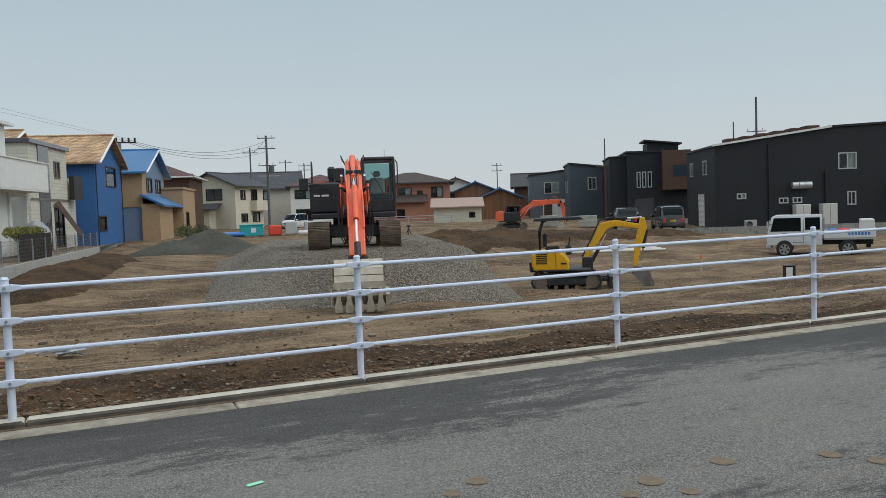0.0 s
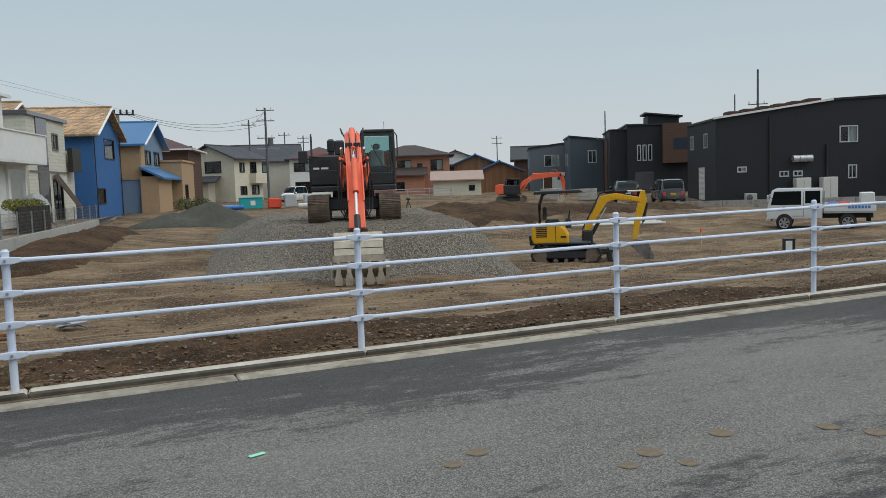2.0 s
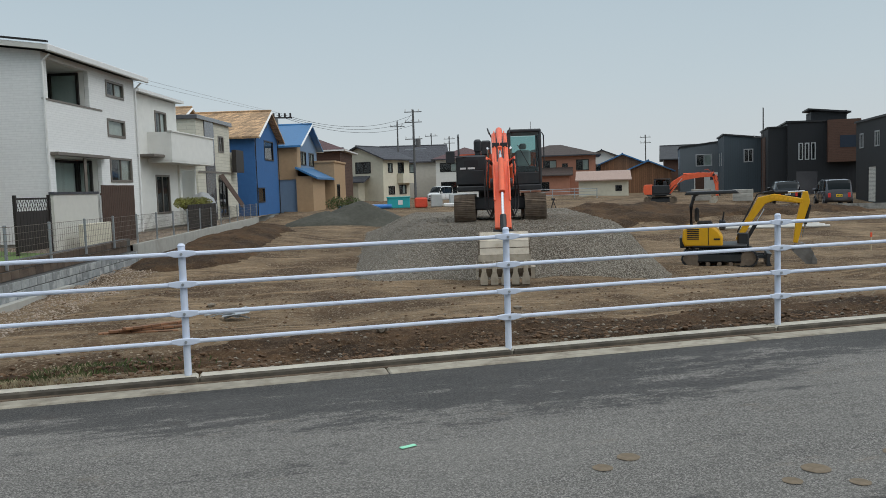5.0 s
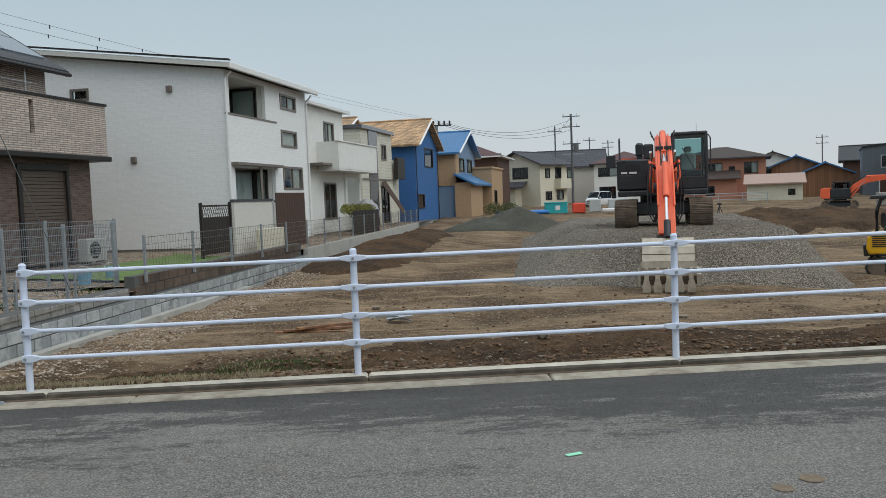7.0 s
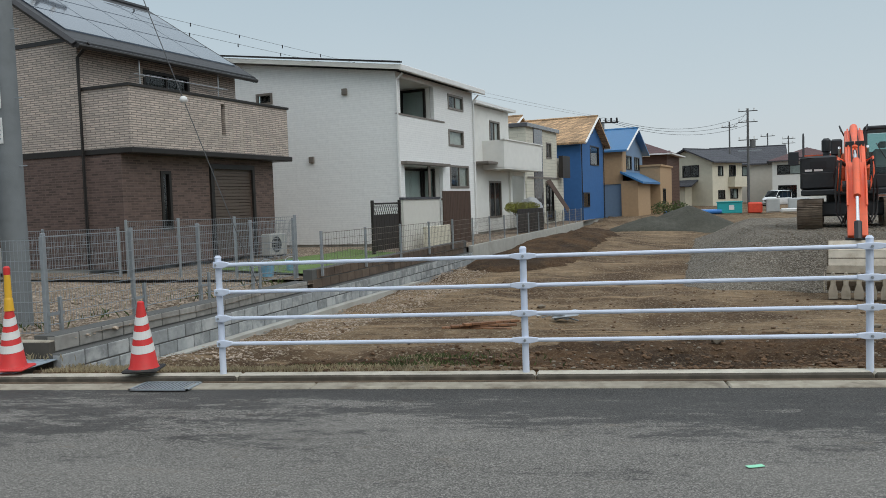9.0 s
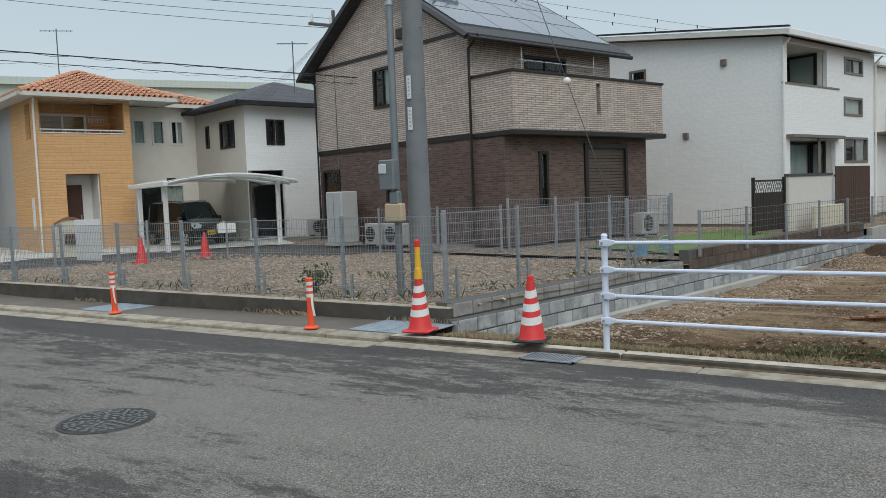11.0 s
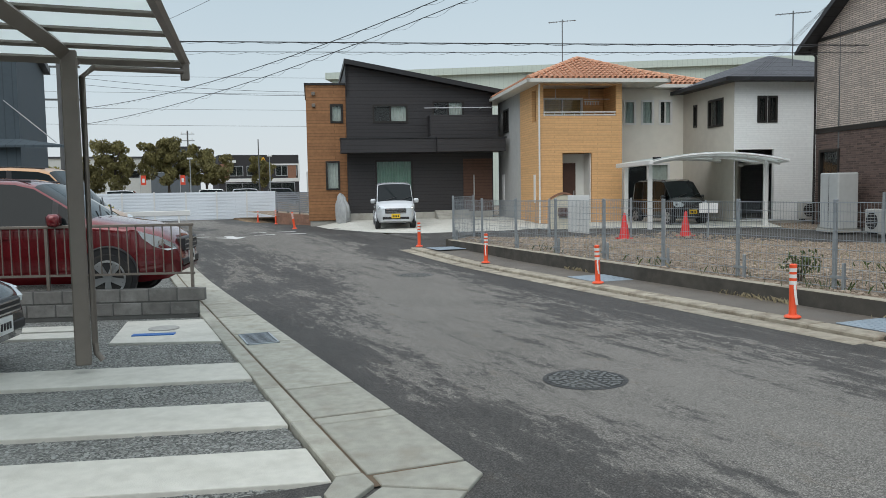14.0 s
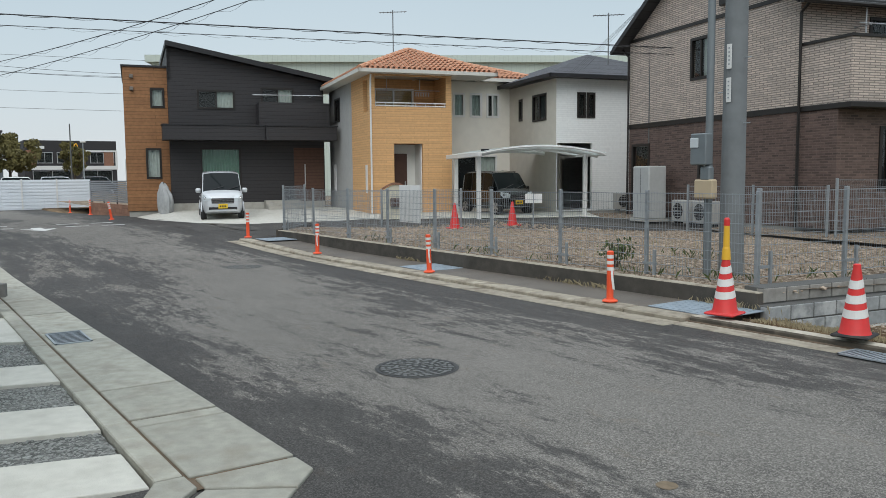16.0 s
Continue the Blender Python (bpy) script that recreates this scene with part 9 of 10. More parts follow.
shrub(pose(-9.0, 9.15, 0.2), 0.45, 0.5, M["leaf"], "small leafy weed in the corner lot", 260, 0.06)
bm = B()
bmesh.ops.create_uvsphere(bm, u_segments=20, v_segments=14, radius=0.6)
for v in bm.verts:
    v.co.z = max(v.co.z * 1.25, -0.7)
    v.co += v.co.normalized() * 0.12 * noise.noise(v.co * 3.5)
ob = smooth(part("covered_bicycle", bm, M["tarp"], None), 60)
ob.matrix_basis = in_house(h2, 4.9, -0.9, 0.68)
tagged(ob, "bicycle wrapped in a grey-blue cover", "cover")
bm = B()
rings = []
for r_, z_ in ((0.27, -0.76), (0.31, -0.5), (0.33, -0.2), (0.30, 0.1), (0.24, 0.3), (0.2, 0.46), (0.12, 0.56), (0.02, 0.59)):
    ring = []
    for i in range(36):
        a = 2 * math.pi * i / 36
        fold = 1 + 0.13 * math.sin(5 * a + 2 * z_) * (0.6 - z_ * 0.6) + 0.07 * math.sin(11 * a + 3)
        ring.append(bm.verts.new((r_ * fold * math.cos(a), r_ * fold * math.sin(a) * (2.6 if z_ < 0.3 else 1.9) + 0.2 * max(0, z_), z_ + 0.05 * math.sin(a))))
    rings.append(ring)
for p_, q_ in zip(rings, rings[1:]):
    for i in range(36):
        bm.faces.new((p_[i], p_[(i + 1) % 36], q_[(i + 1) % 36], q_[i]))
ob = smooth(part("covered_motorcycle", bm, M["tarp"], None), 60)
ob.matrix_basis = in_house(hd_, -0.3, -0.6, 0.62) @ Matrix.Rotation(0.5, 4, "Z") @ Matrix.Diagonal((0.72, 0.52, 0.92, 1))
tagged(ob, "motorbike under a pale grey cover by the house", "cover")


def ac_unit(m):
    a = thing("air_conditioner", m, "ivory outdoor air conditioner unit", "air conditioner", "outdoor air conditioners")
    part("casing", box(B(), 0, 0, 0.06, 0.8, 0.3, 0.66, 0.02), M["ac_grey"], a)
    g = part("fan_grille", cyl(B(), (0.29, -0.012, 0.36), (0.29, 0.0, 0.36), 0.22, n=24), M["black_metal"], a)
    for k in range(5):
        part("grille_ring", box(B(), 0.09, -0.02, 0.2 + k * 0.08, 0.49, -0.013, 0.212 + k * 0.08), M["ac_grey"], g)
    for x in (0.08, 0.66):
        part("foot", box(B(), x, 0.02, 0, x + 0.08, 0.28, 0.06), M["black_metal"], a)


wh = thing("water_heater", in_house(hb, -0.95, 4.75, -0.1, 0), "tall grey heat pump water tank beside the house", "water heater")
part("tank_casing", box(B(), 0, 0, 0.08, 0.6, 0.85, 1.62, 0.03), M["skin_grey"], wh)
part("plinth", box(B(), -0.05, -0.05, 0, 0.65, 0.9, 0.08), M["concrete"], wh)
part("panel_line", box(B(), -0.004, 0.42, 0.15, 0.0, 0.43, 1.55), M["black_metal"], wh)
for y in (3.9, 2.95):
    ac_unit(in_house(hb, -0.75, y, -0.1, -90))
ac_unit(in_house(hb, 4.2, -2.2, -0.05))
ac_unit(in_house(hg, 2.2, -0.6, 0.0))

# dark window bay, letter wall and white carport between the end houses
lw = thing("letter_wall", pose(-24.4, 13.75, 0.15, 0, 0, 60), "cream letterbox wall with curved brown coping", "gate wall")
arc = [(0, 0), (0.95, 0)] + [(0.95 - 0.95 * k / 10, 0.98 + 0.22 * math.sin(math.pi * k / 10)) for k in range(11)]
part("wall_panel", prism(B(), arc, "y", 0, 0.18, 0.01), M["cream_wall"], lw)
arc2 = [(-0.04 + 1.03 * k / 10, 0.98 + 0.23 * math.sin(math.pi * k / 10)) for k in range(11)]
part("coping", prism(B(), arc2 + [(p[0], p[1] + 0.07) for p in arc2[::-1]], "y", -0.04, 0.22), M["brick_wall"], lw)
part("letterbox", box(B(), 0.3, -0.12, 0.45, 0.75, 0.0, 0.75, 0.02), M["brown_wall"], lw)
wc = thing("white_carport", pose(-21.79, 15.97, 0.2, 0, 0, 70), "white carport with curved translucent roof", "carport")
CW, CD = 3.8, 2.9
for x, y, h_ in ((0.0, 0.0, 2.1), (CW, 0.0, 2.18), (0.0, CD, 2.1), (CW, CD, 2.18)):
    part("post", box(B(), x - 0.065, y - 0.065, -0.1, x + 0.065, y + 0.065, h_, 0.01), M["white_alu"], wc)
prof = [(-0.12 + (CW + 0.57) * k / 16, 2.15 + 0.962 * (k / 16) - 0.992 * (k / 16) ** 2) for k in range(17)]
for y in (0.0, CD):
    part("arch_rib", tube(B(), [(p[0], y, p[1] - 0.05) for p in prof], 0.07, 6), M["white_alu"], wc)
for y in (-0.62, 0.95, 1.92, CD + 0.6):
    part("roof_rib", tube(B(), [(p[0], y, p[1]) for p in prof], 0.035, 6), M["white_alu"], wc)
for k in (4, 8, 12):
    part("purlin", box(B(), prof[k][0] - 0.03, -0.62, prof[k][1] - 0.02, prof[k][0] + 0.03, CD + 0.6, prof[k][1] + 0.035), M["white_alu"], wc)
bm = B()
for dz in (0.042, 0.05):
    rows_ = [[bm.verts.new((p[0], y, p[1] + dz)) for y in (-0.65, CD + 0.63)] for p in prof]
    for p_, q_ in zip(rows_, rows_[1:]):
        bm.faces.new((p_[0], q_[0], q_[1], p_[1]))
part("roof_panel", bm, M["poly"], wc)
part("eave_gutter", box(B(), prof[0][0] - 0.1, -0.66, prof[0][1] - 0.1, prof[0][0] + 0.04, CD + 0.64, prof[0][1] + 0.06, 0.02), M["white_alu"], wc)
part("eave_edge", box(B(), prof[-1][0] - 0.03, -0.66, prof[-1][1] - 0.05, prof[-1][0] + 0.05, CD + 0.64, prof[-1][1] + 0.06, 0.02), M["white_alu"], wc)
part("maker_plate", box(B(), 0.06, -0.08, 2.2, 0.34, -0.07, 2.32), M["black_metal"], wc)
# leaflet board and slim marker post on the lane edge
nb = thing("lane_notice", pose(-17.4, 14.6, 0.19, 0, 0, 60), "two white notices on a thin dark post", "notice")
part("post", cyl(B(), (0, 0, 0), (0, 0, 0.95), 0.022, n=8), M["galv"], nb)
for x in (-0.24, 0.02):
    part("notice", box(B(), x, -0.035, 0.68, x + 0.22, -0.023, 0.94, 0.003), M["white_alu"], nb)
mp_ = thing("marker_post", pose(-18.6, 14.1, 0.19), "slim white marker post beside the lane", "post")
part("post", cyl(B(), (0, 0, 0), (0, 0, 0.75), 0.028, n=10), M["white_alu"], mp_)
part("cap", cyl(B(), (0, 0, 0.75), (0, 0, 0.78), 0.03, 0.015, n=10), M["white_alu"], mp_)

lwb = thing("low_brick_wall", pose(-42.6, 7.75, -0.1, 0, 0, 5), "low reddish block wall with grey louvre fence on it", "wall")
for r in range(3):
    for i in range(15):
        part("block", box(B(), i * 0.4, 0, r * 0.2, i * 0.4 + 0.392, 0.12, r * 0.2 + 0.192, 0.005), M["brick_wall"], lwb)
for i in range(11):
    part("louvre", box(B(), -0.1, 0.03, 0.68 + i * 0.09, 6.0, 0.06, 0.75 + i * 0.09), M["car_grey"], lwb)
for i in range(4):
    part("louvre_post", box(B(), i * 1.95, 0.065, 0.5, i * 1.95 + 0.06, 0.11, 1.7), M["dark_frame"], lwb)


# small things lying on the lawn behind the mesh fence
hr = thing("hose_reel", pose(-8.08, 27.91, 0.3, 0, 0, 20), "green plastic garden hose reel on the lawn", "hose reel")
part("drum", cyl(B(), (-0.12, 0, 0.22), (0.12, 0, 0.22), 0.16, n=18), M["hose_green"], hr)
for x in (-0.14, 0.14):
    part("flange", cyl(B(), (x - 0.012, 0, 0.22), (x + 0.012, 0, 0.22), 0.21, n=20), M["hose_green"], hr)
part("hose_end", tube(B(), [(0.05, -0.16, 0.2), (0.2, -0.3, 0.04), (0.5, -0.28, 0.03), (0.75, -0.1, 0.03)], 0.02, 6), M["hose_green"], hr)
for x, y in ((-6.07, 16.83), (-6.32, 16.02)):
    bk_ = thing("blue_bucket", pose(x, y, 0.24), "pale blue plastic bucket behind the mesh fence", "bucket", "blue buckets")
    smooth(part("bucket_wall", lathe(B(), [(0.11, 0.0), (0.14, 0.26), (0.15, 0.27), (0.15, 0.29)], 20), M["bucket_blue"], bk_))
    part("handle", tube(B(), [(0.15 * math.cos(q * math.pi / 8), -0.02, 0.28 + 0.1 * math.sin(q * math.pi / 8)) for q in range(9)], 0.006, 5), M["white_alu"], bk_)


# ---- roof aerials ----
def aerial(m, h):
    a = thing("tv_aerial", m, "thin metal television aerial on the roof", "aerial", "roof aerials")
    part("mast", cyl(B(), (0, 0, 0), (0, 0, h), 0.02, n=6), M["wire_grey"], a)
    part("boom", cyl(B(), (-0.55, 0, h - 0.1), (0.55, 0, h - 0.05), 0.014, n=6), M["wire_grey"], a)
    for k in range(8):
        part("element", cyl(B(), (-0.5 + k * 0.14, -0.16, h - 0.1 + k * 0.006), (-0.5 + k * 0.14, 0.16, h - 0.1 + k * 0.006), 0.008, n=5), M["wire_grey"], a)


aerial(pose(-28.63, 16.8, 6.5, 0, 0, 60), 1.75)
aerial(pose(-20.4, 20.5, 5.4, 0, 0, 60), 1.75)

# ---- site clutter ----
sc = thing("scrap_bundle", pose(-0.3, 13.2, site_z(-0.3, 13.2), 0, 0, -15) @ Matrix.Scale(0.6, 4), "bundle of pale bent scrap pipes and sheet in the soil", "scrap")
rg = random.Random(11)
for k in range(5):
    p = [Vector((rg.uniform(-0.7, 0.7), rg.uniform(-0.25, 0.25), 0.05 + 0.05 * k)) for _ in range(2)]
    part("pipe", tube(B(), [p[0], p[0].lerp(p[1], 0.5) + Vector((0, 0.05, 0.06)), p[1]], 0.02, 6), M["galv"], sc)
for k in range(2):
    part("coil", tube(B(), [(0.12 + 0.2 * math.cos(t * 0.5) * (1 + 0.1 * k), 0.12 * math.sin(t * 0.5), 0.1 + 0.04 * math.sin(t * 0.9 + k) + 0.05 * k) for t in range(26)], 0.014, 5), M["galv"], sc)
part("sheet", slab4(B(), [(-0.1, -0.2, 0.12), (0.6, -0.1, 0.2), (0.7, 0.1, 0.32), (0.0, 0.1, 0.22)], 0.012), M["galv"], sc)
sc2 = thing("scrap_board", pose(-1.5, 12.6, site_z(-1.5, 12.6)), "thin wooden boards lying in the soil", "board")
for k in range(3):
    part("board", box(B(), -0.6, -0.05, 0, 0.5, 0.04, 0.03, 0, pose(0.1 * k, 0.12 * k, 0.03 * k, 2, 3, 10 + 17 * k)), M["old_wood"], sc2)
st = thing("survey_box", pose(19.8, 18.55, site_z(19.8, 18.55) + 0.02, 0, 0, -25), "black box with a pale side standing on the soil", "box")
part("box", box(B(), -0.14, -0.12, -0.02, 0.17, 0.12, 0.36, 0.012), M["black_metal"], st)
part("pale_side", box(B(), -0.13, -0.135, 0.0, 0.07, -0.122, 0.33, 0.004), M["white_alu"], st)
part("lid", box(B(), -0.16, -0.14, 0.362, 0.19, 0.14, 0.39, 0.01), M["black_metal"], st)
sk = thing("survey_stake", pose(20.3, 23.0, site_z(20.3, 23.0)), "thin orange-topped wooden stake in the soil", "stake")
part("stake", box(B(), -0.02, -0.02, -0.1, 0.02, 0.02, 0.45), M["beige_box"], sk)
part("tip", box(B(), -0.022, -0.022, 0.45, 0.022, 0.022, 0.6), M["orange_post"], sk)
cr = thing("teal_crate", pose(11.2, 61.2, 0.22, 0, 0, -8), "large teal plastic crate with a white label", "crate")
part("crate_body", box(B(), -0.85, -0.5, 0, 0.85, 0.5, 0.82, 0.03), M["teal"], cr)
part("label_plate", box(B(), -0.05, -0.508, 0.25, 0.3, -0.501, 0.6), M["white_alu"], cr)
part("rim", box(B(), -0.9, -0.55, 0.78, 0.9, 0.55, 0.86, 0.02), M["teal"], cr)
for k in range(4):
    ob = smooth(part("drain_pipe", cyl(B(), (0, 0, 0.16), (4.0, 0, 0.16), 0.16, n=16), M["skin_grey"] if k % 2 else M["blue_ink"], None))
    ob.matrix_basis = pose(6.6 + 0.1 * k, 61.2 + 0.34 * k, 0.22, 0, 0, -5)
    tagged(ob, "long plastic drain pipe stacked on the site", "pipe", "drain pipes")
for x, y, w, h_, mt, lab in ((12.9, 60.9, 1.0, 0.75, M["red_sign"], "orange compactor machine under the houses"), (14.0, 60.4, 0.9, 1.0, M["skin_grey"], "grey steel storage box on the site"), (15.6, 59.8, 1.4, 1.0, M["skin_grey"], "stack of grey panels on the site"), (16.6, 59.4, 0.9, 0.4, M["tarp_blue"], "blue sheeting bundle on the site"), (15.0, 59.0, 1.6, 0.3, M["white_alu"], "white sacks heaped on the soil")):
    bm = box(B(), -w / 2, -0.35, 0, w / 2, 0.35, h_, 0.08)
    for v in bm.verts:
        v.co += Vector((0.05, 0.05, 0.04)) * noise.noise(v.co * 2 + Vector((x, y, 0)))
    ob = part("site_box", bm, mt, None)
    ob.matrix_basis = pose(x, y, 0.2, 0, 0, -12)
    tagged(ob, lab, "site gear")
for x, y, z in ((30.5, 56.5, 0.2), (33.0, 54.5, 0.1), (35.5, 53.0, 0.0)):
    for k in range(3):
        ob = part("concrete_unit", box(B(), -0.7, -0.3, 0, 0.7, 0.3, 0.28, 0.02), M["concrete"], None)
        ob.matrix_basis = pose(x, y, z + k * 0.285, 0, 0, -35 + 3 * k)
        tagged(ob, "stacked grey concrete gutter units on the site", "concrete unit", "stacked concrete units")
for k in range(3):
    ob = smooth(part("pvc_pipe", cyl(B(), (0, 0, 0.06), (5.5, 0, 0.06), 0.06, n=10), M["ac_white"], None))
    ob.matrix_basis = pose(20.5 + 0.3 * k, 33.5 + 0.5 * k, site_z(21, 33) + 0.05, 0, 0, -20 + 4 * k)
    tagged(ob, "pale plastic pipe lying on the soil", "pipe", "pale pipes")
tp = thing("survey_tripod", pose(15.6, 40.0, site_z(15.6, 40)), "small dark tripod standing on the site", "tripod")
for k in range(3):
    part("leg", cyl(B(), (0.35 * math.cos(k * 2.1), 0.35 * math.sin(k * 2.1), 0), (0, 0, 1.0), 0.02, n=6), M["black_metal"], tp)
part("head", box(B(), -0.08, -0.08, 1.0, 0.08, 0.08, 1.1), M["black_metal"], tp)
fw = thing("far_low_wall", pose(30.5, 44.6, -0.55, 0, 0, -32), "low grey concrete wall before the black houses", "wall")
for i in range(11):
    part("panel", box(B(), i * 2.0, 0, -0.4, i * 2.0 + 1.98, 0.15, 0.5), M["block_grey"], fw)
fr = thing("pipe_railing", pose(21.5, 72.0, 0.3, 0, 0, -22), "grey guard rail before the terracotta house", "railing")
for i in range(6):
    part("post", cyl(B(), (i * 2.0, 0, -0.3), (i * 2.0, 0, 0.9), 0.04, n=6), M["galv"], fr)
for z in (0.35, 0.65, 0.88):
    part("rail", cyl(B(), (0, 0, z), (10, 0, z), 0.03, n=6), M["galv"], fr)

# ---- houses across the site ----
def simple_house(name, m, label, w, d, h, wall_m, roof, roof_m, openings, slope=0.42, over=0.5, lower=None):
    h_ = thing(name, m, label, "house")
    block(h_, 0, 0, w, d, 0, h, wall_m, openings, M["dark_frame"])
    if roof == "hip":
        hip_roof(h_, 0, 0, w, d, h, slope, over, roof_m, M["roof_grey"])
    elif roof in ("x", "y"):
        gable_roof(h_, 0, 0, w, d, h, slope, roof, over, 0.14, roof_m, wall_m, None)
    if lower:
        lx0, lx1, dep, lz, lm = lower
        block(h_, lx0, -dep, lx1 - lx0, dep, 0, lz, lm, {"front": [(0.4, 0.7, 1.3, 1.7, "slide")]}, M["dark_frame"], sides=("front", "left", "right"))
        part("lower_roof", slab4(B(), [(lx0 - 0.4, 0.0, lz + 0.9), (lx1 + 0.4, 0.0, lz + 0.9), (lx1 + 0.4, -dep - 0.5, lz), (lx0 - 0.4, -dep - 0.5, lz)], 0.12), roof_m, h_)
    part("foundation", box(B(), 0.03, 0.03, -0.8, w - 0.03, d - 0.03, 0.0), M["concrete"], h_)
    return h_


WIN2 = [(0.8, 3.4, 2.3, 4.5, "slide"), (2.8, 3.4, 3.9, 4.5, "slide_half")]
h6 = simple_house("cream_gable_house", pose(14.27, 86.92, 0.3, 0, 0, 47), "cream house with dark gable roof and small balcony", 5.4, 6.2, 4.75, M["cream_wall"], "x", M["roof_grey"],
                  {"front": [(1.0, 3.2, 1.9, 4.2, "slide_half"), (3.0, 2.6, 4.2, 4.3, "slide"), (1.0, 0.8, 2.2, 1.7, "slide"), (3.2, 0.8, 4.6, 1.8, "slide_half")], "left": [(2.6, 3.2, 4.6, 4.4, "slide"), (0.6, 0.8, 1.3, 1.6, "slide")]}, 0.42, 0.55)
part("balcony", box(B(), 2.8, -0.8, 2.0, 5.4, 0.0, 3.1), M["cream_wall"], h6)
part("porch_roof", slab4(B(), [(0, 1.7, 2.9), (0, 6.4, 2.9), (-1.6, 6.7, 2.3), (-1.6, 1.4, 2.3)], 0.14), M["roof_grey"], h6)
block(h6, -1.2, 2.5, 1.2, 3.6, 0, 2.3, M["cream_wall"], {}, sides=("front", "left", "back"))
simple_house("grey_gable_house", pose(4.6, 92, 0.3, 0, 0, 5), "grey house with dark roof behind the tan house", 6.5, 8, 4.6, M["pale_wall"], "x", M["roof_grey"], {"front": WIN2}, 0.42)
simple_house("grey_roof_house", pose(17.0, 103, 0.3, 0, 0, -10), "far house with mottled grey tiled roof", 8.0, 8, 4.9, M["greige"], "x", M["roof_grey"], {"front": WIN2}, 0.5)
simple_house("white_hip_house", pose(21.4, 92.4, 0.3, 0, 0, -14), "white house with maroon hipped roof", 7.0, 7, 4.7, M["white_plain"], "hip", M["roof_maroon"],
             {"front": [(0.5, 3.2, 3.0, 4.2, "slide_half"), (0.6, 0.5, 2.4, 2.0, "slide")]}, 0.36, 0.5)
simple_house("terracotta_house", pose(30.4, 90.6, 0.2, 0, 0, -23), "terracotta house with dark brown hipped roof", 9.4, 8, 4.8, M["orange_wall"], "hip", M["roof_brown"],
             {"front": [(3.4, 3.1, 4.9, 4.2, "slide_half"), (5.6, 3.3, 6.2, 3.8, "fix"), (7.2, 3.0, 8.6, 4.2, "slide_half")]}, 0.3, 0.55, (2.8, 6.4, 1.6, 2.5, M["orange_wall"]))
sh = thing("garden_shed", pose(31.1, 73.2, 0.1, 0, 0, -24), "long cream shed with beige ribbed roof", "shed")
block(sh, 0, 0, 4.7, 2.6, 0, 1.75, M["cream_wall"], {"front": [(3.5, 0.75, 4.05, 1.25, "fix")]}, M["dark_frame"])
part("roof", slab4(B(), [(-0.3, 2.8, 2.75), (5.0, 2.8, 2.75), (5.0, -0.4, 1.85), (-0.3, -0.4, 1.85)], 0.1), M["roof_beige"], sh)
part("gable", prism(B(), [(0, 1.75), (2.6, 1.75), (2.6, 2.6)], "x", 0, 0.1), M["cream_wall"], sh)
part("gable", prism(B(), [(0, 1.75), (2.6, 1.75), (2.6, 2.6)], "x", 4.6, 4.7), M["cream_wall"], sh)
part("foundation", box(B(), 0.02, 0.02, -0.6, 4.68, 2.58, 0), M["concrete"], sh)
for k, (x, y, w, h_, zb) in enumerate(((41.0, 83.4, 5.0, 2.9, -0.1), (40.4, 88.5, 5.0, 3.9, -0.1))):
    hh = simple_house("old_barn", pose(x, y, zb, 0, 0, -24), "old barn of weathered boards with blue gable roof", w, 5.5, h_, M["old_wood"], "y", M["roof_blue"], {}, 0.42, 0.4)
simple_house("white_gable_house", pose(43.5, 101, 0.3, 0, 0, -24), "white house with grey gable roof far behind", 5.0, 8, 4.6, M["white_plain"], "y", M["roof_grey"], {"front": [(1.2, 2.6, 3.4, 3.8, "slide")]}, 0.4)
simple_house("far_tile_house", pose(50.5, 92, 0.2, 0, 0, -28), "far house with dark tiled roof", 6.0, 8, 4.2, M["brown_siding"], "x", M["roof_black"], {}, 0.4)


def box_house(name, m, label, w, d, z_left, z_right, wall_m, openings, roof_m=None):
    """A modern cube house with a gently sloped metal roof."""
    h_ = thing(name, m, label, "house")
    lo = min(z_left, z_right)
    block(h_, 0, 0, w, d, 0, lo, wall_m, openings, M["alu"])
    if abs(z_left - z_right) > 0.05:
        poly = [(0, lo), (w, lo), (w, z_right), (0, z_left)]
        poly = [p for i, p in enumerate(poly) if i < 2 or p[1] > lo + 0.01]
        part("gable", prism(B(), poly, "y", 0, 0.14), wall_m, h_)
        part("gable", prism(B(), poly, "y", d - 0.14, d), wall_m, h_)
        xx = (0, 0.14) if z_left > z_right else (w - 0.14, w)
        part("wall", box(B(), xx[0], 0.14, lo, xx[1], d - 0.14, max(z_left, z_right)), wall_m, h_)
    mono_roof(h_, 0, 0, w, d, z_left, z_right, "x", 0.12, 0.14, roof_m or M["black_metal"])
    part("foundation", box(B(), 0.03, -0.004, -0.9, w - 0.03, d - 0.03, 0.02), M["concrete"], h_)
    return h_


ba = box_house("black_house", pose(40.5, 44.5, -0.42, 0, 0, -26), "large black metal-clad house with sloped roof edge", 8.0, 7.6, 5.85, 6.9, M["black_siding"], {
    "front": [(1.5, 2.15, 2.1, 2.5, "slide_half"), (5.35, 1.75, 5.95, 2.1, "slide"), (4.4, 1.75, 5.0, 2.1, "slide")],
    "left": [(1.0, 4.0, 1.9, 5.0, "slide_half"), (4.6, 4.0, 5.6, 5.0, "slide_half"), (3.0, 0.2, 4.8, 2.6, "shutter", M["ac_white"])]})
part("white_fascia", slab4(B(), [(-0.2, -0.2, 6.0), (8.0, -0.2, 7.03), (8.0, -0.14, 7.03), (-0.2, -0.14, 6.0)], 0.14), M["white_alu"], ba)
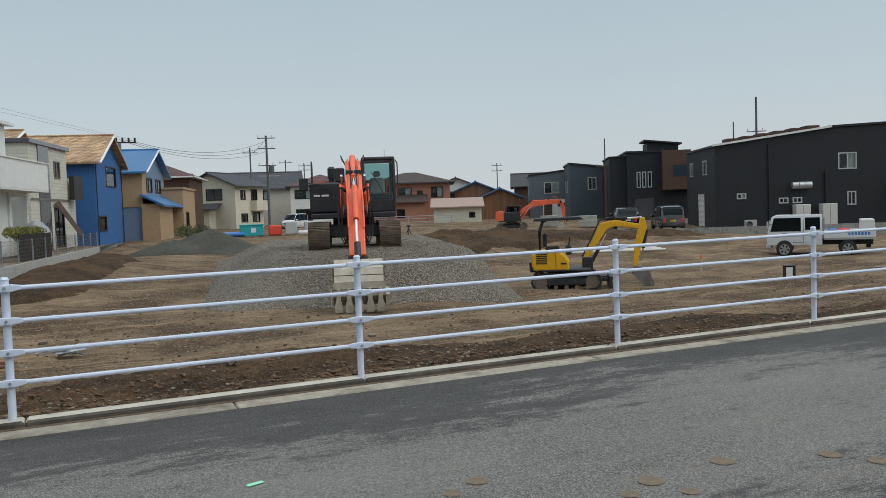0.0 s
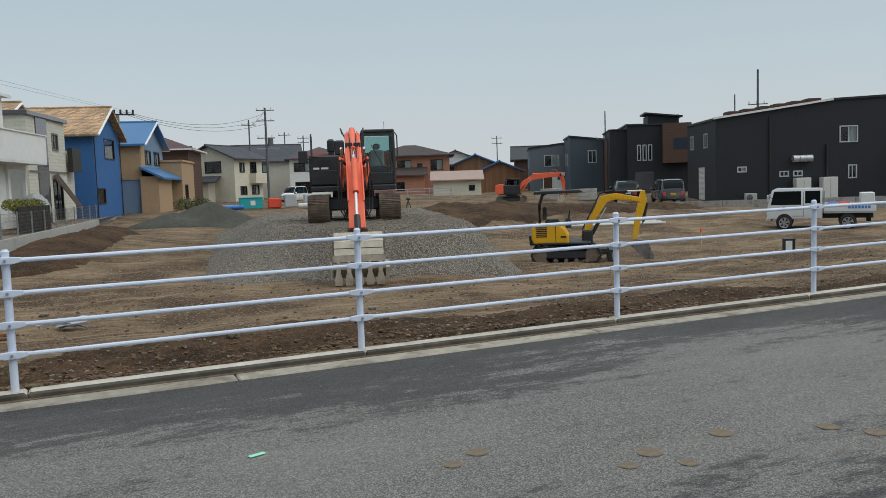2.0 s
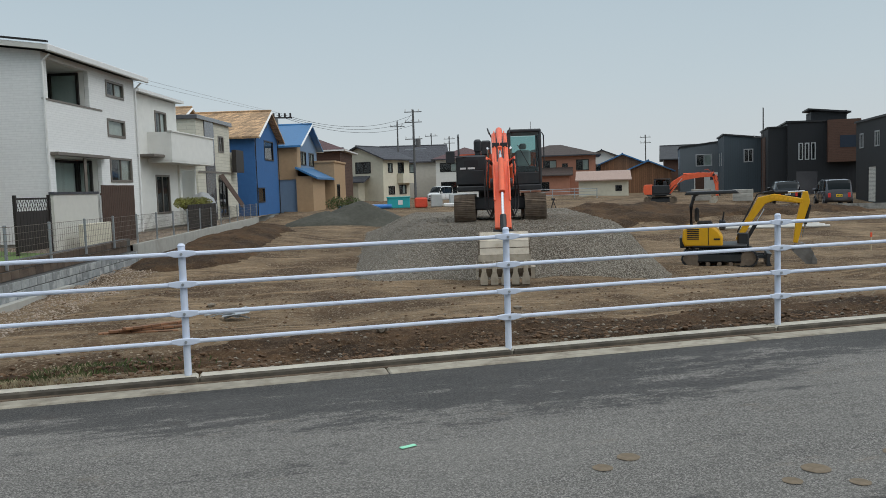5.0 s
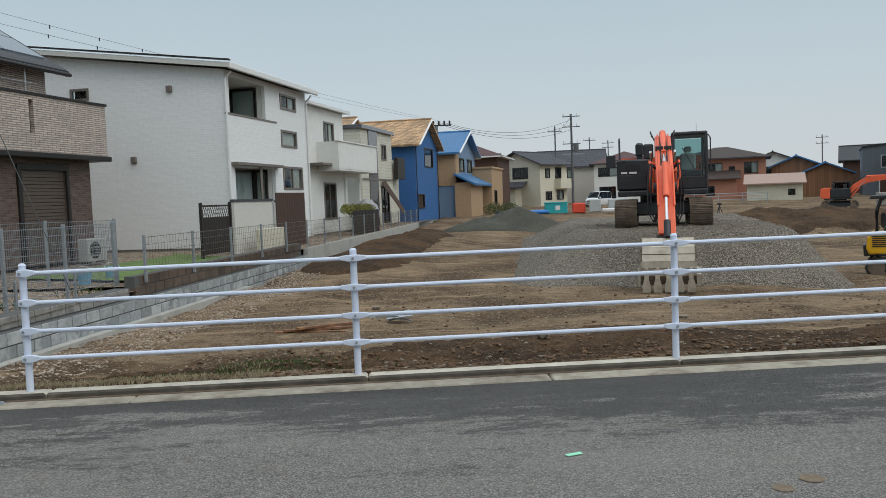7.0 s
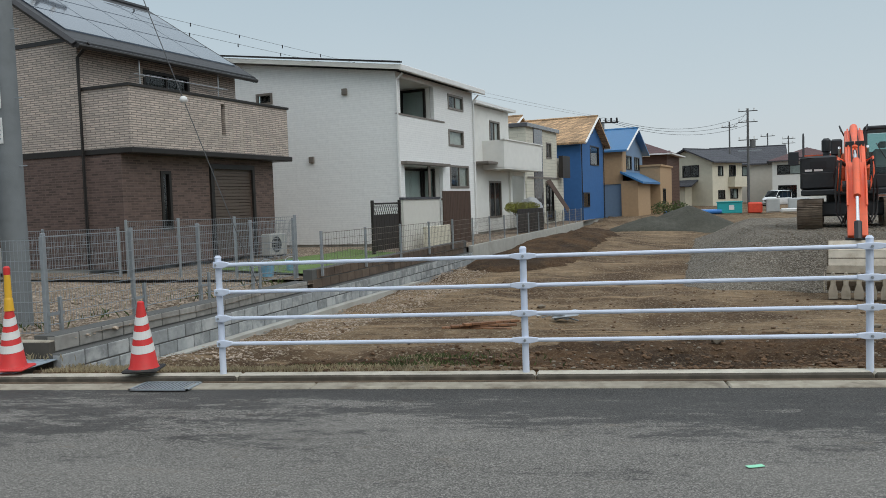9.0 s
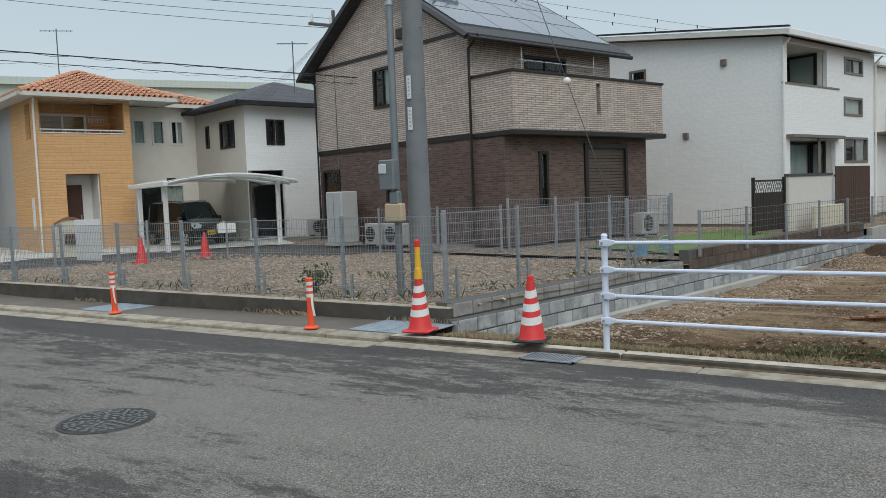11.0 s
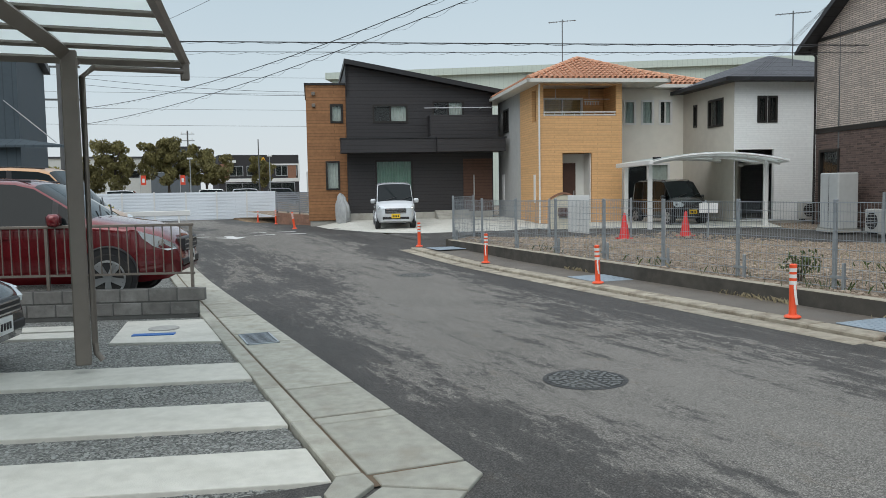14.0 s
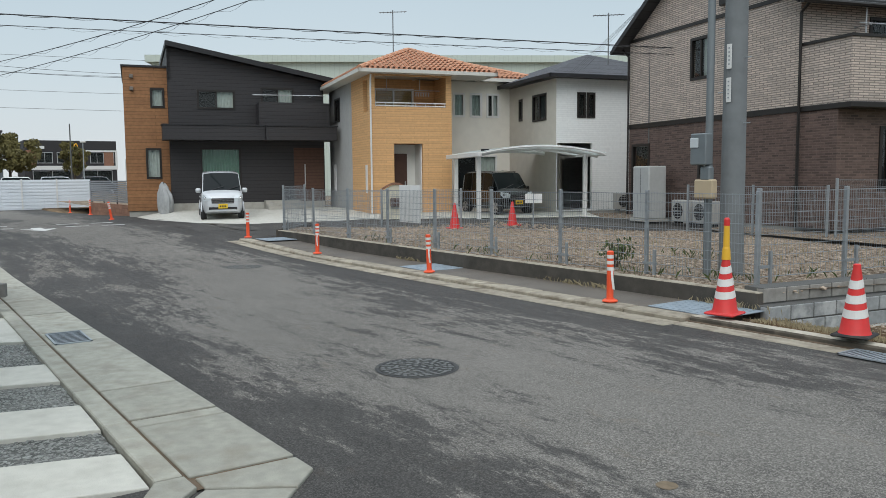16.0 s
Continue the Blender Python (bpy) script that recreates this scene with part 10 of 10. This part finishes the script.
for k in range(6):
    part("roof_panel_edge", box(B(), 1.0 + k * 1.1, 0.4, 6.2 + k * 0.14, 1.9 + k * 1.1, 1.6, 6.42 + k * 0.14), M["brown_siding"], ba)
part("downpipe", cyl(B(), (3.7, -0.06, 0.3), (3.7, -0.06, 5.9), 0.05, n=8), M["black_metal"], ba)
for k in range(3):
    smooth(part("duct_hood", cyl(B(), (5.2 + 0.45 * k, -0.25, 2.95), (5.62 + 0.45 * k, -0.25, 2.95), 0.24, n=16), M["alu"], ba))
part("duct_pipe", cyl(B(), (7.6, -0.08, 0.4), (7.6, -0.08, 3.9), 0.07, n=8), M["black_metal"], ba)
bb = box_house("black_gable_house", pose(47.7, 41.0, -0.42, 0, 0, -26), "black metal-clad gable house with white windows", 9.0, 8.0, 6.9, 7.2, M["black_siding"], {
    "front": [(0.5, 4.0, 1.7, 5.1, "slide_half"), (1.1, 1.5, 1.65, 2.4, "slide")]})
part("lean_roof", slab4(B(), [(4.6, 0, 3.7), (9.2, 0, 3.7), (9.2, -1.6, 3.2), (4.6, -1.6, 3.2)], 0.12), M["black_metal"], bb)
for x, y in ((44.9, 41.5), (46.4, 40.6)):
    c_ = thing("utility_cabinet", pose(x, y, -0.4, 0, 0, -26), "white utility cabinet before the black house", "cabinet", "utility cabinets")
    part("casing", box(B(), 0, 0, 0, 1.0, 0.7, 1.6, 0.03), M["ac_white"], c_)
    part("door_gap", box(B(), 0.49, -0.004, 0.1, 0.51, 0.0, 1.5), M["black_metal"], c_)
ac_unit(pose(41.7, 42.95, -0.42, 0, 0, -26))
b3 = box_house("black_brown_house", pose(45.4, 61.3, -0.1, 0, 0, -30), "dark house with brown wood-look bay", 5.6, 8.0, 6.4, 6.3, M["black_siding"], {
    "front": [(0.9, 3.2, 1.2, 4.6, "fix"), (1.4, 3.2, 1.7, 4.6, "fix"), (1.9, 3.2, 2.2, 4.6, "fix"), (0.7, 0.1, 2.4, 2.2, "shutter", M["car_grey"])],
    "left": [(1.0, 3.0, 2.2, 4.2, "slide"), (4.0, 0.8, 5.0, 2.0, "slide")]})
part("brown_bay", box(B(), 3.1, -0.7, 2.9, 5.6, 0.0, 6.45), M["brown_siding"], b3)
part("bay_window", box(B(), 4.0, -0.72, 4.1, 5.4, -0.7, 5.1), M["solar"], b3)
block(b3, -1.5, 0.5, 1.5, 7.0, 0, 6.05, M["black_siding"], {}, sides=("front", "left", "back"))
part("wing_roof", box(B(), -1.6, 0.4, 6.05, 0.0, 7.6, 6.15), M["black_metal"], b3)
part("brown_side", box(B(), -1.56, 3.0, 0.0, -1.503, 7.5, 5.4), M["brown_siding"], b3)
block(b3, 2.0, 1.0, 2.8, 3.0, 6.4, 7.3, M["black_siding"], {})
part("penthouse_roof", slab4(B(), [(1.7, 0.7, 7.6), (5.1, 0.7, 7.2), (5.1, 4.3, 7.2), (1.7, 4.3, 7.6)], 0.14), M["black_metal"], b3)
box_house("slate_house", pose(44.3, 69.2, 0.0, 0, 0, -28), "narrow slate-blue house with sloped roof", 3.3, 7.5, 5.8, 5.4, M["grey_blue"], {
    "front": [(1.8, 3.2, 2.6, 4.4, "slide")], "left": [(2.0, 3.0, 2.6, 4.2, "slide"), (4.5, 3.0, 5.1, 4.2, "slide")]})
gs = box_house("grey_metal_house", pose(44.9, 78.3, 0.1, 0, 0, -28), "grey metal-clad house above a white ground floor", 4.6, 8.0, 5.0, 5.5, M["grey_siding"], {
    "front": [(1.6, 3.0, 3.2, 4.2, "slide_half")], "left": [(2.2, 2.9, 3.0, 4.1, "slide")]})
part("white_front", box(B(), 1.4, -0.06, 0.0, 4.6, -0.003, 2.3), M["white_plain"], gs)
part("wood_door", box(B(), 1.5, -0.09, 0.0, 2.4, -0.06, 2.0), M["brown_siding"], gs)
part("slit_window", box(B(), 3.0, -0.08, 1.5, 4.2, -0.06, 1.9), M["solar"], gs)

# ---- far end of the street ----
dh = thing("dark_shop_house", pose(-22.0, -13.0, 0, 0, 0, 0), "dark grey house with a small cable-hung awning", "house")
block(dh, -9, 0, 9, 10.9, 0, 5.75, M["grey_blue"], {})
part("roof", box(B(), -9.2, -0.2, 5.75, 0.2, 11.1, 5.95), M["black_metal"], dh)
part("awning", slab4(B(), [(0, 9.6, 3.0), (0, 10.9, 3.0), (0.2, 11.9, 2.85), (0.2, 9.6, 2.85)], 0.06), M["grey_blue"], dh)
part("hanger", cyl(B(), (0.1, 10.6, 3.9), (0.15, 11.7, 2.9), 0.012, n=5), M["alu"], dh)
wf = thing("site_hoarding", pose(-60.2, -12, -0.35, 0, 0, 87), "white corrugated steel hoarding along the crossing road", "hoarding")
for i in range(11):
    p = part("panel", box(B(), i * 2.08, 0, 0, i * 2.08 + 2.05, 0.04, 1.95), M["white_corrugated"], wf)
    bm = B()
    for k in range(9):
        box(bm, i * 2.08, 0.04, 0.1 + k * 0.21, i * 2.08 + 2.05, 0.06, 0.17 + k * 0.21)
    for k in range(9):
        box(bm, i * 2.08, -0.02, 0.1 + k * 0.21, i * 2.08 + 2.05, 0.0, 0.17 + k * 0.21)
    part("rib", bm, M["white_corrugated"], p)["kind"] = "stuff"
    part("post", box(B(), i * 2.08 - 0.05, -0.06, 0, i * 2.08 + 0.05, -0.02, 2.0), M["white_alu"], wf)
gr = thing("guard_rail", pose(-55, -3, -0.33, 0, 0, 88), "white steel guard rail beside the road", "guard rail")
part("beam", box(B(), 0, 0, 0.45, 7.5, 0.06, 0.78, 0.03), M["white_alu"], gr)
for i in range(4):
    part("post", cyl(B(), (0.5 + i * 2.1, 0.08, 0), (0.5 + i * 2.1, 0.08, 0.75), 0.05, n=8), M["white_alu"], gr)

mc = thing("restaurant", pose(-127.3, 15.0, 0.2, 0, 0, 88), "two-storey dark and brick restaurant with yellow sign", "restaurant")
block(mc, 0, 0, 12.2, 12, 0, 6.9, M["dark_siding"], {"front": [(1.6, 3.7, 3.6, 5.2, "slide"), (4.2, 3.7, 6.4, 5.2, "slide"), (8.6, 3.7, 10.4, 5.2, "slide"), (10.9, 3.7, 11.8, 5.2, "slide"), (1.0, 0.6, 6.0, 2.6, "slide"), (7.5, 0.6, 11.5, 2.6, "slide")]}, M["alu"])
for x in (0.2, 6.6, 10.45):
    part("brick_panel", box(B(), x, -0.08, 3.2, x + 1.3, -0.003, 5.5), M["brick_wall"], mc)
part("white_band", box(B(), -0.1, -0.15, 2.75, 12.3, -0.081, 3.3), M["white_alu"], mc)
part("white_frame", box(B(), 7.9, -0.16, 5.3, 12.3, -0.081, 5.55), M["white_alu"], mc)
part("white_frame", box(B(), 12.0, -0.16, 3.3, 12.3, -0.081, 5.3), M["white_alu"], mc)
part("sign_bar", box(B(), 0.4, -0.1, 5.7, 2.6, -0.02, 6.1), M["white_alu"], mc)
lg = part("sign_shape", tube(B(), [(5.9, -0.12, 5.5), (6.0, -0.12, 6.2), (6.18, -0.12, 6.5), (6.36, -0.12, 6.3), (6.45, -0.12, 5.6)], 0.1, 6), M["sign_yellow"], mc)
part("sign_shape", tube(B(), [(6.45, -0.12, 5.6), (6.54, -0.12, 6.3), (6.72, -0.12, 6.5), (6.9, -0.12, 6.2), (7.0, -0.12, 5.5)], 0.1, 6), M["sign_yellow"], mc)
for k, (x, y, w, h_, mt, lab) in enumerate(((-150, -14, 22, 7.5, M["pale_wall"], "far pale industrial building"), (-145, 6, 8, 9, M["grey_siding"], "far grey plant building with pipes"), (-118, 34, 14, 6, M["grey_siding"], "far grey warehouse beyond the crossing"), (-70, -30, 12, 5, M["tarp_blue"], "far building with blue sheeting"))):
    fb = thing("far_building", pose(x, y, 0, 0, 0, 88), lab, "building")
    block(fb, 0, 0, w, 10, 0, h_, mt, {"front": [(1 + 2.6 * i, h_ * 0.55, 2.8 + 2.6 * i, h_ * 0.72, "fix") for i in range(int(w / 2.8))]}, M["alu"])
    part("roof", box(B(), -0.2, -0.2, h_, w + 0.2, 10.2, h_ + 0.3), M["roof_grey"], fb)
for x, y, h_ in ((-85, 2.5, 1.6), (-85, 6.2, 1.6)):
    bn = thing("banner_flag", pose(x, y, 0, 0, 0, 88), "red and white advertising banner on a pole", "banner", "roadside banners")
    part("pole", cyl(B(), (0, 0, 0), (0, 0, 3.4), 0.03, n=6), M["alu"], bn)
    part("cloth", box(B(), 0.02, -0.01, 2.35, 0.5, 0.01, 3.3), M["red_sign"], bn)
    part("mark", box(B(), 0.14, -0.016, 2.6, 0.38, -0.011, 3.0), M["white_alu"], bn)
for k, (x, y, mt) in enumerate(((-80, 1.0, M["car_white"]), (-84, 9.5, M["car_white"]), (-82, 12.5, M["car_silver"]), (-88, 17, M["car_grey"]), (-86, 21.5, M["car_white"]))):
    car("parked_car", pose(x, y, 0.1, 0, 0, 80), ("white", "white", "silver", "grey", "white")[k] + " car parked behind the hoarding", KEI, mt, M["plate_white"], "cars behind the hoarding")
bt = thing("box_truck", pose(-90, 22.5, 0.1, 0, 0, 88), "white box truck with a dark letter mark", "truck")
part("box_body", box(B(), -2.2, -1, 0.8, 1.4, 1, 3.6, 0.03), M["white_alu"], bt)
part("cab", box(B(), 1.45, -0.95, 0.6, 3.0, 0.95, 2.5, 0.1), M["car_white"], bt)
part("mark", tube(B(), [(0.0, -1.01, 2.8), (-0.5, -1.01, 2.9), (-0.6, -1.01, 2.5), (0.0, -1.01, 2.25), (0.05, -1.01, 1.85), (-0.55, -1.01, 1.85)], 0.1, 5), M["blue_ink"], bt)
for s in (-0.9, 0.9):
    for x in (-1.4, 2.2):
        wheel(bt, x, s, 0.4, 0.25, M["rim"])


def tree(m, h, r, label, n, material, seed):
    """Tapered trunk, forking limbs and clumps of small leaves with gaps."""
    t = thing("street_tree", m, label, "tree", "trees by the crossing")
    rg = random.Random(seed)
    bm = tube(B(), [(0, 0, -0.3), (0.05, 0.02, h * 0.25), (0.0, 0.05, h * 0.5), (0.05, 0, h * 0.8)], 0.16, 8)
    for v in bm.verts:
        k = 1 - 0.65 * max(0, v.co.z) / h
        v.co.x, v.co.y = v.co.x * k, v.co.y * k
    limbs = []
    for k in range(11):
        a, z = k * 2.4, h * (0.3 + 0.045 * k)
        e = Vector((math.cos(a) * r * (0.55 + 0.35 * rg.random()), math.sin(a) * r * (0.55 + 0.35 * rg.random()), min(h * 0.9, z + h * (0.12 + 0.25 * rg.random()))))
        tube(bm, [(0, 0, z), e * 0.5 + Vector((0, 0, z * 0.5)), e], 0.05, 5)
        limbs.append(e)
    part("trunk", bm, M["bark"], t)
    bm = B()
    cs = [l * (0.7 + 0.4 * rg.random()) + Vector((rg.gauss(0, 0.3), rg.gauss(0, 0.3), rg.gauss(0, 0.25))) for l in limbs for _ in range(4)]
    cs += [Vector((rg.gauss(0, 0.25) * r, rg.gauss(0, 0.25) * r, h * (0.75 + 0.25 * rg.random()))) for _ in range(10)]
    for i, c in enumerate(cs):
        leaf_ball(bm, c, r * (0.16 + 0.14 * rg.random()), int(3.0 * n) // len(cs), 0.24, seed * 100 + i, 0.8)
    part("crown", bm, material, t)
    return t


tree(pose(-89.8, 5.4, 0.0), 6.9, 2.7, "bushy street tree with olive-brown leaves", 5200, M["leaf_autumn"], 3)
tree(pose(-90.4, 9.3, 0.0), 5.9, 2.4, "bushy street tree with olive leaves beside another", 4200, M["leaf_autumn"], 5)
tree(pose(-88.5, 0.2, 0.0), 6.6, 2.2, "thin street tree with brownish leaves", 3200, M["leaf_autumn"], 8)
tree(pose(-92, -2.6, 0.0), 5.0, 2.4, "spreading low tree with olive leaves", 3200, M["leaf_autumn"], 9)
tree(pose(-94, 15.8, 0.0), 5.4, 1.3, "small street tree before the restaurant", 2200, M["leaf_autumn"], 12)
tree(pose(-88, -6.8, 0.0), 4.6, 1.6, "small bright autumn tree", 2000, M["leaf_gold"], 14)
shrub(pose(-52, -0.6, -0.3), 4.0, 1.3, M["leaf_gold"], "yellowish leafy bush beside the road", 1600, 0.16)


# ---- poles and cables ----
def far_pole(x, y, z, h, r, label, arms=(0.92, 0.84), transformer=False, rz=0):
    p = thing("power_pole", pose(x, y, z, 0, 0, rz), label, "pole", "power poles")
    smooth(part("shaft", cyl(B(), (0, 0, -0.5), (0, 0, h), r * 0.8, r * 0.55, n=12), M["pole_far"], p))
    for k in arms:
        a = part("cross_arm", box(B(), -0.85, -0.05, h * k, 0.85, 0.05, h * k + 0.08), M["pole_far"], p)
        for x0 in (-0.75, -0.1, 0.55):
            part("insulator", cyl(B(), (x0, 0, h * k + 0.1), (x0, 0, h * k + 0.32), 0.05, n=8), M["white_alu"], a)
    if transformer:
        part("transformer", cyl(B(), (0.4, 0, h * 0.6), (0.4, 0, h * 0.6 + 0.8), 0.26, n=14), M["pole_far"], p)
        part("bracket", box(B(), -0.9, -0.05, h * 0.57, 1.2, 0.05, h * 0.57 + 0.1), M["galv"], p)
    return p


far_pole(16.1, 78.6, 0.3, 9.1, 0.17, "dark utility pole with transformer and cross arms", (0.97, 0.86, 0.68), True, -15)
far_pole(17.4, 94.5, 0.3, 9.3, 0.14, "utility pole with one cross arm far off", (0.93, 0.55), False, -15)
far_pole(56.6, 56.8, -0.3, 11.3, 0.16, "tall utility pole behind the black house", (0.72,), False, -40)
far_pole(55.2, 58.2, -0.3, 9.2, 0.1, "slim pole behind the black house", (0.72, 0.6), True, -40)
far_pole(46.6, 66.4, 0, 8.1, 0.1, "thin pole behind the dark houses", (0.66,), False, -40)
far_pole(29.5, 118, 0.3, 9.0, 0.13, "far utility pole above the roofs", (0.95, 0.88), False, -20)
far_pole(60.5, 116, 0.3, 8.6, 0.13, "far utility pole with two arms", (0.95, 0.85), False, -25)
far_pole(24.5, 108, 0.3, 8.8, 0.12, "far utility pole behind the white house", (0.95,), False, -20)
far_pole(-40.1, -2.05, -0.2, 12.0, 0.2, "concrete utility pole beyond the driveway", (0.97, 0.62, 0.5), False, 80)
far_pole(-110, 9.2, 0, 9.5, 0.16, "far utility pole above the trees", (0.95, 0.86), False, 80)
far_pole(-80, 13.2, 0, 6.6, 0.09, "street lamp pole before the restaurant", (), False, 80)
for x, y, h_ in ((-78, 6.6, 4.6), (-82, 14.6, 5.0)):
    l_ = thing("street_lamp", pose(x, y, 0, 0, 0, 80), "slim grey street lamp behind the hoarding", "street lamp", "street lamps")
    part("shaft", cyl(B(), (0, 0, 0), (0, 0, h_), 0.06, 0.04, n=8), M["galv"], l_)
    part("lamp_head", box(B(), -0.25, -0.12, h_, 0.25, 0.12, h_ + 0.16, 0.03), M["white_alu"], l_)


def cable(a, b2, sag, r, label, coil=0.0, material=None, n=28):
    """A hanging cable; coil: a second strand wound round it."""
    c = thing("overhead_cable", Matrix(), label, "cable", "overhead cables")
    a, b2 = Vector(a), Vector(b2)
    P_ = lambda t: a.lerp(b2, t) - Vector((0, 0, sag * 4 * t * (1 - t)))
    smooth(part("strand", tube(B(), [P_(i / n) for i in range(n + 1)], r, 5), material or M["cable"], c), 60)
    if coil:
        k = int((b2 - a).length / 0.22)
        pts = [P_(i / k) + Vector((0, 0, -coil + coil * math.sin(i * 1.25))) for i in range(k + 1)]
        part("lashing", tube(B(), pts, r * 0.45, 4), M["wire_grey"], c)
    return c


cable((-27.8, -9.0, 6.05), (-13.2, 26.5, 5.15), 0.05, 0.015, "thick black overhead cable bundle", 0.025)
cable((-27.8, -9.0, 5.72), (-13.2, 26.5, 5.0), 0.05, 0.009, "thin overhead cable with lashing loops", 0.04)
cable((-40.1, -2.05, 5.4), (-7.43, 9.83, 6.83), 0.94, 0.010, "overhead cable rising to the corner pole", 0.04)
cable((-40.1, -2.05, 7.6), (-7.43, 9.83, 9.6), 0.9, 0.007, "upper overhead wire to the corner pole", 0, M["wire_grey"])
cable((-40.1, -2.05, 4.63), (-7.43, 9.83, 6.56), 0.75, 0.009, "lower overhead cable with lashing loops", 0.05)
cable((-40.1, -2.0, 6.6), (-34.84, 7.8, 5.7), 0.15, 0.008, "service wire to the charcoal house")
cable((-40.1, -2.0, 6.9), (-34.84, 7.8, 5.85), 0.15, 0.008, "second service wire to the charcoal house")
for k in range(4):
    cable((-140, -60, 13 + 2.2 * k), (-100, 60, 10 + 2.2 * k), 0.6, 0.022, "far power line across the sky", 0, M["wire_grey"])
for k in range(2):
    c_ = cable((-14.03, 20.80, 7.55 + 0.36 * k), (2.3 + 0.4 * k, 60.5, 7.4), 0.15, 0.006, "overhead wire behind the house row with small weights", 0, M["wire_grey"])
    for q in range(9):
        p_ = Vector((-14.03, 20.80, 7.55 + 0.36 * k)).lerp(Vector((2.3 + 0.4 * k, 60.5, 7.4)), 0.06 + 0.05 * q) - Vector((0, 0, 0.6 * (0.06 + 0.05 * q) * (0.94 - 0.05 * q)))
        part("line_weight", cyl(B(), p_ + Vector((0, 0, 0.02)), p_ - Vector((0, 0, 0.1)), 0.02, n=6), M["black_metal"], c_)
bs = thing("roof_insulators", pose(2.3, 60.5, 7.05), "cluster of black line insulators above the blue house", "insulators")
part("bar", box(B(), -1.1, -0.05, 0, 1.1, 0.05, 0.1), M["black_metal"], bs)
part("hanger_post", cyl(B(), (0, 0, -7.0), (0, 0, 0.0), 0.11, n=10), M["pole"], bs)
for k in range(6):
    part("insulator", cyl(B(), (-1.0 + k * 0.4, 0, 0.1), (-1.0 + k * 0.4, 0, 0.38), 0.07, n=8), M["black_metal"], bs)
for k in range(3):
    cable((2.3 + 0.3 * k, 60.5, 7.3), (16.1, 78.6, 7.9 + 0.5 * k), 1.0, 0.014, "sagging overhead cable across the far houses")
cable((16.1, 78.6, 9.2), (17.4, 94.5, 8.9), 0.3, 0.014, "wire between the far poles")
for k in range(3):
    cable((56.6, 56.8, 7.6 - 0.25 * k), (75, 40, 9.2 - 0.25 * k), 0.5, 0.014, "wire leading from the pole behind the black house")
far_pole(-17.48, 19.39, 0.2, 7.36, 0.1, "steel pole behind the brown house carrying wires", (0.93,), False, 70)
for k in range(5):
    cable((-17.48 + 0.1 * k, 19.39, 7.11 + 0.05 * k), (-19.6 - 0.35 * k, 18.6 + 0.1 * k, 5.05 - 0.03 * k), 0.06, 0.004, "thin service wire down to the grey house", 0, M["wire_grey"])
for k in range(3):
    cable((-40.1, -2.05, 11.3 + 0.2 * k), (-17.48, 19.39, 7.01 + 0.3 * k), 0.5, 0.009, "upper overhead wire behind the street-end houses", 0, M["wire_grey"])
far_pole(-140, -60, 0, 20.4, 0.3, "tall far line pole beyond the crossing", (0.64, 0.745, 0.85, 0.96), False, 70)
far_pole(-100, 60, 0, 17.4, 0.3, "tall far line pole behind the houses", (0.575, 0.70, 0.83, 0.955), False, 70)
far_pole(-14.03, 20.80, 0.2, 8.68, 0.1, "steel pole hidden behind the tall gable", (0.97,), False, 70)
